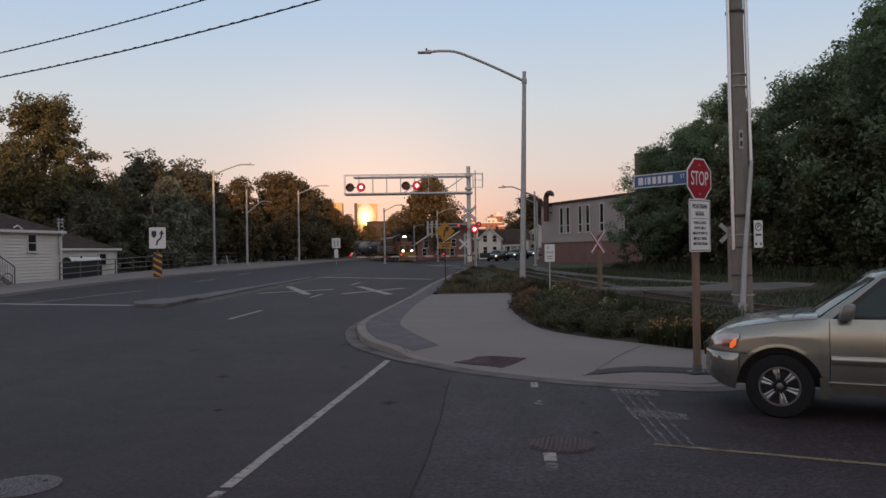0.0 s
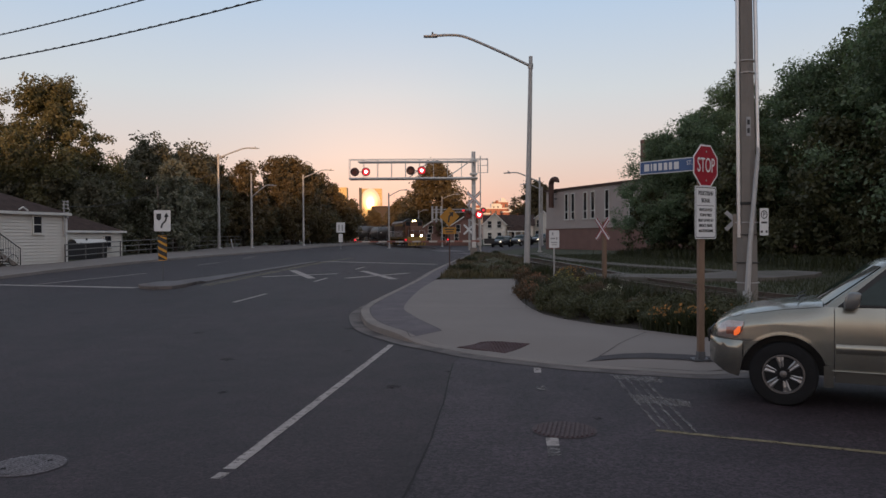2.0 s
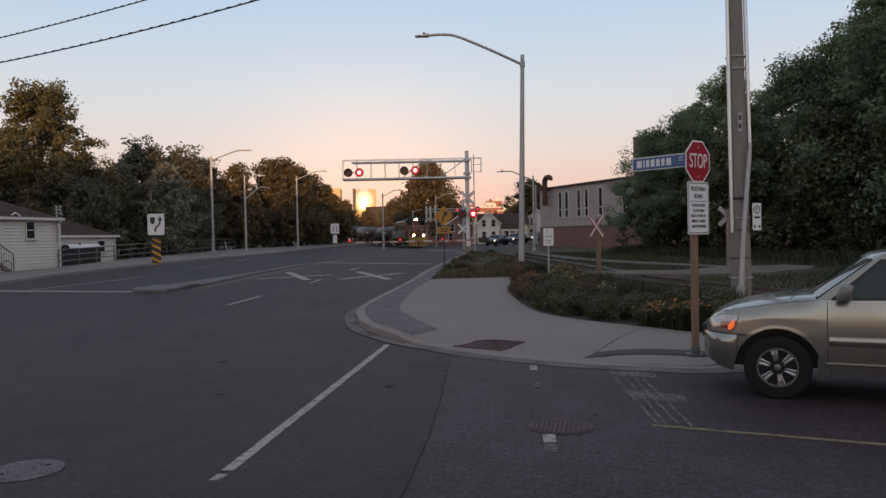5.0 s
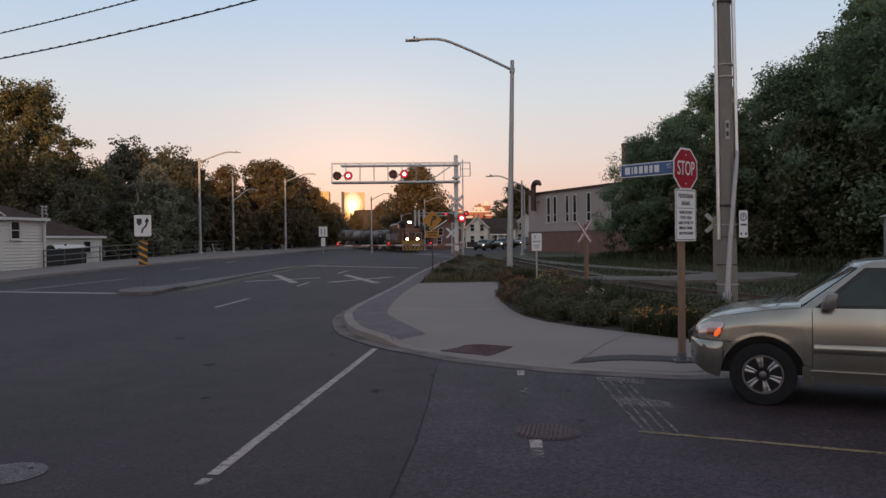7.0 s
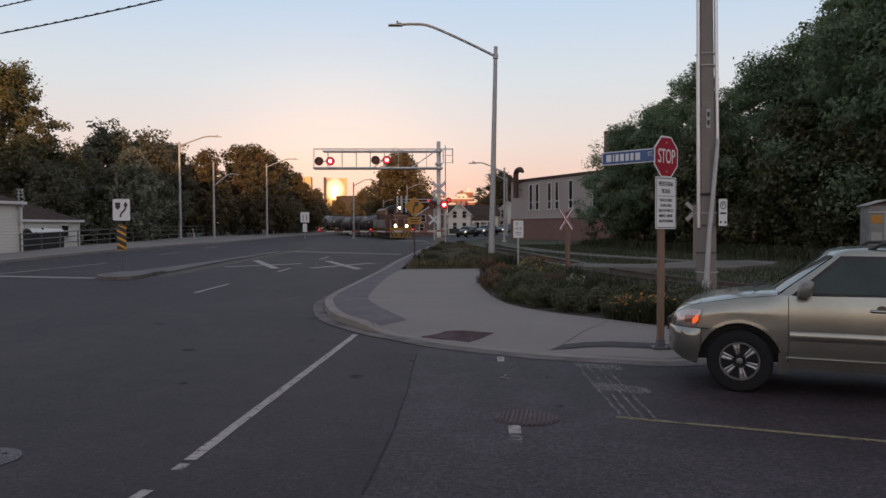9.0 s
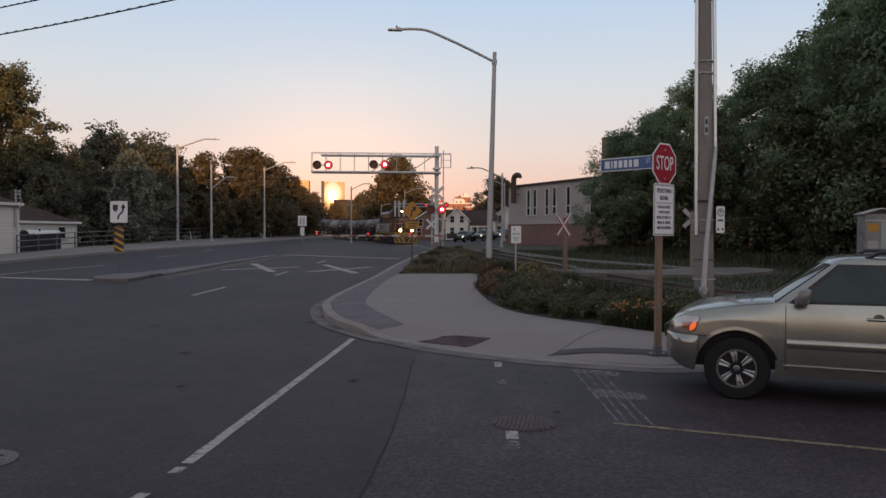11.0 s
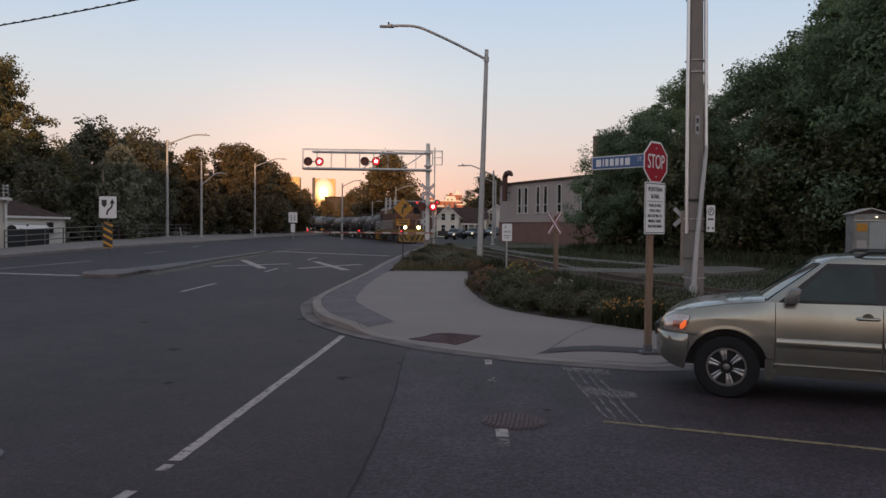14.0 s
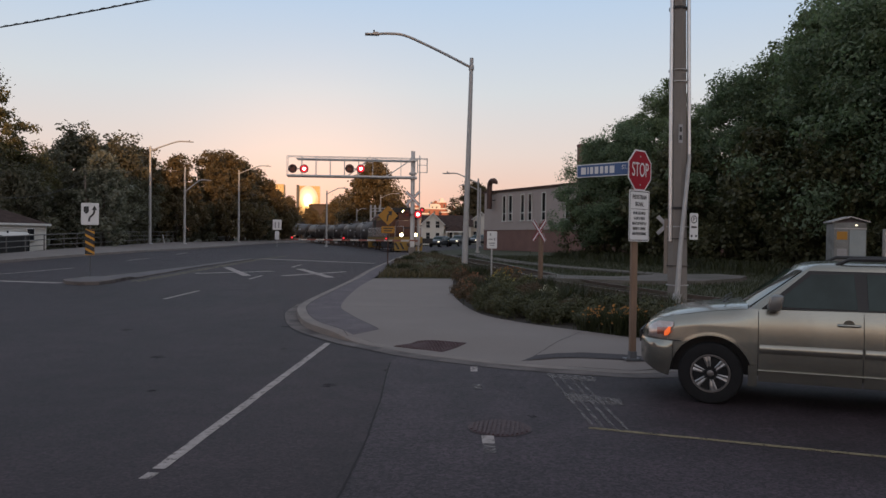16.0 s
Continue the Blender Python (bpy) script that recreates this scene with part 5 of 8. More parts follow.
def build_gantry():
    x0, y0 = 2.02, 57.0
    z0 = rise(y0) + 0.02
    t = thing("crossing_gantry", pose(x0, y0, z0), "white cantilever rail crossing signal gantry with flashing lamps", "crossing signal")
    top, b0, b1 = 8.55 - z0, 6.52 - z0, 7.86 - z0
    xl, xr = -7.42 - x0, 3.10 - x0
    bm = bmesh.new()
    rod(bm, (0, 0, -0.1), (0, 0, top), 0.17, 0.15, seg=12)
    part("mast", bm, M["white_steel"], t, smooth=True)
    bm = bmesh.new()
    box(bm, 0, 0, 0.35, 0.55, 0.55, 0.7, bevel=0.03)
    part("foundation", bm, M["kerb"], t)
    for yy in (-0.35, 0.35):
        for z, xa, xb, r in ((b0, xl, 0.3, 0.085), (b1 - 0.08, xl + 0.7, 0.2, 0.06), (b1 + 0.12, xl, xr, 0.022), (b0 + 0.05, xl, 0.3, 0.022)):
            bm = bmesh.new()
            rod(bm, (xa, yy, z), (xb, yy, z), r, seg=8)
            part("chord", bm, M["white_steel"], t)
    n = 9
    for k in range(n + 1):
        x = xl + (0.15 - xl) * k / n
        bm = bmesh.new()
        for yy in (-0.35, 0.35):
            rod(bm, (x, yy, b0), (x, yy, b1 + 0.12), 0.020, seg=6)
        rod(bm, (x, -0.35, b0), (x, 0.35, b0), 0.03, seg=6)
        part("upright", bm, M["white_steel"], t)
    for xa, xb in ((-4.9, -3.4), (-2.0, -0.3)):
        bm = bmesh.new()
        rod(bm, (xa, -0.35, b0 + 0.05), (xb, -0.35, b1 - 0.1), 0.04, seg=6)
        part("brace", bm, M["white_steel"], t)
    bm = bmesh.new()
    for x in (0.35, xr):
        for yy in (-0.35, 0.35):
            rod(bm, (x, yy, b0 + 0.4), (x, yy, b1 + 0.12), 0.022, seg=6)
    for z in (b0 + 0.4, b0 + 0.95):
        rod(bm, (0.35, -0.35, z), (xr, -0.35, z), 0.022, seg=6)
    rod(bm, (xr, -0.35, b1 + 0.12), (xr, 0.35, b1 + 0.12), 0.022, seg=6)
    part("platform_rail", bm, M["white_steel"], t)
    bm = bmesh.new()
    rod(bm, (0.52, 0.05, 0.0), (0.52, 0.05, 8.25 - z0), 0.042, seg=8)
    part("conduit", bm, M["white_steel"], t, smooth=True)
    bm = bmesh.new()
    box(bm, (xl + 0.2) / 2, 0, b0 + 0.04, abs(xl) + 0.3, 0.62, 0.03)
    part("walkway", bm, M["sign_back"], t)
    for z in (b0 - 0.02, b0 + 0.32, b1):
        bm = bmesh.new()
        rod(bm, (0, 0, z - 0.1), (0, 0, z + 0.1), 0.24, seg=12)
        box(bm, 0, 0, z, 0.55, 0.8, 0.12)
        part("collar", bm, M["white_steel"], t)
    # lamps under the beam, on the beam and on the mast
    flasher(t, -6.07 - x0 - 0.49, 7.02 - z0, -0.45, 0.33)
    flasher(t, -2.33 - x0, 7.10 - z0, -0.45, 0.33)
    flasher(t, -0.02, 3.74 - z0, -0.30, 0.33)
    for a in (45, -45):
        bm = bmesh.new()
        plate(bm, rect(1.45, 0.21), 0.01, pose(0, -0.24 if a > 0 else -0.22, 4.95 - z0, 0, a, 0))
        bl = part("crossbuck_blade", bm, M["sign_white"], t, "white crossbuck blade")
        bm = bmesh.new()
        for k in (-1, 1):
            plate(bm, rect(1.43, 0.03, 0, k * 0.085), 0.003, pose(0, (-0.24 if a > 0 else -0.22) - 0.007, 4.95 - z0, 0, a, 0))
        part("edge_stripe", bm, M["sign_red"], bl)
    bm = bmesh.new()
    box(bm, 0, -0.2, 0.95, 0.34, 0.2, 0.42, bevel=0.02)
    part("junction_box", bm, M["white_steel"], t)
    # gate mechanism and lowered arm
    g = thing("crossing_gate", pose(x0 + 0.42, y0 + 0.1, z0), "lowered red and white striped crossing gate arm with red lamps", "crossing gate")
    bm = bmesh.new()
    rod(bm, (0, 0, -0.05), (0, 0, 3.05), 0.06, seg=10)
    part("mast", bm, M["galv"], g)
    bm = bmesh.new()
    box(bm, 0, 0.0, 1.15, 0.36, 0.45, 0.62, bevel=0.04)
    part("drive_box", bm, M["galv"], g)
    bm = bmesh.new()
    box(bm, 0.75, -0.30, 1.2, 0.8, 0.08, 0.4, bevel=0.03)
    part("counterweight", bm, M["black_steel"], g)
    n = 15
    for k in range(n):
        xa, xb = -9.6 * k / n, -9.6 * (k + 1) / n
        bm = bmesh.new()
        hgt = 0.15 - 0.05 * k / n
        box(bm, (xa + xb) / 2, -0.30, 1.2, xa - xb, 0.05, hgt)
        part("arm_band", bm, M["arm_white" if k % 2 else "arm_red"], g)
    for xx in (-9.45, -5.6, -2.4):
        bm = bmesh.new()
        rod(bm, (xx, -0.34, 1.34), (xx, -0.40, 1.34), 0.075, seg=12)
        part("arm_lamp", bm, M["red_glow"], g, "small glowing red lamp")
        bm = bmesh.new()
        box(bm, xx, -0.30, 1.31, 0.15, 0.08, 0.22, bevel=0.02)
        part("lamp_case", bm, M["black_steel"], g)
    # the far side's signal, seen from behind
    x1, y1 = 2.75, 93
    z1 = rise(y1, x1)
    t = thing("crossing_gantry", pose(x1, y1, z1), "far cantilever crossing signal beyond the track", "crossing signal")
    bm = bmesh.new()
    rod(bm, (0, 0, 0), (0, 0, 6.3), 0.15, seg=10)
    part("mast", bm, M["galv"], t)
    for z in (4.75, 5.1):
        bm = bmesh.new()
        rod(bm, (-4.6, 0, z), (0.2, 0, z), 0.07, seg=8)
        part("chord", bm, M["galv"], t)
    for x in (-4.6, -4.1, -3.5):
        bm = bmesh.new()
        box(bm, x, -0.2, 4.5, 0.26, 0.22, 2.0, bevel=0.03)
        part("signal_back", bm, M["galv"], t)
    for a in (45, -45):
        bm = bmesh.new()
        plate(bm, rect(1.7, 0.24), 0.01, pose(-0.1, -0.24 if a > 0 else -0.22, 2.6, 0, a, 0))
        part("crossbuck_blade", bm, M["sign_white"], t)
    for s, z in ((-0.75, 5.0), (1.75, 5.0)):
        bm = bmesh.new()
        rod(bm, (s, -0.02, z), (s, 0.05, z), 0.34, seg=18)
        d = part("background_disc", bm, M["black_steel"], t)
        bm = bmesh.new()
        rod(bm, (s, -0.05, z), (s, -0.03, z), 0.17, seg=14)
        part("lens", bm, M["red_glow"], d, "small glowing red lamp")
    bm = bmesh.new()
    rod(bm, (-0.8, 0.02, 5.0), (1.8, 0.02, 5.0), 0.04, seg=6)
    part("lamp_bar", bm, M["galv"], t)


def build_railing():
    pts = spline([(-24.95, 48.6, 0), (-26.3, 61, 0), (-28.1, 79, 0), (-29.6, 97, 0), (-30.2, 110, 0)], 10)
    t = thing("railing", Matrix(), "grey steel pipe railing behind the pavement", "railing")
    tall = lambda y: 1 + 0.28 * smooth01((y - 50) / 40)
    acc = 0.0
    for p, q in zip(pts, pts[1:]):
        if acc <= 0:
            bm = bmesh.new()
            z = rise(p.y, p.x) + 0.15
            rod(bm, (p.x, p.y, z - 0.1), (p.x, p.y, z + 1.14 * tall(p.y)), 0.045, seg=8)
            part("post", bm, M["railing"], t)
            acc = 3.2
        acc -= (q - p).length
    for hgt in (0.35, 0.75, 1.12):
        bm = bmesh.new()
        tube(bm, [(p.x, p.y, rise(p.y, p.x) + 0.15 + hgt * tall(p.y)) for p in pts], 0.035, 6)
        part("rail", bm, M["railing"], t)


def build_wires():
    for (xa, ya, za), (xb, yb, zb), r, sag in (((-15.4, 26.0, 8.30), (-3.5, 20.7, 9.0), 0.022, 0.46), ((-15.5, 26.2, 9.2), (-7.2, 22.9, 9.85), 0.020, 0.22)):
        d = Vector((xb - xa, yb - ya, 0))

        def at(u):
            c = min(max(u, -0.5), 1.5)
            return Vector((xa + d.x * u, ya + d.y * u, za + (zb - za) * u + sag * (c * (c - 1) + (u - c) * (2 * c - 1))))
        t = thing("overhead_cable", Matrix(), "black overhead cable sagging across the street", "cable")
        bm = bmesh.new()
        tube(bm, [at(-3.0 + 0.1 * k) for k in range(66)], r, 6)
        part("cable", bm, M["wire"], t)
        # the messenger wire winds round the cable
        bm = bmesh.new()
        n = 620
        tube(bm, [at(-0.5 + 2.0 * k / n) + Vector((0, 0.7, 0.9)) * (0.030 * math.sin(k * 0.62)) + Vector((0, 0, 0.012)) for k in range(n + 1)], r * 0.62, 5)
        part("lashed_wire", bm, M["wire"], t)
    for a, b, r in (((-28.2, 92, 10.4), (-29.5, 76, 7.4), 0.02), ((-29.5, 76, 7.3), (-25.2, 49.3, 4.2), 0.015), ((-24.4, 93, 9.6), (-28.2, 92, 9.9), 0.018)):
        a, b = Vector(a), Vector(b)
        bm = bmesh.new()
        tube(bm, [a.lerp(b, k / 12) - Vector((0, 0, 0.7 * (1 - (k / 6 - 1) ** 2) * (b - a).length / 30)) for k in range(13)], r, 5)
        solo("overhead_cable", bm, M["wire"], "thin service cable strung between the poles", "cable")


M["cabinet"] = mat("weathered_grey_steel", (0.20, 0.20, 0.195), 0.6, 0.2, var=0.3, scale=2.5, fine=25, bump=0.05, dirt=(0.10, 0.09, 0.08), dirt_scale=2.2, dirt_amount=0.6)
M["cabinet_pale"] = mat("pale_blue_grey_steel", (0.25, 0.28, 0.285), 0.5, 0.2, var=0.12, scale=2, fine=25, bump=0.03)


def build_cabinet():
    x, y = 17.6, 27.4
    t = thing("signal_cabinet", pose(x, y, rise(y) - 0.02, 0, 0, -18), "grey metal signal cabinet with peaked roof beside the track", "signal cabinet")
    bm = bmesh.new()
    box(bm, 0, 0, 1.33, 1.12, 1.1, 2.62, bevel=0.02)
    body = part("body", bm, M["cabinet"], t)
    # gable plate coloured dark for the shade under the roof
    bm = bmesh.new()
    plate(bm, [(-0.55, 2.64), (0.55, 2.64), (0, 2.80)], 0.03, pose(0, -0.50, 0))
    part("gable", bm, M["band"], t, "gable, dark colour standing for the roof's shade")
    bm = bmesh.new()
    for s in (-1, 1):
        v = [(-0.66, -0.70, 2.63), (-0.66, 0.66, 2.63), (0, 0.66, 2.83), (0, -0.70, 2.83)]
        a = [bm.verts.new((p[0] * s, p[1], p[2])) for p in v]
        b = [bm.verts.new((p[0] * s, p[1], p[2] + 0.04)) for p in v]
        bm.faces.new(a)
        bm.faces.new(b)
        for i in range(4):
            bm.faces.new((a[i], a[(i + 1) % 4], b[(i + 1) % 4], b[i]))
    part("roof", bm, M["galv"], t)
    bm = bmesh.new()
    box(bm, 0.25, -0.56, 1.26, 0.56, 0.03, 2.2, bevel=0.01)
    part("door", bm, M["cabinet_pale"], t, "pale blue-grey door leaf")
    bm = bmesh.new()
    box(bm, -0.28, -0.56, 1.26, 0.46, 0.03, 2.2, bevel=0.01)
    d = part("door", bm, M["cabinet"], t, "grey door leaf with labels")
    bm = bmesh.new()
    box(bm, 0, -0.57, 2.40, 1.10, 0.05, 0.05)
    part("drip_rail", bm, M["galv"], t)
    bm = bmesh.new()
    box(bm, -0.10, -0.59, 1.2, 0.04, 0.04, 0.18, bevel=0.01)
    part("handle", bm, M["black_steel"], d)
    bm = bmesh.new()
    box(bm, -0.28, -0.582, 2.14, 0.36, 0.01, 0.30)
    part("warning_label", bm, M["sign_amber"], d, "dull orange warning label")
    bm = bmesh.new()
    box(bm, -0.28, -0.582, 1.45, 0.34, 0.01, 0.4)
    part("notice_label", bm, M["sign_back"], d)
    bm = bmesh.new()
    rod(bm, (0.20, -0.64, 2.53), (0.20, -0.53, 2.53), 0.032, seg=12)
    part("lamp", bm, M["beam_glow"], t, "small lit lamp")
    bm = bmesh.new()
    rod(bm, (18.9, 27.0, rise(27) - 0.1), (18.9, 27.0, 2.5), 0.09, seg=10)
    solo("bollard", bm, M["galv"], "grey steel post beside the signal cabinet", "post")


build_stop_sign()
build_utility_pole()
build_lamps()
build_small_signs()
build_crossbucks()
build_gantry()
build_railing()
build_wires()
build_cabinet()


# ---- buildings ----
def wall_box(bm, x0, y0, x1, y1, z0, z1):
    box(bm, (x0 + x1) / 2, (y0 + y1) / 2, (z0 + z1) / 2, abs(x1 - x0), abs(y1 - y0), z1 - z0)


def window(t, x, y, z, w, hgt, sash=True, mt="trim_white", dark="window_dark"):
    """A window in a wall that faces -y: frame, pane and sill."""
    bm = bmesh.new()
    f = 0.07
    for cx, cz, sx, sz in ((x - w / 2 - f / 2, z, f, hgt + 2 * f), (x + w / 2 + f / 2, z, f, hgt + 2 * f), (x, z + hgt / 2 + f / 2, w, f), (x, z - hgt / 2 - f / 2, w, f)):
        box(bm, cx, y - 0.03, cz, sx, 0.09, sz)
    if sash:
        box(bm, x, y - 0.025, z, w, 0.06, 0.05)
    fr = part("window", bm, M[mt], t)
    bm = bmesh.new()
    box(bm, x, y - 0.008, z, w, 0.03, hgt)
    part("pane", bm, M[dark], fr)
    bm = bmesh.new()
    box(bm, x, y - 0.07, z - hgt / 2 - f - 0.03, w + 0.25, 0.16, 0.05)
    part("sill", bm, M[mt], fr)


def hip_roof(t, x0, x1, y0, y1, ze, zr, over=0.4, gable=False):
    """A roof with its fascia; gable ends face -y when gable is set."""
    bm = bmesh.new()
    xa, xb, ya, yb = x0 - over, x1 + over, y0 - over, y1 + over
    if gable:
        ridge = [((xa + xb) / 2, ya, zr), ((xa + xb) / 2, yb, zr)]
        base = [(xa, ya, ze), (xb, ya, ze), (xb, yb, ze), (xa, yb, ze)]
        B, R = [bm.verts.new(p) for p in base], [bm.verts.new(p) for p in ridge]
        for f in ((B[0], B[3], R[1], R[0]), (B[1], R[0], R[1], B[2])):
            bm.faces.new(f)
        r = bmesh.ops.solidify(bm, geom=bm.faces[:], thickness=0.14)
    else:
        k = min((xb - xa), (yb - ya)) / 2 * 0.98
        if xb - xa > yb - ya:
            ridge = [(xa + k, (ya + yb) / 2, zr), (xb - k, (ya + yb) / 2, zr)]
        else:
            ridge = [((xa + xb) / 2, ya + k, zr), ((xa + xb) / 2, yb - k, zr)]
        B = [bm.verts.new(p) for p in ((xa, ya, ze), (xb, ya, ze), (xb, yb, ze), (xa, yb, ze))]
        R = [bm.verts.new(p) for p in ridge]
        if xb - xa > yb - ya:
            fs = ((B[0], B[1], R[1], R[0]), (B[1], B[2], R[1]), (B[2], B[3], R[0], R[1]), (B[3], B[0], R[0]))
        else:
            fs = ((B[0], B[1], R[0]), (B[1], B[2], R[1], R[0]), (B[2], B[3], R[1]), (B[3], B[0], R[0], R[1]))
        for f in fs:
            bm.faces.new(f)
        bm.faces.new(B[::-1])
    part("roof", bm, M["shingle"], t, "dark shingled roof")
    if not gable:
        bm = bmesh.new()
        for cx, cy, sx, sy in (((xa + xb) / 2, ya - 0.02, xb - xa + 0.08, 0.05), ((xa + xb) / 2, yb + 0.02, xb - xa + 0.08, 0.05), (xa - 0.02, (ya + yb) / 2, 0.05, yb - ya), (xb + 0.02, (ya + yb) / 2, 0.05, yb - ya)):
            box(bm, cx, cy, ze - 0.06, sx, sy, 0.17)
        part("gutter", bm, M["trim_white"], t, "pale eaves gutter")


def clapboards(t, x0, x1, y, z0, z1, step=0.2):
    bm = bmesh.new()
    box(bm, 0, 0, 0, x1 - x0, 0.018, step * 0.98, m=pose(0, 0, 0, -14))
    me = mesh_of(bm, "clapboard", M["siding"])
    n = int((z1 - z0) / step)
    for k in range(n):
        ob = new("clapboard", me)
        ob.parent, ob.location = t, ((x0 + x1) / 2, y - 0.016, z0 + (k + 0.5) * step)


def build_white_house():
    # front corner at the pavement, long side facing the street
    t = thing("house", pose(-25.1, 49.0, 0.0, 0, 0, 73.3), "low cream-sided house with dark hip roof and outside steps", "house", "houses along the street")
    x0, x1, y0, y1, z0, z1 = -10.5, 0.0, 0.0, 9.0, 0.3, 3.72
    bm = bmesh.new()
    wall_box(bm, x0, y0, x1, y1, z0, z1)
    part("wall", bm, M["siding"], t)
    clapboards(t, x0, x1, y0, z0 + 0.15, z1 - 0.05)
    for x in (x0, x1):
        bm = bmesh.new()
        box(bm, x, y0 - 0.02, (z0 + z1) / 2, 0.16, 0.10, z1 - z0)
        part("corner_board", bm, M["trim_white"], t)
    hip_roof(t, x0, x1 - 0.2, y0, y1, 3.72, 5.9, 0.32)
    window(t, -2.35, y0 - 0.03, 2.95, 0.62, 1.02)
    window(t, -6.6, y0 - 0.03, 2.95, 0.8, 1.02)
    bm = bmesh.new()
    tube(bm, [(-0.25, -0.10, 3.6), (-0.12, -0.10, 3.3), (-0.12, -0.10, 0.5)], 0.045, 8)
    part("downspout", bm, M["trim_white"], t)
    bm = bmesh.new()
    rod(bm, (-0.30, -0.16, 2.2), (-0.30, -0.16, 4.55), 0.045, seg=8)
    for zz in (4.05, 4.28, 4.50):
        rod(bm, (-0.48, -0.2, zz), (0.05, -0.2, zz), 0.028, seg=6)
        rod(bm, (-0.02, -0.2, zz - 0.06), (-0.02, -0.2, zz + 0.08), 0.055, 0.04, seg=8)
    box(bm, -0.12, -0.2, 3.6, 0.2, 0.18, 0.38, bevel=0.03)
    tube(bm, [(-0.1, -0.2, 4.45), (0.02, -0.3, 3.9), (-0.12, -0.2, 3.75)], 0.018, 6)
    part("service_mast", bm, M["galv"], t, "electric service mast at the eaves")
    bm = bmesh.new()
    tube(bm, [(-4.0, -0.35, 3.85), (-3.7, -0.35, 4.0), (-3.35, -0.35, 3.8)], 0.05, 8)
    part("vent_pipe", bm, M["trim_white"], t)
    # steps with a rail
    s = thing("steps", pose(-25.5, 47.66, 0.0, 0, 0, 73.3), "dark wooden outside steps with black handrail against the house", "steps")
    for k in range(6):
        bm = bmesh.new()
        box(bm, -3.65 - 0.28 * k, -0.65, 0.55 + 0.18 * k, 0.30, 1.1, 0.05, bevel=0.008)
        part("tread", bm, M["sleeper"], s)
    for yy in (-1.2, -0.12):
        bm = bmesh.new()
        box(bm, 0, 0, 0, 2.3, 0.05, 0.26, m=pose(-4.35, yy, 0.92, 0, 32.5, 0))
        part("stringer", bm, M["greywood"], s)
    bm = bmesh.new()
    tube(bm, [(-3.35, -1.2, 0.5), (-3.35, -1.2, 1.5), (-5.1, -1.2, 2.6), (-6.6, -1.2, 2.6)], 0.03, 8)
    part("handrail", bm, M["black_steel"], s)
    for k in range(10):
        x = -3.5 - k * 0.17
        bm = bmesh.new()
        rod(bm, (x, -1.2, 0.55 + 0.63 * (-3.45 - x)), (x, -1.2, 1.5 + 0.63 * (-3.35 - x)), 0.010, seg=5)
        part("baluster", bm, M["black_steel"], s)
    bm = bmesh.new()
    box(bm, -6.2, -0.65, 1.58, 2.6, 1.2, 0.10)
    part("landing", bm, M["greywood"], s)
    # bicycle leaning by the steps
    bx, by = -25.39, 42.82
    k = thing("bicycle", pose(bx, by, rise(by, bx) + 0.148, -6, 0, 73.3), "grey bicycle parked by the house steps", "bicycle")
    for cx in (-0.52, 0.52):
        bm = bmesh.new()
        ring = [Vector((cx + 0.33 * math.cos(a), 0, 0.345 + 0.33 * math.sin(a))) for a in (radians(15 * q) for q in range(25))]
        tube(bm, ring, 0.018, 6)
        wh = part("wheel", bm, M["rubber"], k)
        for q in range(8):
            bm = bmesh.new()
            rod(bm, (cx, 0, 0.345), (cx + 0.32 * math.cos(q * 0.785), 0, 0.345 + 0.32 * math.sin(q * 0.785)), 0.004, seg=4)
            part("spoke", bm, M["galv"], wh)
    for nm, a, b, r in (("down_tube", (0.36, 0, 0.80), (-0.10, 0, 0.30), 0.018), ("seat_tube", (-0.10, 0, 0.30), (-0.22, 0, 0.92), 0.016), ("top_tube", (-0.20, 0, 0.82), (0.34, 0, 0.86), 0.016), ("fork", (0.33, 0, 1.02), (0.52, 0, 0.345), 0.014), ("chain_stay", (-0.10, 0, 0.30), (-0.52, 0, 0.345), 0.011), ("seat_stay", (-0.20, 0, 0.80), (-0.52, 0, 0.345), 0.010), ("handlebar", (0.31, -0.28, 1.06), (0.31, 0.28, 1.06), 0.014)):
        bm = bmesh.new()
        rod(bm, a, b, r, seg=8)
        part(nm, bm, M["galv"], k)
    bm = bmesh.new()
    box(bm, -0.23, 0, 0.95, 0.26, 0.13, 0.06, bevel=0.02)
    part("saddle", bm, M["black_steel"], k)
    # the lower house behind
    t = thing("house", pose(-27.55, 63.0, 0.0, 0, 0, 73.3), "small white house with low dark roof behind the railing", "house", "houses along the street")
    bm = bmesh.new()
    wall_box(bm, -8.5, 0, 0, 7.5, -0.3, 2.68)
    part("wall", bm, M["siding"], t)
    clapboards(t, -8.5, 0, 0, 0.1, 2.6)
    hip_roof(t, -8.5, -0.1, 0, 7.5, 2.70, 4.55, 0.3)
    window(t, -1.7, -0.03, 1.85, 0.75, 0.85)
    bm = bmesh.new()
    tube(bm, [(-0.1, -0.08, 2.8), (-0.1, -0.08, 0.3)], 0.045, 8)
    part("downspout", bm, M["trim_white"], t)
    # black yard screen with a pale tarpaulin
    t = thing("yard_screen", pose(-26.95, 58.8, rise(57), 0, 0, 73.3), "black slatted yard screen with a pale tarpaulin over it", "yard screen")
    for k in range(18):
        bm = bmesh.new()
        box(bm, -4.0 + 0.225 * k, 0, 0.68, 0.21, 0.05, 1.36)
        part("slat", bm, M["black_steel"], t)
    for x in (-4.15, -2.0, 0.05):
        bm = bmesh.new()
        box(bm, x, 0.04, 0.8, 0.09, 0.09, 1.6)
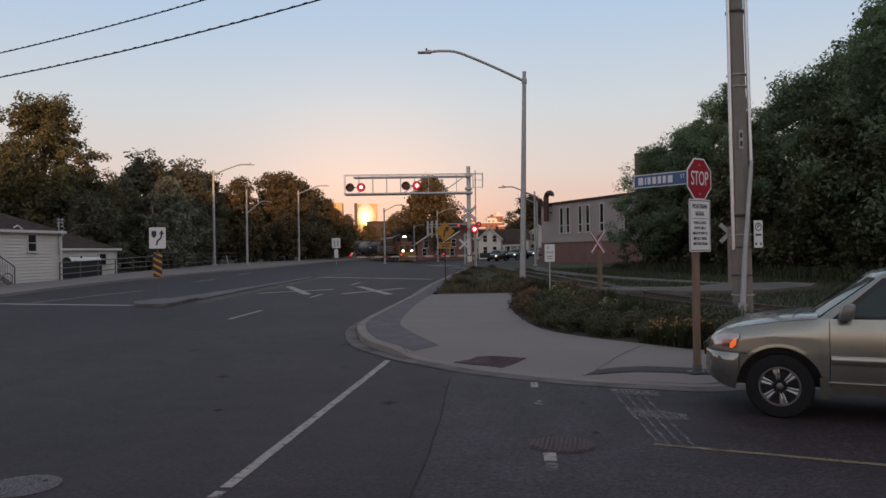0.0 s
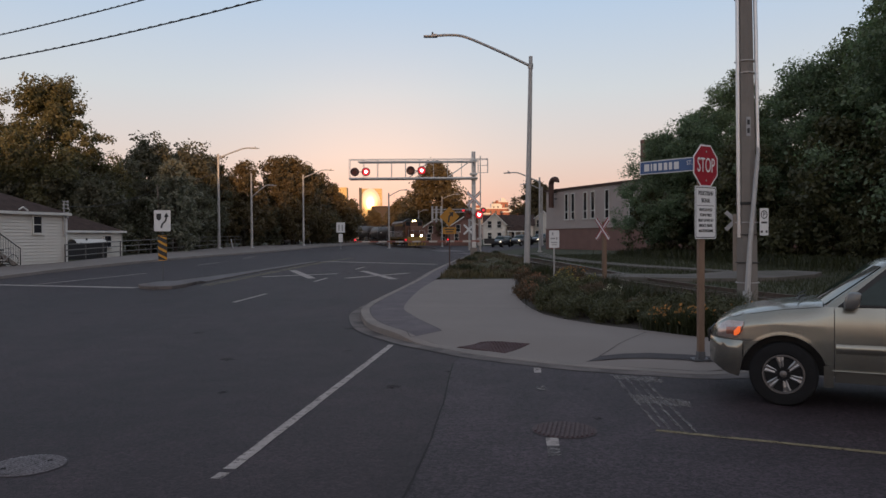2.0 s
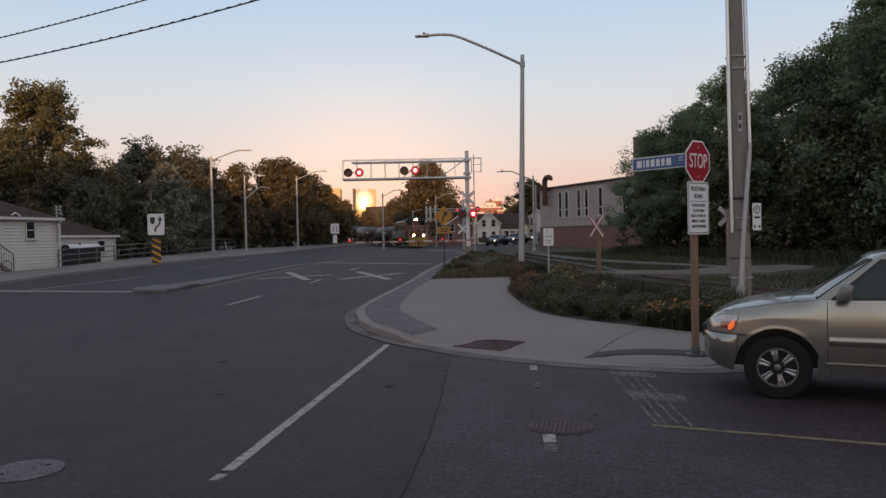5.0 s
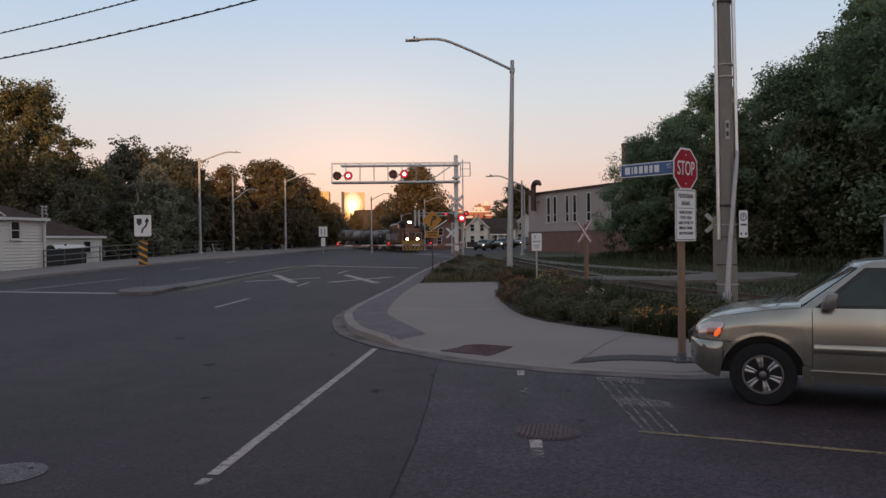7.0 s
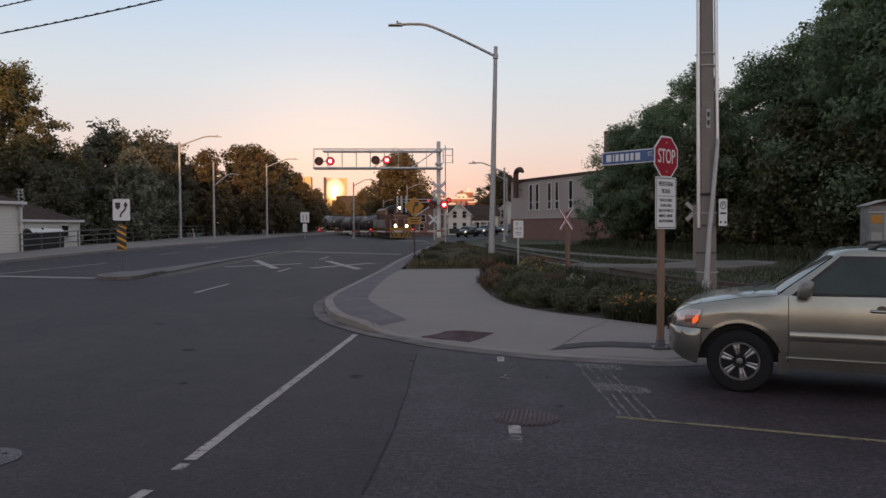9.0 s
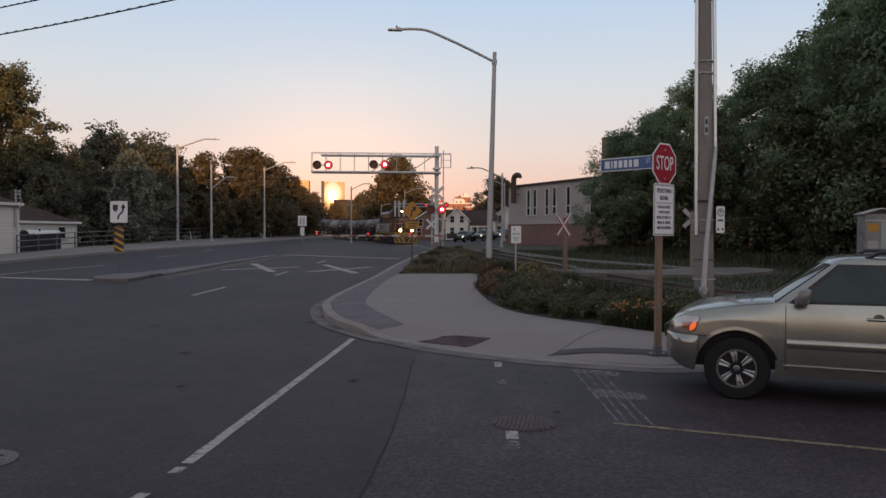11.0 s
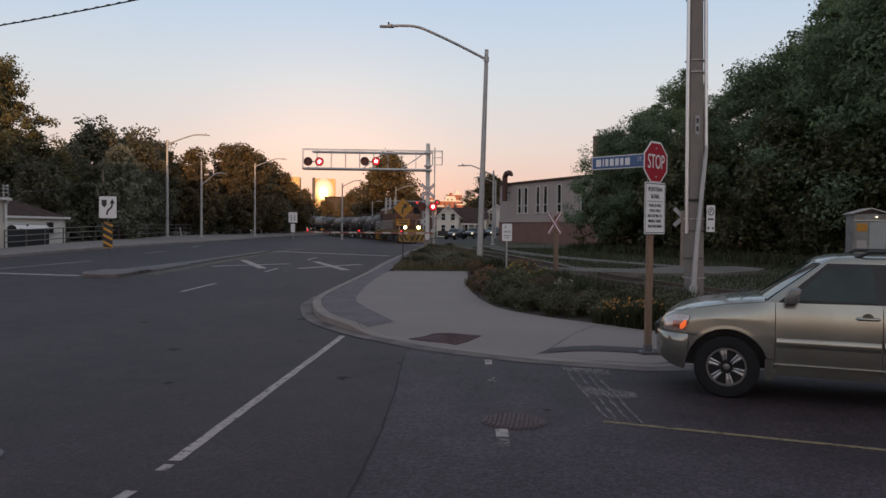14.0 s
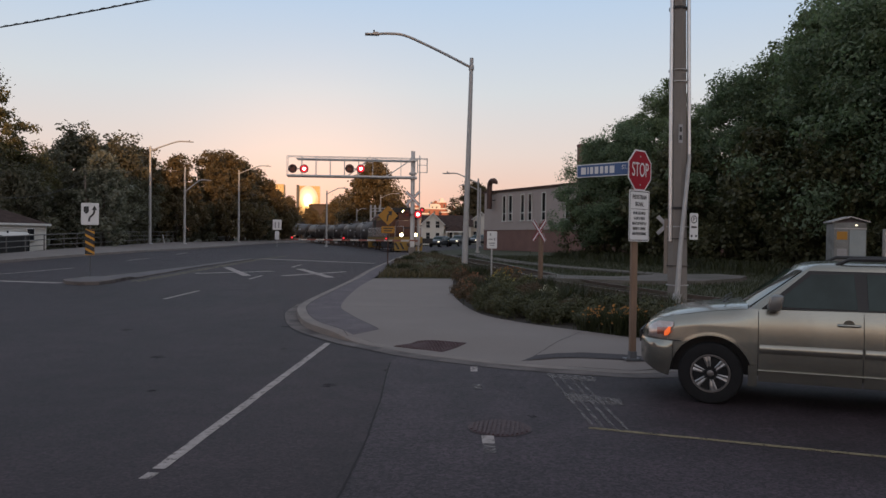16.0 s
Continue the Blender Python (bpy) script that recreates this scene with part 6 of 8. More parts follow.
        part("post", bm, M["black_steel"], t)
    bm = bmesh.new()
    n, k = 16, 6
    g = [[bm.verts.new((-3.2 + 3.2 * i / n, -0.14 + 0.9 * j / k, 1.36 + 0.16 * math.sin(math.pi * j / k) + 0.05 * noise.noise((i * 0.7, j * 0.6, 4)) - (0.12 if j in (0, k) else 0))) for j in range(k + 1)] for i in range(n + 1)]
    for i in range(n):
        for j in range(k):
            bm.faces.new((g[i][j], g[i + 1][j], g[i + 1][j + 1], g[i][j + 1]))
    part("tarpaulin", bm, M["trim_white"], t, "pale crumpled tarpaulin", smooth=True)


def build_works():
    """The long rendered works building beyond the tracks, with slit windows over a brick base."""
    a, b = Vector((12.2, 92.0)), Vector((19.05, 75.0))
    d = (b - a)
    L = d.length
    ang = math.degrees(math.atan2(d.y, d.x))
    t = thing("works_building", pose(a.x, a.y, 0, 0, 0, ang), "long beige rendered industrial building with brick base and slit windows", "building")
    # local x runs along the front from the far end; the front faces -y
    top, base = 7.62, 3.05
    bm = bmesh.new()
    wall_box(bm, 0, 0, L + 14, 22, base, top)
    part("upper_wall", bm, M["render_wall"], t, "beige rendered upper wall")
    bm = bmesh.new()
    wall_box(bm, -0.02, -0.06, L + 14, 22.1, -0.2, base)
    part("brick_base", bm, M["brown_brick"], t, "dull red-brown brick base")
    bm = bmesh.new()
    box(bm, (L + 14) / 2, 11, top + 0.05, L + 14.5, 22.5, 0.20)
    part("coping", bm, M["rust"], t, "dark roof edge")
    bm = bmesh.new()
    box(bm, (L + 14) / 2, -0.08, base + 0.03, L + 14, 0.12, 0.14)
    part("string_course", bm, M["render_wall"], t)
    for px in (0.262, 0.340, 0.482, 0.566, 0.714, 0.95):
        x = px * L
        bm = bmesh.new()
        for sx in (-0.36, 0.36):
            box(bm, x + sx, -0.03, 5.55, 0.06, 0.14, 2.95)
        box(bm, x, -0.03, 7.05, 0.62, 0.14, 0.10)
        box(bm, x, -0.05, 4.05, 0.9, 0.2, 0.10)
        box(bm, x, -0.02, 4.95, 0.62, 0.1, 0.10)
        w = part("window", bm, M["trim_white"], t, "tall slit window")
        bm = bmesh.new()
        box(bm, x, -0.005, 5.55, 0.62, 0.04, 2.9)
        part("pane", bm, M["window_dark"], w)
    # bent exhaust duct at the far corner
    bm = bmesh.new()
    p = [(2.5, -0.75, 5.55), (2.5, -0.75, 8.1), (2.58, -0.75, 8.55), (2.95, -0.75, 8.85), (3.6, -0.75, 8.85), (4.2, -0.75, 8.55)]
    tube(bm, [tuple(q) for q in spline(p, 4)], [0.32] * 17 + [0.30, 0.26, 0.20, 0.14], 14)
    part("duct", bm, M["rust"], t, "rusty bent exhaust duct", smooth=True)
    bm = bmesh.new()
    for z in (6.6, 7.4):
        box(bm, 2.5, -0.35, z, 0.12, 0.7, 0.08)
    part("duct_bracket", bm, M["black_steel"], t)
    # chimney above the trees
    t = thing("chimney", pose(26.2, 98, 0), "square brown brick chimney above the trees", "chimney")
    bm = bmesh.new()
    box(bm, 0, 0, 7.15, 1.5, 1.0, 14.7)
    part("shaft", bm, M["brown_brick"], t)
    bm = bmesh.new()
    box(bm, 0, 0, 14.55, 1.6, 1.1, 0.25, bevel=0.03)
    part("cap", bm, M["brown_brick"], t)


def far_house(x, y, turn, w, dpt, eave, ridge, label, mt, porch=False):
    t = thing("house", pose(x, y, rise(y, x), 0, 0, turn), label, "house", "houses at the far street")
    bm = bmesh.new()
    wall_box(bm, -w / 2, 0, w / 2, dpt, -0.1, eave)
    v = [bm.verts.new(p) for p in ((-w / 2, 0, eave), (w / 2, 0, eave), (0, 0, ridge), (-w / 2, dpt, eave), (w / 2, dpt, eave), (0, dpt, ridge))]
    bm.faces.new(v[:3])
    bm.faces.new(v[3:][::-1])
    part("wall", bm, M[mt], t)
    hip_roof(t, -w / 2, w / 2, 0, dpt, eave - 0.1, ridge + 0.12, 0.35, gable=True)
    for s in (-1, 1):
        bm = bmesh.new()
        d = Vector((s * (w / 2 + 0.4), 0, eave - ridge - 0.3))
        box(bm, 0, 0, 0, d.length, 0.08, 0.22, m=Matrix.Translation((s * (w / 4 + 0.1), -0.36, (eave + ridge) / 2)) @ pose(0, 0, 0, 0, s * math.degrees(math.atan2(ridge - eave, w / 2)), 0))
        part("barge_board", bm, M["trim_white"], t)
    for xx, zz in ((-w * 0.2, eave - 0.2), (w * 0.2, eave - 0.2), (-w * 0.25, 1.6), (w * 0.22, 1.6)):
        window(t, xx, -0.02, zz, 0.8, 1.35)
    if porch:
        bm = bmesh.new()
        box(bm, w * 0.1, -1.1, 2.75, w * 0.75, 2.2, 0.25)
        part("porch_roof", bm, M["shingle"], t)
        for k in range(4):
            bm = bmesh.new()
            rod(bm, (w * (-0.22 + 0.21 * k), -2.0, 0), (w * (-0.22 + 0.21 * k), -2.0, 2.65), 0.13, seg=8)
            part("porch_column", bm, M["trim_white"], t)
    return t


def cross_house(x, y, turn):
    """A timber house: ridge along the street, a pale cross gable at one end and a columned porch at the other."""
    t = thing("house", pose(x, y, rise(y, x), 0, 0, turn), "cream timber house with cross gable and columned porch", "house", "houses at the far street")
    bm = bmesh.new()
    wall_box(bm, -4.2, 1.2, 5.0, 9.0, -0.1, 3.6)
    wall_box(bm, -4.4, 0, -0.2, 6, -0.1, 3.8)
    part("wall", bm, M["siding"], t)
    bm = bmesh.new()
    plate(bm, [(-4.4, 3.8), (-0.2, 3.8), (-2.3, 5.75)], 0.2, pose(0, 0.1, 0))
    part("gable", bm, M["siding"], t, "pale gable end")
    bm = bmesh.new()
    B = [bm.verts.new(p) for p in ((-4.6, 0.8, 3.5), (5.4, 0.8, 3.5), (5.4, 9.4, 3.5), (-4.6, 9.4, 3.5))]
    R = [bm.verts.new(p) for p in ((-4.6, 5.1, 5.7), (5.4, 5.1, 5.7))]
    for f in ((B[0], B[1], R[1], R[0]), (B[2], B[3], R[0], R[1]), (B[1], B[2], R[1]), (B[3], B[0], R[0])):
        bm.faces.new(f)
    part("roof", bm, M["shingle"], t, "dark shingled roof")
    bm = bmesh.new()
    C = [bm.verts.new(p) for p in ((-4.75, -0.35, 3.6), (-2.3, -0.35, 5.95), (0.15, -0.35, 3.6), (-4.75, 5.1, 3.6), (-2.3, 5.1, 5.95), (0.15, 5.1, 3.6))]
    for f in ((C[0], C[1], C[4], C[3]), (C[1], C[2], C[5], C[4])):
        bm.faces.new(f)
    bmesh.ops.solidify(bm, geom=bm.faces[:], thickness=0.14)
    part("roof", bm, M["shingle"], t, "dark roof of the cross gable")
    for s in (-1, 1):
        bm = bmesh.new()
        box(bm, 0, 0, 0, 3.3, 0.08, 0.2, m=Matrix.Translation((-2.3 + s * 1.2, -0.38, 4.72)) @ pose(0, 0, 0, 0, s * 43.8, 0))
        part("barge_board", bm, M["trim_white"], t)
    for xx, zz, yy in ((-3.2, 3.75, -0.02), (-1.4, 3.75, -0.02), (-3.2, 1.6, -0.02), (-1.4, 1.6, -0.02), (1.3, 1.7, 1.18), (3.6, 1.7, 1.18)):
        window(t, xx, yy, zz, 0.7, 1.2)
    bm = bmesh.new()
    v = [bm.verts.new(p) for p in ((0.1, -1.0, 2.5), (4.2, -1.0, 2.5), (4.2, 1.2, 3.25), (0.1, 1.2, 3.25), (2.15, 0.1, 3.75))]
    for f in ((v[0], v[1], v[4]), (v[1], v[2], v[4]), (v[2], v[3], v[4]), (v[3], v[0], v[4])):
        bm.faces.new(f)
    part("porch_roof", bm, M["shingle"], t)
    bm = bmesh.new()
    box(bm, 2.15, -0.9, 2.42, 4.1, 0.2, 0.22)
    part("porch_beam", bm, M["trim_white"], t)
    for k in range(4):
        bm = bmesh.new()
        rod(bm, (0.3 + 1.23 * k, -0.9, 0), (0.3 + 1.23 * k, -0.9, 2.35), 0.13, seg=8)
        part("porch_column", bm, M["trim_white"], t)


def build_far():
    cross_house(11.2, 141, -4)
    far_house(18.6, 143, -40, 6.5, 9, 3.9, 5.9, "white gabled house beside the far street", "siding")
    far_house(3.4, 148, 10, 6.5, 10, 3.6, 5.7, "dull brick house with red-brown roof at the far street", "brown_brick")
    far_house(-2.2, 150, 0, 6.0, 9, 3.4, 5.4, "small red-brown house at the far street", "brown_brick")
    # brick apartment blocks catching the last sun
    for x, y, w, dpt, hgt, nx, nz, mt in ((20.5, 352, 17, 14, 15.0, 7, 4, "brick"), (26, 362, 7, 10, 18.6, 3, 5, "brick"), (32.5, 350, 7, 12, 15.6, 3, 4, "brick"), (14, 372, 8, 10, 15.5, 3, 4, "siding"), (28.6, 342, 6, 9, 13.0, 3, 3, "brick"), (17.0, 346, 5.5, 9, 12.4, 2, 3, "render_wall"), (23.2, 356, 4.0, 8, 17.2, 2, 5, "siding"), (37.5, 356, 5, 9, 16.8, 2, 4, "brick"), (9.0, 366, 6, 9, 14.2, 3, 4, "brick")):
        t = thing("apartment_block", pose(x, y, rise(y)), "red brick apartment block lit by low sun in the distance" if mt == "brick" else "pale apartment block lit by low sun in the distance", "building", "distant blocks")
        bm = bmesh.new()
        box(bm, 0, dpt / 2, hgt / 2, w, dpt, hgt)
        part("wall", bm, M[mt], t)
        bm = bmesh.new()
        box(bm, 0, dpt / 2, hgt + 0.2, w + 0.5, dpt + 0.5, 0.5)
        part("parapet", bm, M["trim_white"], t)
        bm = bmesh.new()
        box(bm, w * 0.18, dpt / 2, hgt + 1.2, w * 0.3, dpt * 0.4, 1.8)
        part("roof_house", bm, M["trim_white" if mt == "brick" else "brick"], t, "small plant room on the roof")
        for i in range(nx):
            for k in range(nz):
                bm = bmesh.new()
                box(bm, -w / 2 + w * (i + 0.5) / nx, -0.03, hgt * (k + 0.55) / nz, w / nx * 0.34, 0.12, hgt / nz * 0.40)
                part("window", bm, M["far_pane"], t)
    # glass tower that throws the sun back, its pale neighbour, and a low long block
    c = Vector((-61.5, 600, 34))
    view = (Vector((0, 0, 2)) - c).normalized()
    n = (view + SUN_FROM).normalized()
    turn = math.degrees(math.atan2(n.x, -n.y))
    t = thing("glass_tower", pose(c.x, c.y, rise(600) - 0.4, 0, 0, turn), "distant glass tower mirroring the low sun", "building", "distant towers")
    bm = bmesh.new()
    box(bm, 0.2, 9.8, 21, 17.5, 15.5, 42)
    part("core", bm, M["sunny_wall"], t)
    # oval, bulged and gold-tinted bay: shapes the mirrored sun's glare, fading at its rim
    bm = bmesh.new()
    nr, na = 14, 40
    g = [[bm.verts.new((-0.4 + 8.3 * r * math.cos(a), -0.75 + 1.28 * r * r * math.cos(a) ** 2 + 1.75 * r * r * math.sin(a) ** 2, 30.0 + 12.0 * r * math.sin(a))) for a in (2 * math.pi * k / na for k in range(na))] for r in ((q + 0.02) / (nr + 0.02) for q in range(nr + 1))]
    for a, b in zip(g, g[1:]):
        for k in range(na):
            bm.faces.new((a[k], a[(k + 1) % na], b[(k + 1) % na], b[k]))
    part("curtain_wall", bm, M["sun_glass"], t, "bulging glass bay mirroring the sun", smooth=True)
    for k in range(1, 7):
        bm = bmesh.new()
        v = 14 + 4 * k
        box(bm, 0.4, 1.95, v, 16.6, 0.2, 0.5)
        part("window_band", bm, M["warm_pane"], t)
    bm = bmesh.new()
    box(bm, -8.2, 0.5, 21, 2.2, 1.6, 43)
    part("pier", bm, M["far_pane"], t)
    t = thing("apartment_tower", pose(-90, 620, rise(600), 0, 0, 3), "pale distant apartment tower catching the sun", "building", "distant towers")
    bm = bmesh.new()
    box(bm, 0, 8, 21.5, 13, 15, 45)
    part("wall", bm, M["sunny_wall"], t)
    for i in range(4):
        for k in range(10):
            bm = bmesh.new()
            box(bm, -3.9 + 2.6 * i, 0.45, 6 + 3.9 * k, 0.9, 0.2, 1.4)
            part("window", bm, M["warm_pane"], t)
    t = thing("low_block", pose(-38, 520, rise(600)), "long flat-roofed block in the distance, shade put into its dark colour", "building", "distant towers")
    bm = bmesh.new()
    box(bm, 0, 8, 11.6, 30, 15, 23.2)
    part("wall", bm, M["dark_block"], t)
    bm = bmesh.new()
    box(bm, 0, 8, 23.5, 31, 16, 0.8)
    part("roof_slab", bm, M["shingle"], t)
    # unseen blocks added far behind the viewer to keep the low sun off the junction
    for x, w, hgt in ((-175, 90, 23), (-95, 72, 26.0), (-31, 57, 26.0), (13, 32, 28), (62, 67, 38), (130, 70, 38), (205, 82, 34)):
        t = thing("street_block", pose(x, -300, 0), "unseen block added behind the viewer to hold off the sun", "building", "blocks behind the viewer")
        bm = bmesh.new()
        box(bm, 0, -8, hgt / 2 - 0.5, w, 16, hgt + 1)
        part("wall", bm, M["brown_brick"], t)
        bm = bmesh.new()
        box(bm, 0, -8, hgt + 0.2, w + 0.6, 16.6, 0.4)
        part("parapet", bm, M["render_wall"], t)


# yellow of the low sun put into the tower wall and pane colours
M["sunny_wall"] = mat("sunlight_tinted_wall", (0.62, 0.43, 0.20), 0.8, var=0.1, scale=0.1, bump=0)
M["warm_pane"] = mat("sunlight_tinted_pane", (0.30, 0.20, 0.09), 0.4, 0.3, bump=0)
# shade on the far block put into its dark wall colour
M["dark_block"] = mat("shade_dark_wall", (0.055, 0.040, 0.032), 0.9, var=0.2, scale=0.2, bump=0)
M["far_pane"] = mat("matt_dark_pane", (0.05, 0.05, 0.055), 0.6, bump=0)
M["sun_glass"] = mat("sun_mirroring_glass", (0.95, 0.78, 0.50), 0.305, 1.0, var=0.06, scale=0.3, fine=2, bump=0)
build_white_house()
build_works()
build_far()


# ---- road vehicles ----
M["car_gold"] = mat("champagne_car_paint", (0.31, 0.304, 0.266), 0.22, 0.82, var=0.03, scale=2, fine=20, bump=0.0, coat=0.35, dirt=(0.19, 0.17, 0.14), dirt_scale=1.5, dirt_amount=0.3)
# darker copy of the champagne paint, for the shade behind the handles
M["car_dim"] = mat("champagne_paint_shaded", (0.12, 0.105, 0.085), 0.5, 0.5, bump=0)
M["car_black"] = mat("dark_car_paint", (0.02, 0.02, 0.024), 0.3, 0.3, var=0.05, bump=0.0, coat=0.6)
M["car_silver"] = mat("silver_car_paint", (0.35, 0.35, 0.36), 0.3, 0.6, var=0.05, bump=0.0, coat=0.6)
M["car_glass"] = mat("tinted_car_glass", (0.024, 0.038, 0.036), 0.05, 0.0, var=0.4, scale=1.5, fine=3, bump=0, spec=0.28)
M["alloy"] = mat("silver_alloy", (0.33, 0.325, 0.325), 0.42, 0.9, var=0.25, scale=10, fine=60, bump=0.03, dirt=(0.10, 0.085, 0.08), dirt_scale=9, dirt_amount=0.5)
M["rim_dull"] = mat("brake_dusted_rim", (0.16, 0.15, 0.148), 0.5, 0.8, var=0.3, scale=10, bump=0.02)
# mirror shell in grey: the sky's reflection put into its colour
M["mirror_grey"] = mat("sky_grey_mirror_shell", (0.125, 0.122, 0.118), 0.35, 0.3, var=0.1, scale=6, bump=0, coat=0.3)
# lens tinted pink, patch tinted red: the amber lamp's glow put into colour
M["lamp_lens"] = mat("glow_tinted_lens", (0.50, 0.40, 0.36), 0.12, 0.6, var=0.3, scale=14, bump=0, coat=1.0)
M["lamp_warm"] = mat("amber_glow_tint", (0.34, 0.13, 0.09), 0.2, 0.4, var=0.4, scale=18, bump=0, coat=1.0)
M["amber_glow"] = mat("lit_amber_lamp", (0.6, 0.15, 0.02), 0.3, bump=0, emit=(1.0, 0.13, 0.03), power=0.62)


def lerp_tab(x, tab):
    return float(np.interp(x, [a for a, _ in tab], [b for _, b in tab]))


SHOULDER = [(-2.36, 1.10), (-2.2, 1.185), (0.0, 1.165), (0.95, 1.165), (1.4, 1.115), (1.8, 1.045), (1.98, 0.99), (2.12, 0.91), (2.21, 0.78)]
PLAN_W = [(-2.36, 0.80), (-2.2, 0.88), (-1.8, 0.905), (1.5, 0.905), (1.78, 0.885), (1.94, 0.83), (2.06, 0.745), (2.15, 0.63), (2.21, 0.45)]


def side_low(x):
    for ax in (1.36, -1.36):
        if abs(x - ax) < 0.465:
            return 0.36 + math.sqrt(0.465 ** 2 - (x - ax) ** 2)
    return lerp_tab(x, [(-2.36, 0.42), (-2.0, 0.30), (-0.9, 0.31), (0.9, 0.31), (1.81, 0.29), (2.0, 0.33), (2.21, 0.45)])


def side_w(x, z):
    w = lerp_tab(x, PLAN_W)
    w -= lerp_tab(z, [(0.25, 0.07), (0.46, 0.022), (0.60, 0.006), (0.75, 0.0), (0.95, 0.010), (1.08, 0.028), (1.18, 0.055)])
    if x > 0.86:
        w -= 0.085 * smooth01((x - 0.86) / 0.35) * max(0.0, min(1.0, (z - lerp_tab(x, SHOULDER) + 0.15) / 0.15)) ** 2
    if x > 1.8:
        w += 0.045 * smooth01((x - 1.8) / 0.15) * smooth01((0.74 - z) / 0.04) * smooth01((z - 0.34) / 0.22)
    for ax in (1.36, -1.36):
        d = math.hypot(x - ax, z - 0.36)
        w += 0.002 * smooth01((0.505 - d) / 0.03)
    return w


def side_panel(bm, x0, x1, zl=None, zh=None, lift=0.0, step=0.045, rows=9, sides=(1, -1), bulge=0.0):
    for s in sides:
        n = max(2, int(abs(x1 - x0) / step))
        cols = []
        for i in range(n + 1):
            x = x0 + (x1 - x0) * i / n
            lo = side_low(x) if zl is None else (zl(x) if callable(zl) else zl)
            hi = lerp_tab(x, SHOULDER) if zh is None else (zh(x) if callable(zh) else zh)
            cols.append([bm.verts.new((x, s * (side_w(x, lo + (hi - lo) * j / rows) + lift + bulge * math.sin(math.pi * j / rows) ** 0.6), lo + (hi - lo) * j / rows)) for j in range(rows + 1)])
        for a, b in zip(cols, cols[1:]):
            for j in range(rows):
                bm.faces.new((a[j], b[j], b[j + 1], a[j + 1]))


def lathe(bm, prof, seg, c):
    rings = [[bm.verts.new((c[0] + r * math.cos(2 * math.pi * k / seg), c[1] + y, c[2] + r * math.sin(2 * math.pi * k / seg))) for k in range(seg)] for r, y in prof]
    for a, b in zip(rings, rings[1:]):
        for k in range(seg):
            bm.faces.new((a[k], a[(k + 1) % seg], b[(k + 1) % seg], b[k]))
    bm.faces.new(rings[-1])


def car(name, m, label, paint, lit=False, amber=False, fine=True):
    t = thing(name, m, label, "car", "cars in the street")
    step = 0.045 if fine else 0.15
    gh_f = lambda z: float(np.interp(z, (1.13, 1.65), (0.98, 0.30)))
    gh_r = lambda z: float(np.interp(z, (1.13, 1.65), (-2.34, -2.0)))
    gh_w = lambda z: float(np.interp(z, (1.13, 1.65), (0.855, 0.69)))
    for nm, x0, x1 in (("front_fender", 0.839, 1.80), ("front_door", -0.256, 0.831), ("rear_door", -1.16, -0.264), ("rear_quarter", -2.36, -1.168)):
        for s in (1, -1):
            bm = bmesh.new()
            side_panel(bm, x0, x1, step=step * (0.6 if fine and nm == "front_fender" else 1), rows=22 if fine and nm == "front_fender" else 9, sides=(s,))
            if nm == "front_fender":
                side_panel(bm, 1.80, 2.21, zl=0.742, step=step * 0.6, rows=22 if fine else 9, sides=(s,))
                bmesh.ops.remove_doubles(bm, verts=bm.verts[:], dist=0.002)
            part(nm, bm, M[paint], t, smooth=True)
    for s in (1, -1):
        bm = bmesh.new()
        side_panel(bm, 1.803, 2.21, zh=0.737, step=step, sides=(s,), lift=0.004, bulge=0.012)
        part("front_bumper", bm, M[paint], t, smooth=True)
    # bonnet, nose and tail closings
    bm = bmesh.new()
    n, k = (26, 20) if fine else (10, 6)
    rows = []
    for i in range(n + 1):
        x = 0.95 + (2.21 - 0.95) * i / n
        zs = lerp_tab(x, SHOULDER)
        w = side_w(x, zs)
        c = lerp_tab(x, [(0.7, 0.055), (1.6, 0.048), (2.05, 0.028), (2.21, 0.01)])
        rows.append([bm.verts.new((x, w * (2 * j / k - 1), zs + c * (1 - abs(2 * j / k - 1) ** 5))) for j in range(k + 1)])
    for a, b in zip(rows, rows[1:]):
        for j in range(k):
            bm.faces.new((a[j], b[j], b[j + 1], a[j + 1]))
    part("bonnet", bm, M[paint], t, smooth=True)
    for nm, x, s in (("nose", 2.21, 1), ("tail", -2.36, -1)):
        bm = bmesh.new()
        lo, hi = side_low(x), lerp_tab(x, SHOULDER)
        zs = [lo + (hi - lo) * j / 6 for j in range(7)]
        L = [bm.verts.new((x, side_w(x, z), z)) for z in zs]
        C = [bm.verts.new((x + s * 0.03, 0, z)) for z in zs]
        R = [bm.verts.new((x, -side_w(x, z), z)) for z in zs]
        for j in range(6):
            bm.faces.new((L[j], L[j + 1], C[j + 1], C[j]))
            bm.faces.new((C[j], C[j + 1], R[j + 1], R[j]))
        part(nm, bm, M[paint], t, smooth=True)
    bm = bmesh.new()
    box(bm, 2.23, 0, 0.72, 0.03, 0.75, 0.16, bevel=0.01)
    part("grille", bm, M["black_steel"], t)
    bm = bmesh.new()
    box(bm, -0.12, 0, 0.62, 4.2, 1.30, 0.55)
    box(bm, -0.7, 0, 1.05, 3.0, 1.55, 0.10)
    part("underbody", bm, M["black_steel"], t)
    for ax in (1.36, -1.36):
        bm = bmesh.new()
        for s in (1, -1):
            for q in range(12):
                a, b = math.pi * q / 12, math.pi * (q + 1) / 12
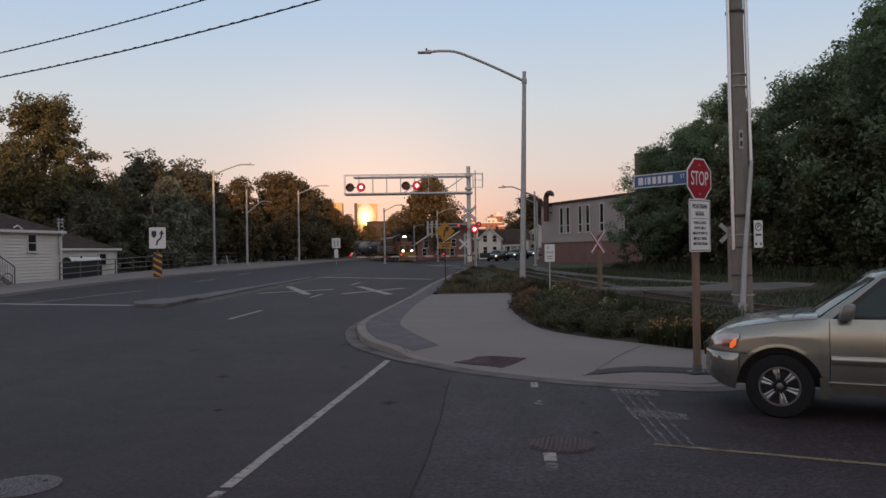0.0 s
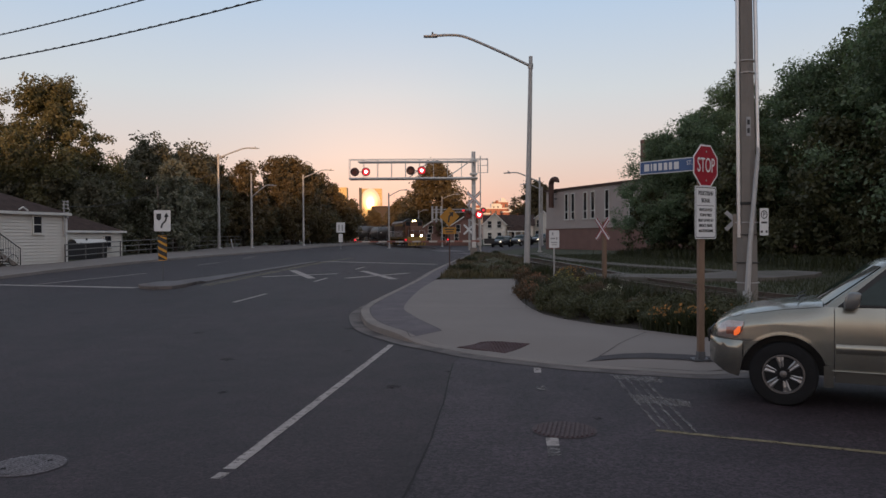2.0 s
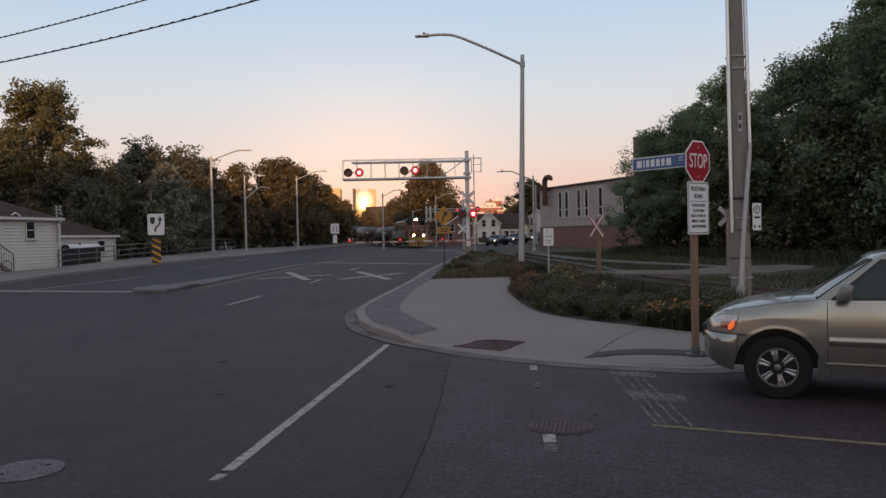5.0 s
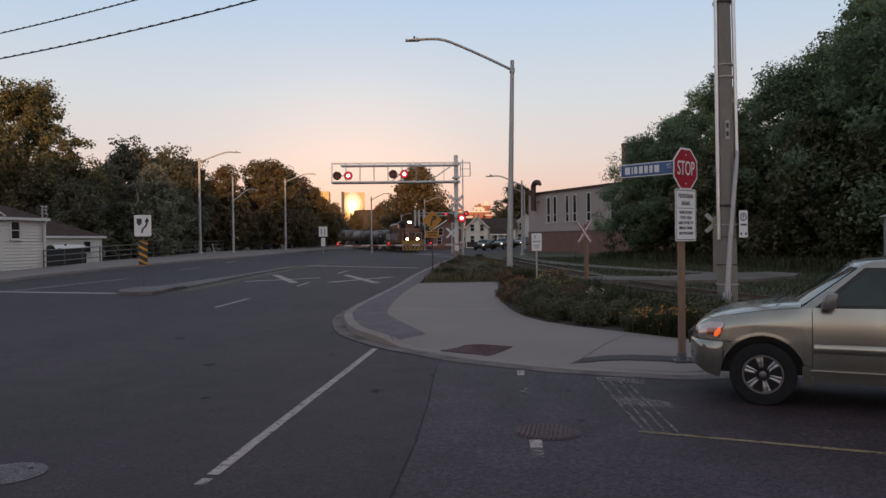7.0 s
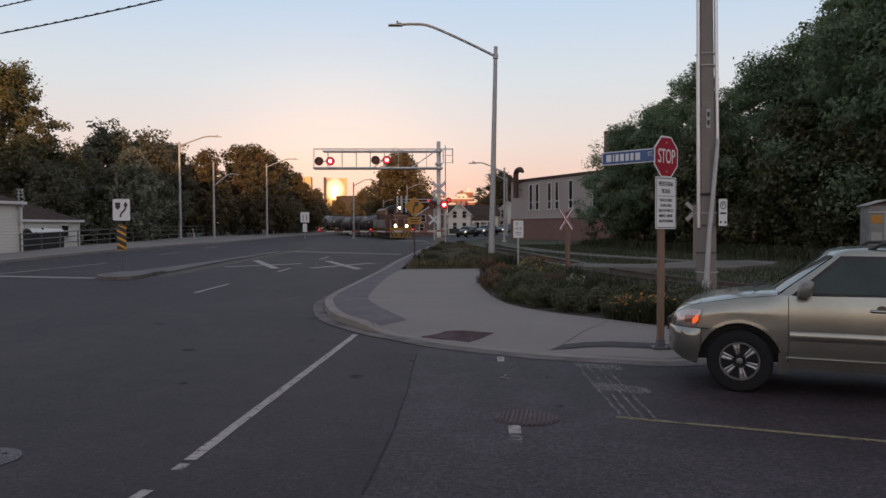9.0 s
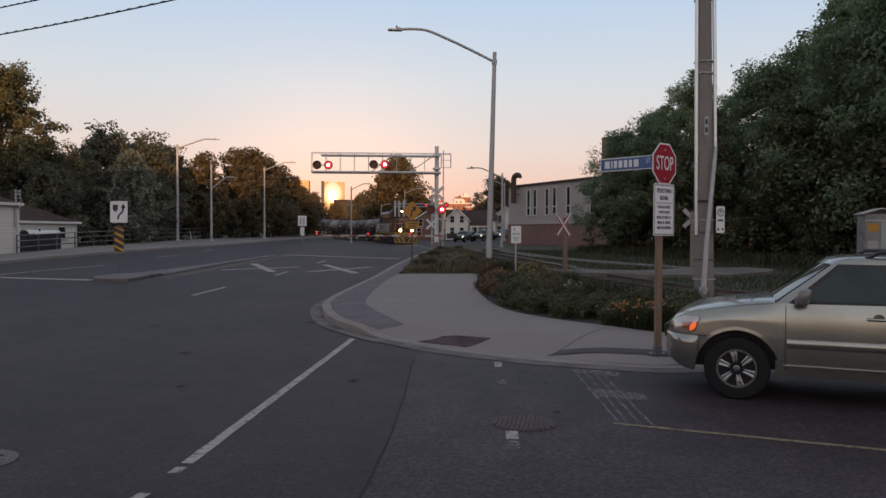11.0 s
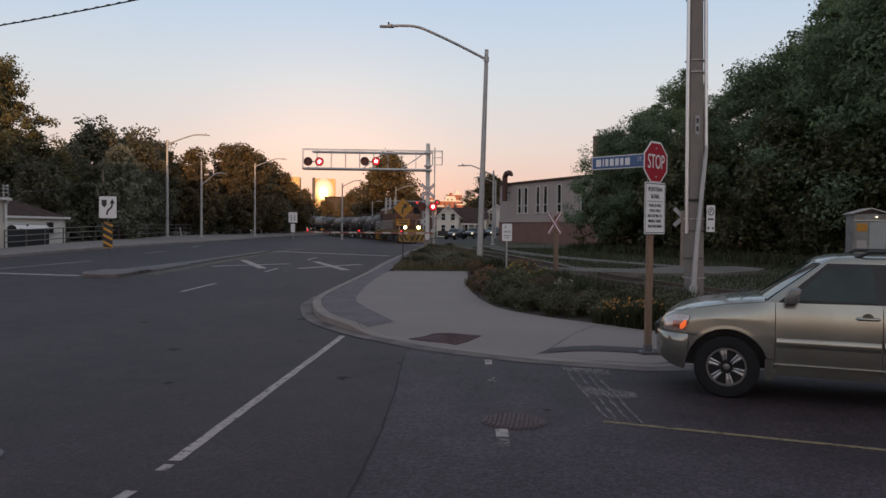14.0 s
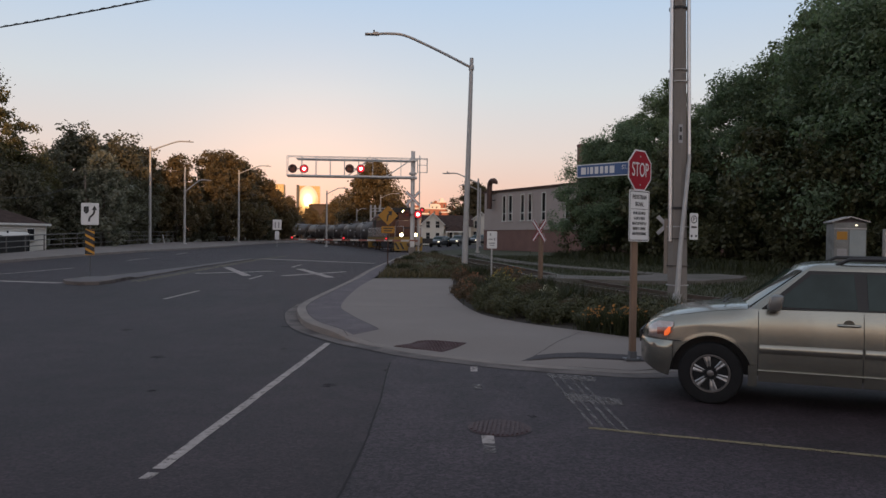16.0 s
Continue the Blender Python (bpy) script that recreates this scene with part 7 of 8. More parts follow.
                v = [bm.verts.new((ax + 0.462 * math.cos(g), s * y, 0.36 + 0.462 * math.sin(g))) for g, y in ((a, 0.62), (b, 0.62), (b, 0.88), (a, 0.88))]
                bm.faces.new(v)
        part("wheel_arch_liner", bm, M["black_steel"], t)
    # cabin shell
    def ring(z, s=1.0):
        f, r, w = gh_f(min(z, 1.65)), gh_r(min(z, 1.65)), gh_w(min(z, 1.65))
        cx = (f + r) / 2
        pts = [(f + 0.12 * (1 - a * a), a * w) for a in (0.98, 0.75, 0.5, 0.25, 0, -0.25, -0.5, -0.75, -0.98)]
        pts += [(f - (f - r) * u - 0.02, -w) for u in (0.0, 0.33, 0.66, 1.0)] + [(r - 0.08 * (1 - a * a), a * w) for a in (-0.7, 0, 0.7)] + [(f - (f - r) * u - 0.02, w) for u in (1.0, 0.66, 0.33, 0.0)]
        return [(cx + (x - cx) * s, y * s, z) for x, y in pts]
    bm = bmesh.new()
    rings = [[bm.verts.new(p) for p in ring(z, s)] for z, s in ((1.12, 1), (1.25, 1), (1.45, 1), (1.62, 1), (1.66, 0.985), (1.69, 0.94), (1.712, 0.85), (1.73, 0.6), (1.738, 0.25))]
    for a, b in zip(rings, rings[1:]):
        for j in range(len(a)):
            bm.faces.new((a[j], a[(j + 1) % len(a)], b[(j + 1) % len(b)], b[j]))
    bm.faces.new(rings[-1])
    part("cabin", bm, M[paint], t, smooth=True)
    # side windows, pillars between them black
    def pane(nm, outline, lift, mt, lab=""):
        for s in (1, -1):
            bm = bmesh.new()
            v = [bm.verts.new((x, s * (gh_w(z) + lift), z)) for x, z in outline]
            bm.faces.new(v)
            r = bmesh.ops.extrude_face_region(bm, geom=bm.faces[:])
            for q in r["geom"]:
                if isinstance(q, bmesh.types.BMVert):
                    q.co.y -= s * 0.012
            part(nm, bm, M[mt], t, lab)
    top = 1.615
    pane("window_surround", [(0.80, 1.174), (0.29, top + 0.012), (-1.84, top + 0.005), (-2.14, 1.205), (-1.5, 1.185)], 0.010, "black_steel")
    pane("front_side_window", [(0.70, 1.20), (0.265, top - 0.03), (-0.17, top - 0.02), (-0.20, 1.195)], 0.016, "car_glass", "dark reflecting side window")
    pane("rear_side_window", [(-0.31, 1.195), (-0.30, top - 0.02), (-1.12, top - 0.025), (-1.16, 1.20)], 0.016, "car_glass")
    pane("quarter_window", [(-1.23, 1.20), (-1.20, top - 0.025), (-1.78, top - 0.05), (-2.02, 1.225)], 0.016, "car_glass")
    bm = bmesh.new()
    grid = []
    for z in (1.19, 1.27, 1.4, 1.55, 1.625):
        f, w = gh_f(z), gh_w(z)
        grid.append([bm.verts.new((f + 0.12 * (1 - a * a) + 0.012, a * w, z + 0.004)) for a in (0.93, 0.6, 0.3, 0, -0.3, -0.6, -0.93)])
    for a, b in zip(grid, grid[1:]):
        for j in range(6):
            bm.faces.new((a[j], a[j + 1], b[j + 1], b[j]))
    part("windscreen", bm, M["car_glass"], t, "sloping windscreen", smooth=True)
    bm = bmesh.new()
    for s in (0.35, -0.35):
        tube(bm, [(1.22, s + 0.2, 1.215), (1.20, s, 1.235), (1.13, s - 0.3, 1.25)], 0.009, 6)
    part("wiper", bm, M["black_steel"], t)
    # side moulding, sill line, seams
    for nm, x0, x1, a, b, lift, mt in (("side_moulding", -0.245, 0.82, 0.645, 0.755, 0.014, paint), ("side_moulding", -1.15, -0.275, 0.645, 0.755, 0.014, paint), ("sill_trim", -0.86, 0.86, 0.437, 0.458, 0.012, paint)):
        for s in (1, -1):
            bm = bmesh.new()
            side_panel(bm, x0, x1, a, b, 0.002, 0.2, 8, (s,), 0.022)
            part(nm, bm, M[mt], t, smooth=True)
    for s in (1, -1):
        for x in (-1.80, 0.84):
            bm = bmesh.new()
            side_panel(bm, x, x + 0.10, 0.245, lambda q: 0.50, 0.016, 0.05, 3, (s,))
            part("mud_flap", bm, M[paint], t)
    side = lambda x: lerp_tab(x, SHOULDER)
    for s in (1, -1):
        for x in (0.835, -0.260, -1.164):
            bm = bmesh.new()
            side_panel(bm, x - 0.012, x + 0.012, lambda q: 0.40, None, -0.012, 0.02, 6, (s,))
            part("panel_seam", bm, M["black_steel"], t)
        bm = bmesh.new()
        side_panel(bm, 0.96, 2.14, lambda q: side(q) - 0.008, lambda q: side(q) - 0.003, 0.001, 0.1, 1, (s,))
        part("bonnet_seam", bm, M["black_steel"], t)
        bm = bmesh.new()
        side_panel(bm, 1.70, 2.17, lambda q: 0.735, lambda q: 0.746, 0.003, 0.06, 1, (s,))
        part("bumper_seam", bm, M["black_steel"], t)
        bm = bmesh.new()
        side_panel(bm, 1.79, 2.10, lambda x: 0.762 + max(1.86 - x, 0) * 2.2, lambda x: min(side(x) - 0.028, 0.965 - max(x - 2.0, 0) * 0.8), 0.007, 0.03, 6, (s,), 0.010)
        hl = part("headlamp", bm, M["beam_glow" if lit else "lamp_lens"], t, "clear wrap-round headlamp", smooth=True)
        bm = bmesh.new()
        side_panel(bm, 1.825, 1.900, lambda x: 0.795 + max(1.865 - x, 0) * 1.2, lambda x: 0.905 - max(x - 1.85, 0) * 1.2, 0.025, 0.02, 4, (s,), 0.004)
        part("turn_signal", bm, M["amber_glow" if amber else "lamp_lens"], hl, "lit amber turn signal" if amber else "", smooth=True)
        # patch that paints the turn signal's glow inside the headlamp
        bm = bmesh.new()
        side_panel(bm, 1.84, 1.99, lambda x: 0.80, lambda x: 0.92 - (x - 1.84) * 0.15, 0.0135, 0.03, 3, (s,), 0.010)
        part("reflector", bm, M["lamp_warm"], hl, "patch coloured as the amber lamp's glow", smooth=True)
        bm = bmesh.new()
        side_panel(bm, 2.10, 2.18, 0.54, 0.62, 0.008, 0.05, 3, (s,))
        part("fog_lamp", bm, M["lamp_lens"], t, smooth=True)
        bm = bmesh.new()
        side_panel(bm, -2.36, -2.22, 0.72, 1.02, 0.008, 0.05, 3, (s,))
        part("tail_lamp", bm, M["red_dark"], t, smooth=True)
    for s in (1, -1):
        bm = bmesh.new()
        box(bm, 0.66, s * 0.99, 1.255, 0.15, 0.23, 0.19, bevel=0.045)
        for v in bm.verts:
            v.co.x -= 0.25 * (v.co.z - 1.255)
        mi = part("mirror", bm, M["mirror_grey"], t, "rounded door mirror, sky reflection put in as grey", smooth=True)
        bm = bmesh.new()
        box(bm, 0.66, s * 0.87, 1.205, 0.12, 0.12, 0.06, bevel=0.015)
        part("mirror_foot", bm, M["black_steel"], mi)
        for x in (-0.11, -1.0):
            # dark disc on the door: shade of the handle's hollow put into colour
            bm = bmesh.new()
            rod(bm, (x, s * 0.86, 1.02), (x, s * (side_w(x, 1.02) + 0.003), 1.02), 0.062, seg=18)
            part("handle_recess", bm, M["car_dim"], t)
            bm = bmesh.new()
            tube(bm, [(x + 0.11, s * 0.885, 1.02), (x + 0.08, s * 0.905, 1.02), (x - 0.08, s * 0.905, 1.02), (x - 0.11, s * 0.875, 1.02)], 0.019, 8)
            part("door_handle", bm, M[paint], t, smooth=True)
        bm = bmesh.new()
        tube(bm, [(0.0, s * 0.61, 1.69), (-0.14, s * 0.61, 1.765), (-1.72, s * 0.61, 1.765), (-1.90, s * 0.61, 1.68)], 0.022, 8)
        part("roof_rail", bm, M["black_steel"], t, "black roof rail", smooth=True)
    # wheels
    for ax in (1.36, -1.36):
        for s in (1, -1):
            bm = bmesh.new()
            seg = 40 if fine else 18
            prof = [(0.20, -0.10), (0.30, -0.115), (0.350, -0.105), (0.370, -0.075), (0.372, 0.075), (0.352, 0.104), (0.300, 0.115), (0.238, 0.110), (0.224, 0.09)]
            c = (ax, s * 0.79, 0.370)
            lathe(bm, [(r, y * s) for r, y in prof], seg, c)
            w = part("wheel", bm, M["rubber"], t, "black tyre with silver six-spoke alloy rim", smooth=True)
            bm = bmesh.new()
            lathe(bm, [(r, y * s) for r, y in ((0.230, 0.098), (0.228, 0.112), (0.212, 0.112), (0.203, 0.096), (0.195, 0.03), (0.18, 0.0))], seg, c)
            part("rim", bm, M["rim_dull"], w, smooth=True)
            bm = bmesh.new()
            lathe(bm, [(0.205, 0.022 * s), (0.18, 0.026 * s), (0.02, 0.026 * s)], seg, c)
            part("brake_disc", bm, M["black_steel"], w)
            for k in range(6):
                a = radians(30 + 60 * k + (12 if ax > 0 else 40))
                bm = bmesh.new()
                mm = Matrix.Translation(c) @ Matrix.Rotation(a, 4, "Y")
                rows = []
                for x, hw, y in ((0.028, 0.030, 0.080), (0.085, 0.027, 0.094), (0.15, 0.034, 0.104), (0.214, 0.048, 0.100)):
                    rows.append([bm.verts.new(mm @ Vector((x, s * yy, zz))) for zz, yy in ((-hw * 1.12, 0.05), (-hw, y - 0.008), (-hw * 0.62, y), (0, y - 0.006), (hw * 0.62, y), (hw, y - 0.008), (hw * 1.12, 0.05))])
                for p, q in zip(rows, rows[1:]):
                    for i in range(6):
                        bm.faces.new((p[i], q[i], q[i + 1], p[i + 1]))
                part("spoke", bm, M["alloy"], w)
            bm = bmesh.new()
            lathe(bm, [(0.042, 0.05 * s), (0.040, 0.090 * s), (0.032, 0.097 * s), (0.01, 0.099 * s)], 20, c)
            part("hub_cap", bm, M["rim_dull"], w, smooth=True)
            for k in range(5):
                a = radians(72 * k + 15)
                bm = bmesh.new()
                q = Vector(c) + Vector((0.080 * math.cos(a), s * 0.088, 0.080 * math.sin(a)))
                rod(bm, q, q + Vector((0, s * 0.03, 0)), 0.011, seg=6)
                part("lug_nut", bm, M["black_steel"], w)
    return t


def build_cars():
    car("suv", pose(5.51, 8.93, 0, 0, 0, 154.5), "champagne gold mid-size sport utility vehicle waiting at the junction", "car_gold", amber=True)
    dark = car("parked_car", pose(11.6, 118, rise(118, 11.6), 0, 0, 235), "black sedan with its headlights on, queuing at the far street", "car_black", lit=True, fine=False)
    grey = car("parked_car", pose(18.6, 121, rise(121, 18.6), 0, 0, 225), "silver car with its headlights on, queuing at the far street", "car_silver", lit=True, fine=False)
    copy_thing(dark, pose(15.0, 120.5, rise(120.5, 15.0), 0, 0, 232))
    copy_thing(dark, pose(8.4, 116, rise(116, 8.4), 0, 0, 240))
    copy_thing(grey, pose(22.5, 119, rise(119, 22.5), 0, 0, 210))
    for x, y, a in ((-43, 138, 20), (-40, 132, 40)):
        copy_thing(grey, pose(x + 12.5, y - 4, rise(y - 4, x + 12.5), 0, 0, a))


build_cars()


# ---- the train ----
M["loco_orange"] = mat("locomotive_orange", (0.125, 0.050, 0.028), 0.5, 0.1, var=0.15, scale=2, bump=0.05, dirt=(0.12, 0.06, 0.03), dirt_scale=0.8)
M["loco_yellow"] = mat("locomotive_yellow", (0.29, 0.175, 0.035), 0.5, 0.1, var=0.12, scale=2, bump=0.05, dirt=(0.25, 0.15, 0.04), dirt_scale=1)
M["loco_black"] = mat("locomotive_black", (0.03, 0.028, 0.028), 0.6, 0.1, var=0.25, scale=2, bump=0.1)
# black tank paint lightened: haze of the evening glare put into the colour
M["tank_black"] = mat("tank_car_hazed_black", (0.075, 0.062, 0.056), 0.5, 0.1, var=0.3, scale=1.5, bump=0.05, dirt=(0.14, 0.11, 0.09), dirt_scale=0.5)


def bogie(t, x, axles=(-1.37, 1.37), r=0.46):
    bm = bmesh.new()
    for s in (1, -1):
        box(bm, x, s * 1.02, 0.62, axles[-1] - axles[0] + 1.0, 0.16, 0.34, bevel=0.04)
        box(bm, x, s * 1.02, 0.78, 0.8, 0.24, 0.34, bevel=0.04)
    box(bm, x, 0, 0.62, 0.5, 2.0, 0.3)
    b = part("bogie", bm, M["loco_black"], t)
    for a in axles:
        for s in (1, -1):
            bm = bmesh.new()
            rod(bm, (x + a, s * 0.68, r), (x + a, s * 0.82, r), r, seg=20)
            part("rail_wheel", bm, M["steel_rail"], b)


def locomotive():
    t = thing("locomotive", Matrix(), "orange and black diesel locomotive with yellow pilot and lit headlights", "locomotive")
    bm = bmesh.new()
    box(bm, -1.5, 0, 1.42, 20.0, 2.9, 0.34, bevel=0.03)
    part("frame", bm, M["loco_black"], t)
    bm = bmesh.new()
    box(bm, -1.5, 1.46, 1.42, 19.8, 0.02, 0.20)
    box(bm, -1.5, -1.46, 1.42, 19.8, 0.02, 0.20)
    part("sill_stripe", bm, M["loco_yellow"], t, "yellow sill stripe")
    bm = bmesh.new()
    v = [(-1.40, 0.22), (1.40, 0.22), (1.45, 1.0), (1.45, 1.6), (-1.45, 1.6), (-1.45, 1.0)]
    plate(bm, v, 0.18, pose(-11.55, 0, 0, 0, 0, 90))
    part("rear_pilot", bm, M["loco_yellow"], t)
    bm = bmesh.new()
    plate(bm, v, 0.18, pose(8.55, 0, 0, 0, 0, 90))
    pil = part("pilot", bm, M["loco_yellow"], t, "yellow pilot plate with dark chevrons")
    for k in range(-2, 3):
        bm = bmesh.new()
        s = 1 if k >= 0 else -1
        plate(bm, [(k * 0.5 - 0.1, 0.35), (k * 0.5 + 0.1, 0.35), (k * 0.5 + 0.1 + s * 0.35, 1.0), (k * 0.5 - 0.1 + s * 0.35, 1.0)], 0.01, pose(8.65, 0, 0, 0, 0, 90))
        part("chevron", bm, M["loco_black"], pil)
    bm = bmesh.new()
    box(bm, 8.95, 0, 0.86, 0.5, 0.34, 0.3, bevel=0.05)
    part("coupler", bm, M["steel_rail"], t)
    bm = bmesh.new()
    box(bm, 7.2, 0, 2.42, 2.1, 1.95, 1.68, bevel=0.14)
    nose = part("short_hood", bm, M["loco_orange"], t, "orange low nose", smooth=True)
    bm = bmesh.new()
    plate(bm, rect(1.1, 0.14, 0, 2.5), 0.01, pose(8.26, 0, 0, 0, 0, 90))
    part("nose_bar", bm, M["loco_black"], nose)
    bm = bmesh.new()
    box(bm, 5.1, 0, 2.85, 2.2, 2.95, 2.6, bevel=0.08)
    cab = part("cab", bm, M["loco_orange"], t, "orange cab")
    bm = bmesh.new()
    prof = [(-1.55, 4.12), (-1.2, 4.42), (-0.4, 4.60), (0.4, 4.60), (1.2, 4.42), (1.55, 4.12)]
    plate(bm, prof, 2.5, pose(5.1, 0, 0, 0, 0, 90))
    part("cab_roof", bm, M["loco_black"], cab)
    for s in (-1, 1):
        bm = bmesh.new()
        plate(bm, rrect(0.72, 0.66, 0.08, s * 0.98, 3.72), 0.03, pose(6.22, 0, 0, 0, 0, 90))
        part("front_window", bm, M["window_dark"], cab)
        bm = bmesh.new()
        box(bm, 5.1, s * 1.485, 3.62, 1.3, 0.03, 0.72)
        part("side_window", bm, M["window_dark"], cab)
        bm = bmesh.new()
        box(bm, 5.1, s * 1.485, 2.55, 1.6, 0.02, 0.35)
        part("name_bar", bm, M["loco_yellow"], cab)
    bm = bmesh.new()
    box(bm, 6.26, 0, 4.22, 0.14, 0.72, 0.36, bevel=0.03)
    hb = part("headlight_box", bm, M["loco_black"], cab)
    for s in (-1, 1):
        bm = bmesh.new()
        rod(bm, (6.33, s * 0.15, 4.22), (6.36, s * 0.15, 4.22), 0.125, seg=16)
        part("headlight", bm, M["head_glow"], hb, "lit headlight")
        bm = bmesh.new()
        rod(bm, (8.62, s * 0.74, 1.80), (8.74, s * 0.74, 1.80), 0.20, seg=16)
        d = part("ditch_light_case", bm, M["loco_black"], t)
        bm = bmesh.new()
        rod(bm, (8.741, s * 0.74, 1.80), (8.76, s * 0.74, 1.80), 0.17, seg=16)
        part("ditch_light", bm, M["head_glow"], d, "lit ditch light")
    bm = bmesh.new()
    prof = [(-0.95, 1.6), (0.95, 1.6), (0.95, 4.0), (0.6, 4.35), (-0.6, 4.35), (-0.95, 4.0)]
    plate(bm, prof, 14.6, pose(-3.45, 0, 0, 0, 0, 90))
    hood = part("long_hood", bm, M["loco_orange"], t, "dark orange long hood")
    for s in (-1, 1):
        for k in range(11):
            bm = bmesh.new()
            box(bm, 3.0 - k * 1.25, s * 0.965, 2.7, 1.05, 0.03, 1.8, bevel=0.01)
            part("hood_door", bm, M["loco_black" if k in (0, 9, 10) else "loco_orange"], hood)
        bm = bmesh.new()
        box(bm, -2.5, s * 0.99, 3.65, 8.0, 0.02, 0.28)
        part("hood_stripe", bm, M["loco_yellow"], hood)
        bm = bmesh.new()
        for k in range(17):
            x = 3.6 - k * 0.92
            rod(bm, (x, s * 1.42, 1.6), (x, s * 1.42, 2.6), 0.02, seg=6)
        tube(bm, [(3.7, s * 1.42, 2.6), (-11.2, s * 1.42, 2.6)], 0.022, 6)
        part("handrail", bm, M["sign_white"], t, "white handrail")
        bm = bmesh.new()
        tube(bm, [(8.5, s * 1.35, 1.6), (8.5, s * 1.35, 2.65), (8.5, s * 0.5, 2.65), (8.5, s * 0.5, 1.6)], 0.022, 6)
        part("handrail", bm, M["sign_white"], t)
        for k in range(4):
            bm = bmesh.new()
            box(bm, 8.0, s * 1.35, 0.4 + 0.33 * k, 0.6, 0.3, 0.03)
            part("step", bm, M["loco_yellow"], t)
    for x, r, hgt in ((0.2, 0.32, 4.80), (-2.6, 0.45, 4.68), (-5.6, 0.62, 4.62), (-7.4, 0.62, 4.62), (-9.2, 0.62, 4.62)):
        bm = bmesh.new()
        rod(bm, (x, 0, 4.3), (x, 0, hgt), r, seg=18)
        part("roof_fan", bm, M["loco_black"], t)
    bm = bmesh.new()
    tube(bm, [(5.6, -0.6, 4.5), (5.6, -0.6, 4.9)], 0.03, 6)
    rod(bm, (5.4, 0.5, 4.62), (5.9, 0.5, 4.66), 0.04, 0.09, seg=8)
    part("horn", bm, M["loco_black"], t)
    bm = bmesh.new()
    box(bm, -0.3, 0, 0.80, 4.6, 2.3, 0.85, bevel=0.15)
    part("fuel_tank", bm, M["loco_black"], t)
    bogie(t, 5.1, (-1.37, 1.37), 0.5)
    bogie(t, -8.1, (-1.37, 1.37), 0.5)
    return t


def tank_car():
    t = thing("tank_car", Matrix(), "long dark cylindrical railway tank car, glare haze put into its colour", "tank car", "tank cars of the train")
    bm = bmesh.new()
    R, L = 1.24, 13.6
    prof = [(0.05, -L / 2), (0.65, -L / 2 + 0.06), (1.02, -L / 2 + 0.25), (R, -L / 2 + 0.65), (R, 0), (R, L / 2 - 0.65), (1.02, L / 2 - 0.25), (0.65, L / 2 - 0.06), (0.05, L / 2)]
    lathe(bm, prof, 32, (0, 0, 0))
    bmesh.ops.transform(bm, matrix=pose(0, 0, 2.30, 0, 0, 90), verts=bm.verts)
    part("tank", bm, M["tank_black"], t, smooth=True)
    for x in (-5, -2.5, 0, 2.5, 5):
        bm = bmesh.new()
        rod(bm, (x - 0.04, 0, 2.30), (x + 0.04, 0, 2.30), R + 0.012, seg=32)
        part("weld_band", bm, M["tank_black"], t)
    bm = bmesh.new()
    rod(bm, (0, 0, 3.45), (0, 0, 3.85), 0.45, seg=18)
    part("dome", bm, M["tank_black"], t)
    bm = bmesh.new()
    for s in (-1, 1):
        tube(bm, [(-1.3, s * 0.8, 3.3), (-1.3, s * 0.8, 4.0), (1.3, s * 0.8, 4.0), (1.3, s * 0.8, 3.3)], 0.025, 6)
        box(bm, 0, s * 0.8, 3.32, 2.6, 0.4, 0.04)
    part("top_platform", bm, M["loco_black"], t)
    for s in (-1, 1):
        bm = bmesh.new()
        for o in (-0.22, 0.22):
            tube(bm, [(o, s * 1.30, 1.1), (o, s * 1.30, 2.8), (o, s * 0.8, 3.5)], 0.02, 6)
        for k in range(6):
            rod(bm, (-0.22, s * 1.30, 1.2 + k * 0.28), (0.22, s * 1.30, 1.2 + k * 0.28), 0.015, seg=6)
        part("ladder", bm, M["galv"], t)
    for s in (-1, 1):
        bm = bmesh.new()
        box(bm, s * 5.6, 0, 1.02, 2.6, 2.7, 0.28, bevel=0.03)
        box(bm, s * 5.2, 0, 1.2, 1.0, 2.2, 0.5, bevel=0.05)
        part("saddle", bm, M["loco_black"], t)
        bm = bmesh.new()
        tube(bm, [(s * 6.95, -1.3, 1.25), (s * 6.95, -1.3, 2.2), (s * 6.95, 1.3, 2.2), (s * 6.95, 1.3, 1.25)], 0.025, 6)
        part("end_rail", bm, M["galv"], t)
        bm = bmesh.new()
        box(bm, s * 7.2, 0, 0.86, 0.7, 0.25, 0.25)
        part("coupler", bm, M["steel_rail"], t)
        bm = bmesh.new()
        box(bm, 2.5, s * 1.245, 2.4, 1.3, 0.02, 0.22)
        part("mark_bar", bm, M["sign_white"], t)
        bogie(t, s * 4.9, (-0.88, 0.88), 0.42)
    return t


TRAIN = []


def build_train():
    TRAIN.append((locomotive(), 8.7, 5.1))
    first = tank_car()
    gap = 20.75
    TRAIN.append((first, gap + 7.4, 4.9))
    for k in range(1, 6):
        TRAIN.append((copy_thing(first, Matrix()), gap + 7.4 + 15.0 * k, 4.9))


def train_nose(t):
    """How far along the track the locomotive's nose is: it rolls up to the crossing, slowly gathering speed."""
    return track_at_y(125 - 2.5 * t - 0.04 * t * t)


def vehicle_pose(centre, half):
    a, b = on_track(centre - half), on_track(centre + half)
    c, d = (a + b) / 2, (a - b)
    return Matrix.Translation(c) @ pose(0, 0, 0, 0, -math.degrees(math.asin(d.z / d.length)), math.degrees(math.atan2(d.y, d.x)))


build_train()


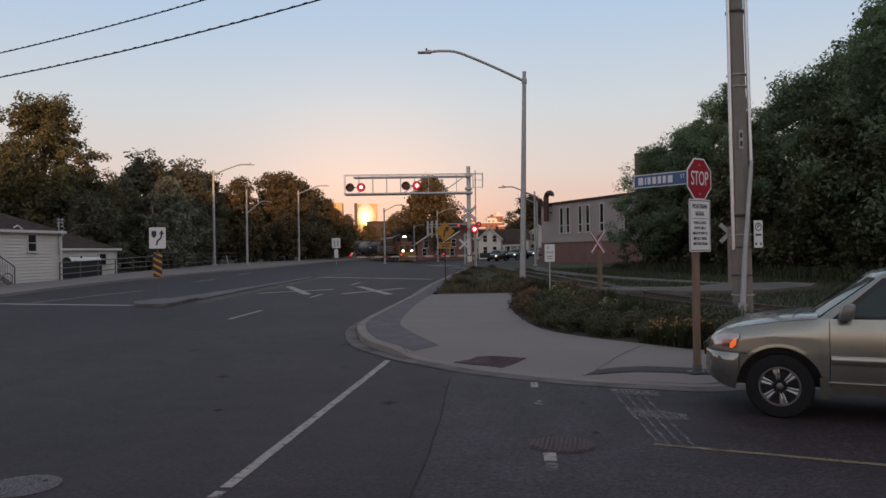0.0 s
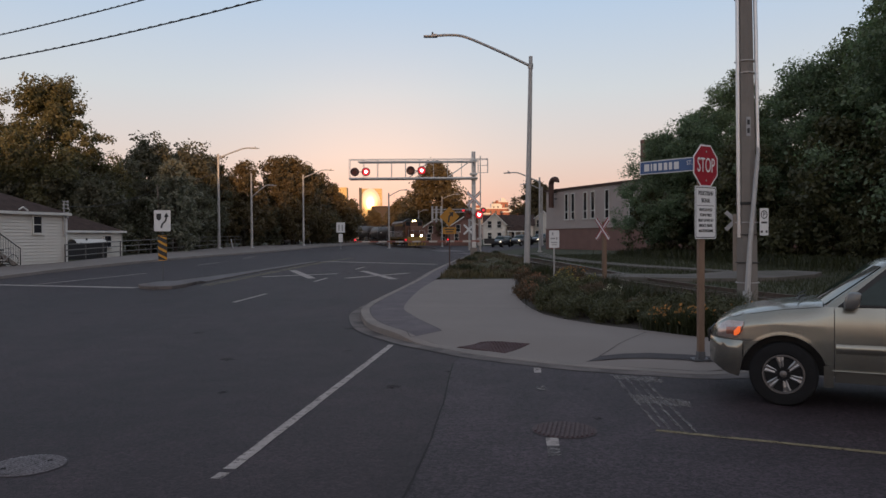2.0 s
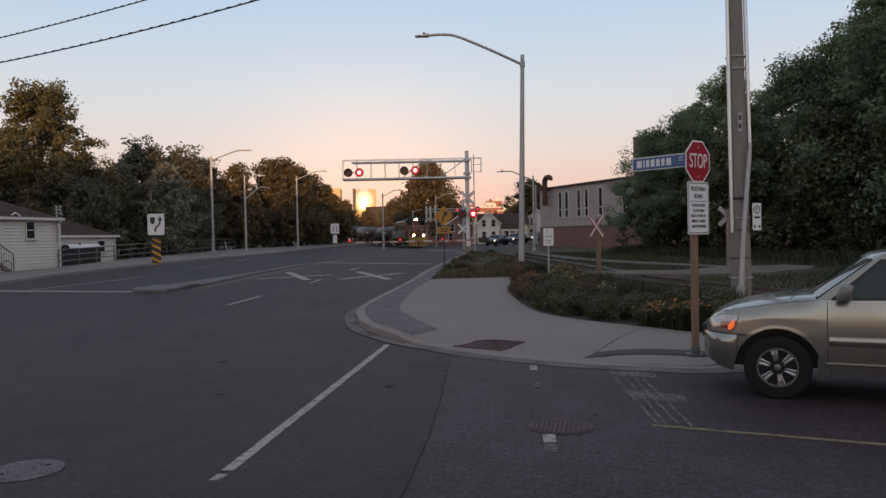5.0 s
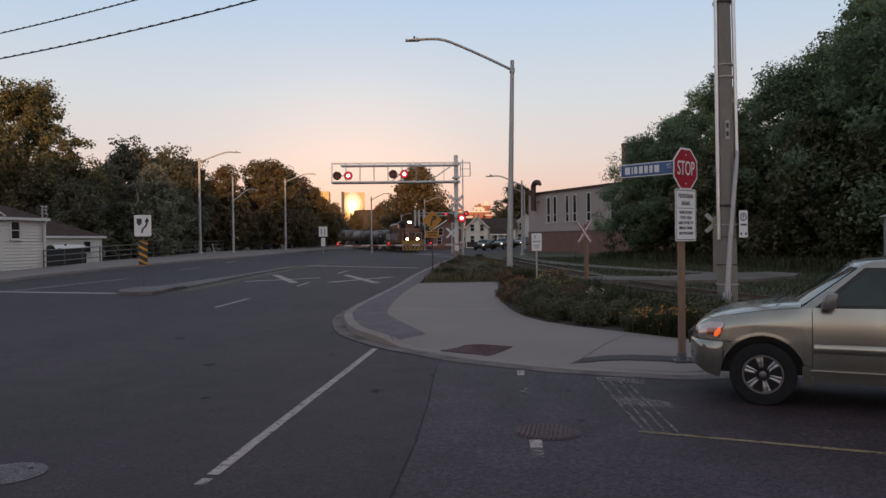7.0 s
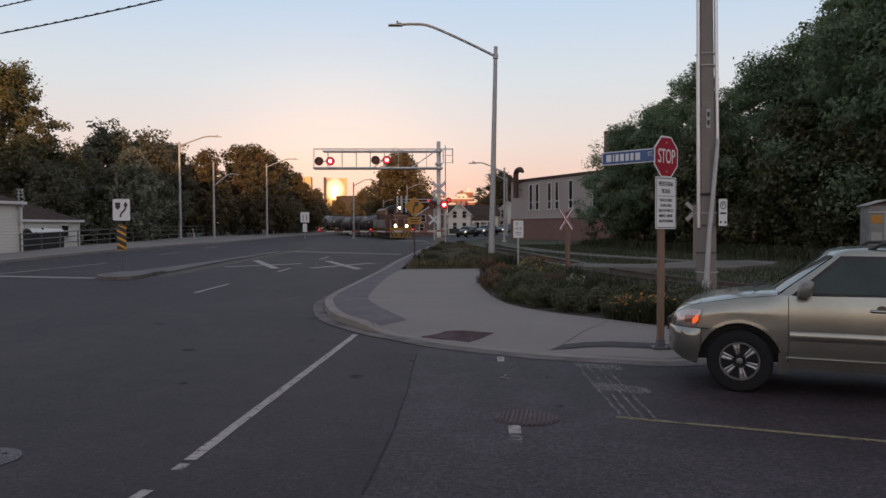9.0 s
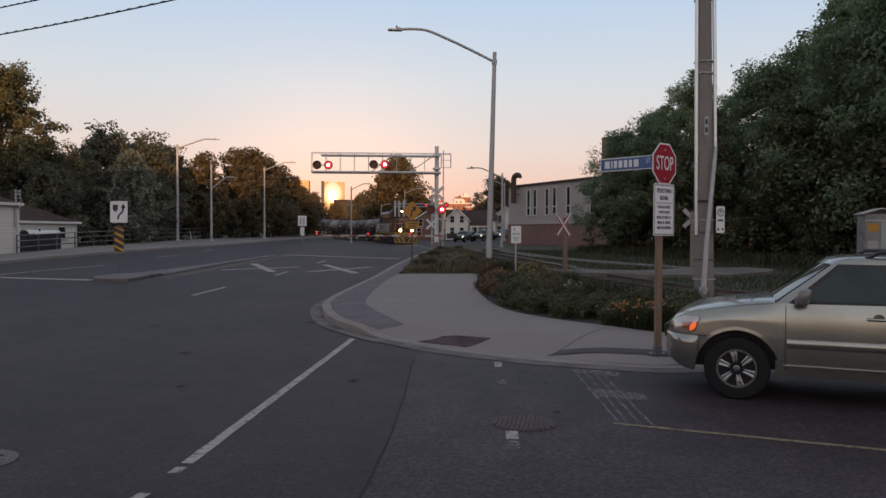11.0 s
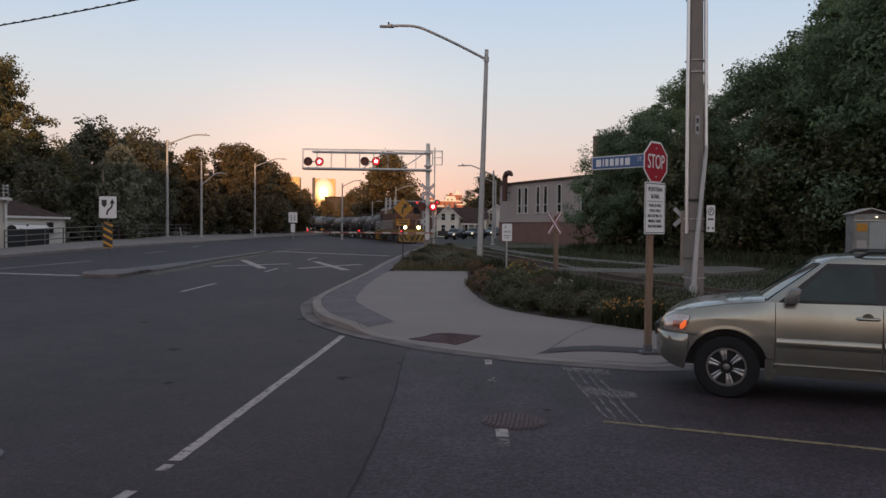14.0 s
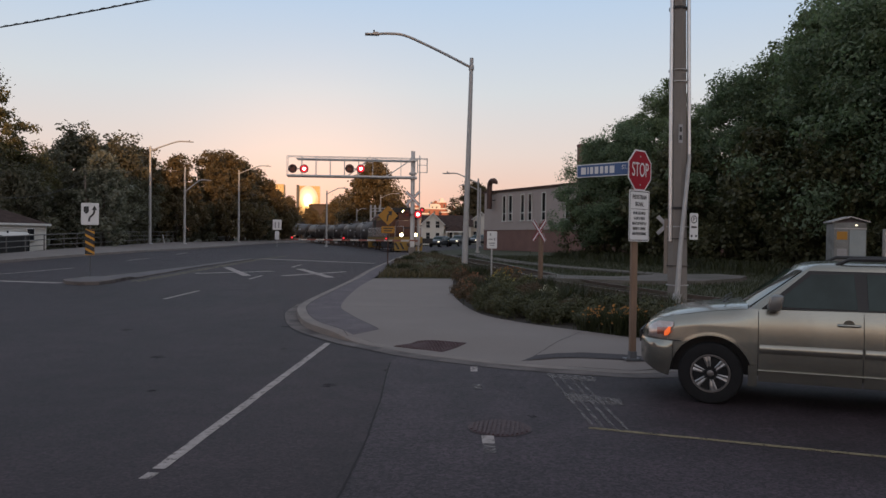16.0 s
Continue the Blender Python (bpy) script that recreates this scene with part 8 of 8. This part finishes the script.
# ---- trees and plants ----
def leaves_mesh(name, centres, radii, per, size, material, seed, squash=0.85, shape=1.0):
    """A crown: folded two-triangle leaves scattered through the outer shells of many clumps."""
    rng = np.random.default_rng(seed)
    C = np.repeat(np.array(centres), per, axis=0)
    R = np.repeat(np.array(radii), per)
    n = len(C)
    d = rng.normal(size=(n, 3))
    d /= np.linalg.norm(d, axis=1)[:, None]
    rad = R * rng.uniform(0.35, 1.0, n) ** 0.5 * (1 + 0.26 * rng.normal(size=n))
    P = C + d * rad[:, None] * np.array((1, 1, squash))
    nrm = d + rng.normal(size=(n, 3)) * 0.7 + np.array((0, 0, 0.5))
    nrm /= np.linalg.norm(nrm, axis=1)[:, None]
    t = np.cross(nrm, rng.normal(size=(n, 3)))
    t /= np.linalg.norm(t, axis=1)[:, None]
    b = np.cross(nrm, t)
    s = (size * rng.uniform(0.6, 1.35, n))[:, None]
    V = np.empty((n, 4, 3))
    V[:, 0], V[:, 1], V[:, 2], V[:, 3] = P - t * s * 0.6 * shape, P + b * s * 0.36 - nrm * s * 0.1, P + t * s * 0.6 * shape, P - b * s * 0.36 - nrm * s * 0.1
    me = bpy.data.meshes.new(name)
    me.vertices.add(n * 4)
    me.vertices.foreach_set("co", V.reshape(-1))
    me.loops.add(n * 4)
    me.loops.foreach_set("vertex_index", np.arange(n * 4))
    me.polygons.add(n)
    me.polygons.foreach_set("loop_start", np.arange(n) * 4)
    me.update(calc_edges=True)
    me.materials.append(material)
    return me


def tree(name, label, height, radius, clear, seed, leafmat, clumps=46, per=330, size=0.34, lean=0.0, spread=1.0, category="tree", top=0.6, tight=1.0):
    """A tapered trunk with forking limbs, and a crown of leaf clumps with an uneven outline."""
    rng = random.Random(seed)
    t = thing(name, Matrix(), label, category, "trees round the crossing")
    centres, radii = [], []
    H = height - clear
    for i in range(clumps):
        u = (i + 0.5) / clumps
        z = clear + H * (0.06 + 0.90 * u)
        w = radius * spread * max(0.18, math.sin(math.pi * min(0.98, 0.16 + 0.84 * u ** top)) ** 0.7) * rng.uniform(0.35, 1.0)
        a = i * 2.399 + rng.uniform(-0.5, 0.5)
        centres.append((w * math.cos(a) + lean * u, w * math.sin(a), z + rng.uniform(-0.5, 0.5)))
        radii.append(radius * tight * rng.uniform(0.20, 0.38))
    # each clump breaks up into smaller sprays, which leave gaps and a ragged outline
    sprays, spray_r = [], []
    for c, r in zip(centres, radii):
        for _ in range(6):
            d = Vector((rng.gauss(0, 1), rng.gauss(0, 1), rng.gauss(0.15, 0.8))).normalized() * r * rng.uniform(0.45, 1.05)
            sprays.append((c[0] + d.x, c[1] + d.y, c[2] + d.z))
            spray_r.append(r * rng.uniform(0.36, 0.74))
    bm = bmesh.new()
    mid = clear + H * 0.55
    pts = [(0, 0, -0.3), (0.05, 0.02, clear * 0.5), (0.12 + lean * 0.1, 0.05, clear), (0.1 + lean * 0.4, 0.0, mid), (lean * 0.8, 0, clear + H * 0.85)]
    r0 = height * 0.022
    tube(bm, pts, [r0 * 1.35, r0, r0 * 0.85, r0 * 0.45, r0 * 0.12], 10)
    part("trunk", bm, M["bark"], t, smooth=True)
    for c in centres[::4]:
        u = min(max((c[2] - clear) / H - 0.28, 0.0), 0.75)
        s = Vector((0.1 + lean * u, 0, clear + H * u * 0.8))
        e = Vector(c)
        k = s.lerp(e, 0.5) + Vector((0, 0, -0.06 * (e - s).length))
        bm = bmesh.new()
        tube(bm, [s, k, e], [r0 * 0.34, r0 * 0.2, r0 * 0.05], 6)
        part("limb", bm, M["bark"], t, smooth=True)
    ob = new("crown", leaves_mesh("crown", sprays, spray_r, per // 6, size, leafmat, seed, squash=0.75))
    ob.parent = t
    return t


def place(proto, x, y, turn, scale, label=""):
    c = copy_thing(proto, pose(x, y, rise(y, x) - 0.05, 0, 0, turn))
    c.scale = (scale, scale, scale)
    return tagged(c, label)


def build_trees():
    maple = tree("tree", "broad dark green maple with dense foliage", 15, 5.6, 1.6, 3, M["leaf_dark"], 64, 720, 0.20, tight=0.92)
    maple_far = tree("tree", "broad dark green maple beyond the street", 15, 5.6, 1.6, 5, M["leaf_dusk"], 58, 330, 0.36)
    ash = tree("tree", "tall uneven dark green broadleaf tree", 16, 4.6, 1.2, 8, M["leaf_mid"], 60, 690, 0.19, top=0.75, tight=0.9)
    # darker shrub leaf: shade at the wood's foot put into the colour
    bushy = tree("tree", "low dense tree with foliage to the ground, leaf colour darkened for shade", 9, 4.4, 0.2, 12, M["leaf_shrub"], 44, 330, 0.28, top=0.8)
    oak = tree("tree", "tall olive-green open tree behind the house", 18, 7.2, 4.5, 21, M["leaf_olive_glow"], 64, 620, 0.25, spread=1.1, tight=0.68)
    silver = tree("tree", "small silvery-leaved tree behind the railing", 9, 3.0, 0.4, 30, M["leaf_grey"], 40, 260, 0.24)
    far = tree("tree", "rounded broadleaf tree in the distance", 15, 6.4, 1.2, 41, M["leaf_glow"], 60, 330, 0.46, top=0.7)
    dusky = tree("tree", "low dense tree with foliage to the ground", 9, 4.4, 0.2, 14, M["leaf_dusk"], 44, 330, 0.30, top=0.8)
    warm = tree("tree", "broad tree with the evening glow put into its leaf colour", 14, 5.0, 1.0, 61, M["leaf_glow"], 54, 300, 0.36, tight=0.85)
    kinds = dict(d=dusky, w=warm, n=maple_far, m=maple, a=ash, b=bushy, o=oak, s=silver, f=far)
    base = {"d": 9, "w": 14, "n": 15, "m": 15, "a": 16, "b": 9, "o": 18, "s": 9, "f": 15}
    PLAN = [
        # beside the track, the near wood
        ("a", 22.3, 58, 20, 13.6), ("m", 18.7, 56.5, 70, 10.5), ("a", 20.4, 60, 170, 11.6), ("m", 16.7, 58, 220, 9.4), ("a", 21.9, 52, 110, 10.8), ("m", 24.0, 49, 140, 12.8), ("a", 26.3, 47, 60, 14.3), ("a", 28.0, 47, 200, 16.6), ("m", 27.5, 41, 10, 16.5), ("a", 31, 44, 80, 21.0), ("m", 32, 38, 160, 20.5), ("a", 29.5, 37, 240, 17.5),
        ("b", 20, 50, 0, 7.5), ("b", 23.5, 44.5, 50, 8.0), ("b", 26, 39.5, 110, 8.0), ("b", 28.5, 35.5, 190, 8.0), ("b", 31, 31.5, 250, 8.5), ("m", 35, 33, 300, 21), ("b", 17.3, 58, 33, 6.5), ("m", 38, 42, 30, 24), ("a", 38, 29, 10, 21), ("b", 33.5, 27.5, 140, 9), ("b", 21.4, 46.5, 80, 3.6), ("b", 23.6, 41.6, 200, 3.8), ("b", 26.2, 36.6, 20, 3.6), ("b", 28.6, 32.6, 310, 4.0), ("b", 19.0, 53.5, 100, 3.2), ("b", 31.2, 28.4, 60, 4.2),
        # beyond the house and railing
        ("o", -38.5, 72, 30, 16.8), ("n", -45, 78, 100, 13), ("d", -36, 70, 20, 8.5), ("d", -31.5, 67, 120, 6.5), ("n", -36, 84, 210, 9.8), ("n", -38, 95, 10, 13.6), ("n", -42, 92, 300, 10.2), ("n", -34.5, 100, 60, 13.2), ("d", -31.5, 80, 280, 7.5), ("s", -28.6, 78, 0, 9.6),
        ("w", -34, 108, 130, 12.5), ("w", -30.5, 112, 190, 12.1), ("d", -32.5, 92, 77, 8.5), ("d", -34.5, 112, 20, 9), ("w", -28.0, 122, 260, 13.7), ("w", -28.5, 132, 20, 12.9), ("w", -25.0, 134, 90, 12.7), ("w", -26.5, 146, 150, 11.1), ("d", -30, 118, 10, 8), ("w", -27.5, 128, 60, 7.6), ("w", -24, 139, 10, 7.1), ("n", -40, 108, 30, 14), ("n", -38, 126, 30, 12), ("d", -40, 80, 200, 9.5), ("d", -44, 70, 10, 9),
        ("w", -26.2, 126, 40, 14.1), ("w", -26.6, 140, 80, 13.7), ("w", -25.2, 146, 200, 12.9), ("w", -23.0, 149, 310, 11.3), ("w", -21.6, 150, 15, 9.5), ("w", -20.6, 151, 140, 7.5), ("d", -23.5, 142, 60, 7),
        # distance
        ("f", -2.2, 156, 0, 16.6), ("f", -7.5, 205, 90, 12.5), ("f", -14, 215, 180, 11.5), ("f", -22, 222, 45, 8.8), ("f", -30, 232, 200, 12), ("f", 4, 214, 60, 11), ("f", 20.5, 172, 100, 13.2), ("f", 24, 178, 10, 12), ("f", -38, 240, 20, 12),
    ]
    for k, x, y, turn, hgt in PLAN:
        place(kinds[k], x, y, turn, hgt / base[k])
    for p in kinds.values():
        for o in list(p.children) + [p]:
            bpy.data.objects.remove(o)


build_trees()


def strip_mesh(name, base, n, hgt, width, material, seed, bend=0.35):
    """Many thin bent blades over ground points: base(i, rng) gives x, y, z."""
    rng = np.random.default_rng(seed)
    B = np.array([base(i, rng) for i in range(n)])
    a = rng.uniform(0, 2 * np.pi, n)
    hh = hgt * rng.uniform(0.5, 1.2, n)
    dx, dy = np.cos(a), np.sin(a)
    w = width * rng.uniform(0.6, 1.3, n)
    V = np.empty((n, 5, 3))
    side = np.stack([-dy, dx, np.zeros(n)], 1) * (w / 2)[:, None]
    out = np.stack([dx, dy, np.zeros(n)], 1)
    mid = B + out * (hh * bend * 0.35)[:, None] + np.array((0, 0, 1)) * (hh * 0.6)[:, None]
    tip = B + out * (hh * bend)[:, None] + np.array((0, 0, 1)) * hh[:, None]
    V[:, 0], V[:, 1], V[:, 2], V[:, 3], V[:, 4] = B - side, B + side, mid + side * 0.8, mid - side * 0.8, tip
    me = bpy.data.meshes.new(name)
    idx = np.arange(n)[:, None] * 5
    F = [tuple(r) for r in (idx + np.array((0, 1, 2, 3))).tolist()] + [tuple(r) for r in (idx + np.array((3, 2, 4))).tolist()]
    me.from_pydata(V.reshape(-1, 3).tolist(), [], F)
    me.materials.append(material)
    return me


def inside(p, poly):
    x, y = p
    c = False
    for (x0, y0), (x1, y1) in zip(poly, poly[1:] + poly[:1]):
        if (y0 > y) != (y1 > y) and x < (x1 - x0) * (y - y0) / (y1 - y0) + x0:
            c = not c
    return c


BED = [(2.82, 30.6), (2.55, 28.2), (2.31, 25.36), (2.08, 22.5), (2.06, 20.41), (2.12, 18.8), (2.26, 17.51), (2.50, 16.7), (2.84, 16.01), (3.35, 15.2), (3.86, 14.56), (4.54, 13.6), (6.2, 12.6), (8.2, 11.7), (8.4, 12.8), (6.1, 15.8), (5.2, 18.5), (4.8, 23), (4.8, 31)]
MOUND = [(-0.3, 30.4), (2.9, 30.6), (4.0, 34), (4.6, 45), (4.0, 54), (2.4, 57.5), (1.8, 53), (0.35, 38.2)]


def build_beds():
    bm = bmesh.new()
    sheet(bm, BED, lambda x, y: rise(y) + 0.13, [s for s in STEPS if 12 < s < 31], skirt=0.2)
    solo("planting_bed", bm, M["soil"], "dark mulched planting bed behind the pavement", "planting bed", kind="structure")
    bm = bmesh.new()
    sheet(bm, MOUND, lambda x, y: rise(y) + 0.10 + 0.28 * smooth01((y - 31) / 6) * smooth01((57 - y) / 6) * smooth01((x - (-0.4 + (y - 30) * 0.09)) / 1.0) * smooth01((4.4 - x) / 1.2), [*range(31, 58, 2)], [0, 0.7, 1.4, 2.1, 2.8, 3.5], skirt=0.3)
    solo("ground", bm, M["grass"], "low grassy mound beside the kerb", "ground", kind="structure")
    # shrubs
    protos = []
    for k, (mt, lab, hgt, r) in enumerate((("leaf_shrub", "dense dark green shrub in the planting bed", 0.58, 0.55), ("leaf_shrub", "loose dark green perennial clump in the bed", 0.72, 0.45), ("leaf_rust", "rusty brown-green shrub in the bed", 0.42, 0.5), ("leaf_bed", "olive leafy perennial clump in the bed", 0.50, 0.45))):
        rng = random.Random(50 + k)
        t = thing("shrub", Matrix(), lab, "shrub", "shrubs in the planting bed")
        cs = [(r * 0.75 * math.sqrt(u) * math.cos(a), r * 0.75 * math.sqrt(u) * math.sin(a), hgt * rng.uniform(0.25, 0.85) * (1 - 0.35 * u)) for u, a in ((rng.random(), rng.uniform(0, 6.28)) for _ in range(26))]
        for c in cs[::3]:
            bm = bmesh.new()
            tube(bm, [(c[0] * 0.2, c[1] * 0.2, -0.02), (c[0] * 0.6, c[1] * 0.6, c[2] * 0.6), c], [0.010, 0.007, 0.003], 5)
            part("stem", bm, M["bark"], t)
        if k == 1:
            me = strip_mesh("foliage", lambda i, g: (g.normal() * 0.16, g.normal() * 0.16, 0), 420, 0.62, 0.013, M["blade"], 76, 0.45)
        else:
            me = leaves_mesh("foliage", cs, [r * rng.uniform(0.24, 0.42) for _ in cs], 190, 0.030, M[mt], 70 + k, shape=2.3)
        ob = new("foliage", me)
        ob.parent = t
        protos.append(t)
    # flowering kinds: the same growth with many small heads on top
    for src, mt, lab, n in ((2, "petal_rust", "rusty shrub with small red-orange blossoms", 46), (3, "petal_pale", "green perennial with cream flower heads", 60), (3, "petal_yellow", "green perennial with small yellow flowers", 34)):
        t = copy_thing(protos[src], Matrix())
        tagged(t, lab)
        rng = random.Random(len(protos) * 3)
        heads = [(0.42 * math.sqrt(u) * math.cos(a), 0.42 * math.sqrt(u) * math.sin(a), 0.50 * (1 - 0.5 * u) + rng.uniform(-0.06, 0.08)) for u, a in ((rng.random(), rng.uniform(0, 6.28)) for _ in range(n))]
        ob = new("blossoms", leaves_mesh("blossoms", heads, [0.025] * n, 5, 0.034, M[mt], 90 + len(protos), shape=1.0))
        ob.parent = t
        protos.append(t)
    rng = random.Random(7)
    spots = []
    for _ in range(4000):
        x, y = rng.uniform(2, 9), rng.uniform(11.8, 30.5)
        gap = 0.62 if y < 20 else 0.8
        if inside((x, y), BED) and not (3.7 < x < 5.2 and y < 14.75) and all(math.hypot(x - a, y - b) > gap for a, b in spots) and inside((x - 0.32, y - 0.3), BED):
            spots.append((x, y))
    for x, y in spots[:150]:
        kind = (5 if math.hypot(x - 5.3, y - 20.6) < 1.3 else 6 if math.hypot(x - 4.4, y - 24.5) < 1.2 else 4 if y > 20 and x < 3.3 and rng.random() < 0.6 else rng.choice((0, 0, 1, 1, 2, 3) if y < 19 else (1, 2, 2, 3, 2)))
        turn, s, tall = rng.uniform(0, 360), rng.uniform(0.8, 1.25), rng.uniform(0.85, 1.2)
        # the ground round the pole and along the rails stays bare
        if x < 0.395 * y:
            c = copy_thing(protos[kind], pose(x, y, rise(y) + 0.12, 0, 0, turn))
            c.scale = (s, s, s * tall)
    rng = random.Random(9)
    for _ in range(46):
        x, y = rng.uniform(-0.3, 4.2), rng.uniform(31, 55)
        if inside((x, y), MOUND):
            c = copy_thing(protos[rng.choice((1, 2, 2, 3))], pose(x, y, rise(y) + 0.22, 0, 0, rng.uniform(0, 360)))
            s = rng.uniform(0.6, 0.95)
            c.scale = (s, s, s * 0.75)
            tagged(c, "low rusty plant clump on the grassy mound")
    for p in protos:
        for o in list(p.children) + [p]:
            bpy.data.objects.remove(o)
    # day lilies at the corner of the bed
    lil = thing("day_lily", Matrix(), "orange day lily with arching leaves in the bed", "flower", "day lilies")
    ob = new("leaves", strip_mesh("leaves", lambda i, r: (r.normal() * 0.09, r.normal() * 0.09, 0), 90, 0.55, 0.022, M["blade"], 3, 0.6))
    ob.name = "foliage"
    ob.parent = lil
    rng = random.Random(4)
    for k in range(9):
        a, rr, hgt = rng.uniform(0, 6.28), rng.uniform(0.10, 0.40), rng.uniform(0.16, 0.62)
        tip = Vector((rr * math.cos(a), rr * math.sin(a), hgt))
        bm = bmesh.new()
        tube(bm, [(tip.x * 0.2, tip.y * 0.2, 0), (tip.x * 0.6, tip.y * 0.6, hgt * 0.6), tip], 0.005, 5)
        st = part("stalk", bm, M["blade"], lil)
        bm = bmesh.new()
        nod = Matrix.Translation(tip) @ Matrix.Rotation(rng.uniform(0, 6.28), 4, "Z") @ Matrix.Rotation(rng.uniform(0.5, 1.2), 4, "X")
        for j in range(6):
            b = j * math.pi / 3
            o = Vector((math.cos(b), math.sin(b), 0))
            s = Vector((-o.y, o.x, 0)) * 0.012
            p = [Vector(), o * 0.015 + s + Vector((0, 0, 0.024)), o * 0.038 + Vector((0, 0, 0.034)), o * 0.015 - s + Vector((0, 0, 0.024))]
            bm.faces.new([bm.verts.new(nod @ q) for q in p])
        part("flower", bm, M["petal"], st)
    spots = []
    for _ in range(3000):
        cx, cy, sd = rng.choice(((4.25, 14.15, 0.30), (4.25, 14.15, 0.30), (4.75, 13.72, 0.22), (5.6, 13.5, 0.3)))
        x, y = rng.gauss(cx, sd), rng.gauss(cy, sd)
        if inside((x - 0.1, y - 0.12), BED) and all(math.hypot(x - a, y - b) > 0.24 for a, b in spots):
            spots.append((x, y))
    for x, y in spots[:24]:
        c = copy_thing(lil, pose(x, y, rise(y) + 0.12, 0, 0, rng.uniform(0, 360)))
        s = rng.uniform(0.7, 1.2)
        c.scale = (s, s, s * rng.uniform(0.7, 1.0))
    for k in range(5):
        c = copy_thing(lil, pose(4.6 + rng.uniform(0, 0.9), 27.0 + rng.uniform(0, 3), rise(28) + 0.12, 0, 0, rng.uniform(0, 360)))
    for o in list(lil.children_recursive) + [lil]:
        bpy.data.objects.remove(o)
    # grass on the verges
    def verge(i, r):
        while True:
            x, y = r.uniform(4.5, 30), r.uniform(12, 62)
            if y < 22 and x > 12 + (22 - y):
                continue
            s = np.interp(y, TRACK_N[16 * 3:16 * 9, 1], TRACK_N[16 * 3:16 * 9, 0])
            path = (6 < x < 17.3 and 30.2 < y < 38 and abs(y - (31.6 + max(x - 12, 0) * 0.45 + 1)) < 2.4)
            if abs(x - s) > 1.9 and not (x < s and y < 26) and not path and not inside((x, y), BED) and y > 10.5 - (x - 5) * 0.1:
                return (x, y, rise(y) - 0.05)
    ob = new("grass", strip_mesh("grass", verge, 60000, 0.17, 0.022, M["blade"], 11, 0.5))
    tagged(ob, "unmown green grass along the railway verge", "grass", kind="stuff")
    def mound(i, r):
        while True:
            x, y = r.uniform(-0.3, 4.6), r.uniform(30.5, 57.4)
            if inside((x, y), MOUND):
                return (x, y, rise(y) + 0.16)
    ob = new("grass", strip_mesh("grass", mound, 12000, 0.30, 0.03, M["dry_blade"], 12, 0.5))
    tagged(ob, "rough grass on the low mound", "grass", kind="stuff")
    # weeds at the foot of the wood
    def foot(i, r):
        y = r.uniform(28, 62)
        x = np.interp(y, (28, 35, 45, 55, 62), (23.5, 21.5, 18.5, 15.5, 14.5)) + r.normal() * 1.2 + 1.5
        return (x, y, rise(y) - 0.05)
    ob = new("weeds", strip_mesh("weeds", foot, 16000, 0.6, 0.045, M["blade"], 13, 0.45))
    tagged(ob, "tall green weeds at the edge of the wood", "weeds", kind="stuff")


build_beds()


# ---- what moves ----
def motions():
    times = [0.5 * k for k in range(33)]
    for ob, back, half in TRAIN:
        walk(ob, [(t, vehicle_pose(train_nose(t) + back, half)) for t in times])
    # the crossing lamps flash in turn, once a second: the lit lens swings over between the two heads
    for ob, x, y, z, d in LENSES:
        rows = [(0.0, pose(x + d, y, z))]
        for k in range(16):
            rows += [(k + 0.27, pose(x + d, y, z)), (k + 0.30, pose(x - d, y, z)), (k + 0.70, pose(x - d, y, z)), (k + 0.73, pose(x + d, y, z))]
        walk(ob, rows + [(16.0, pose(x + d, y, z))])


motions()
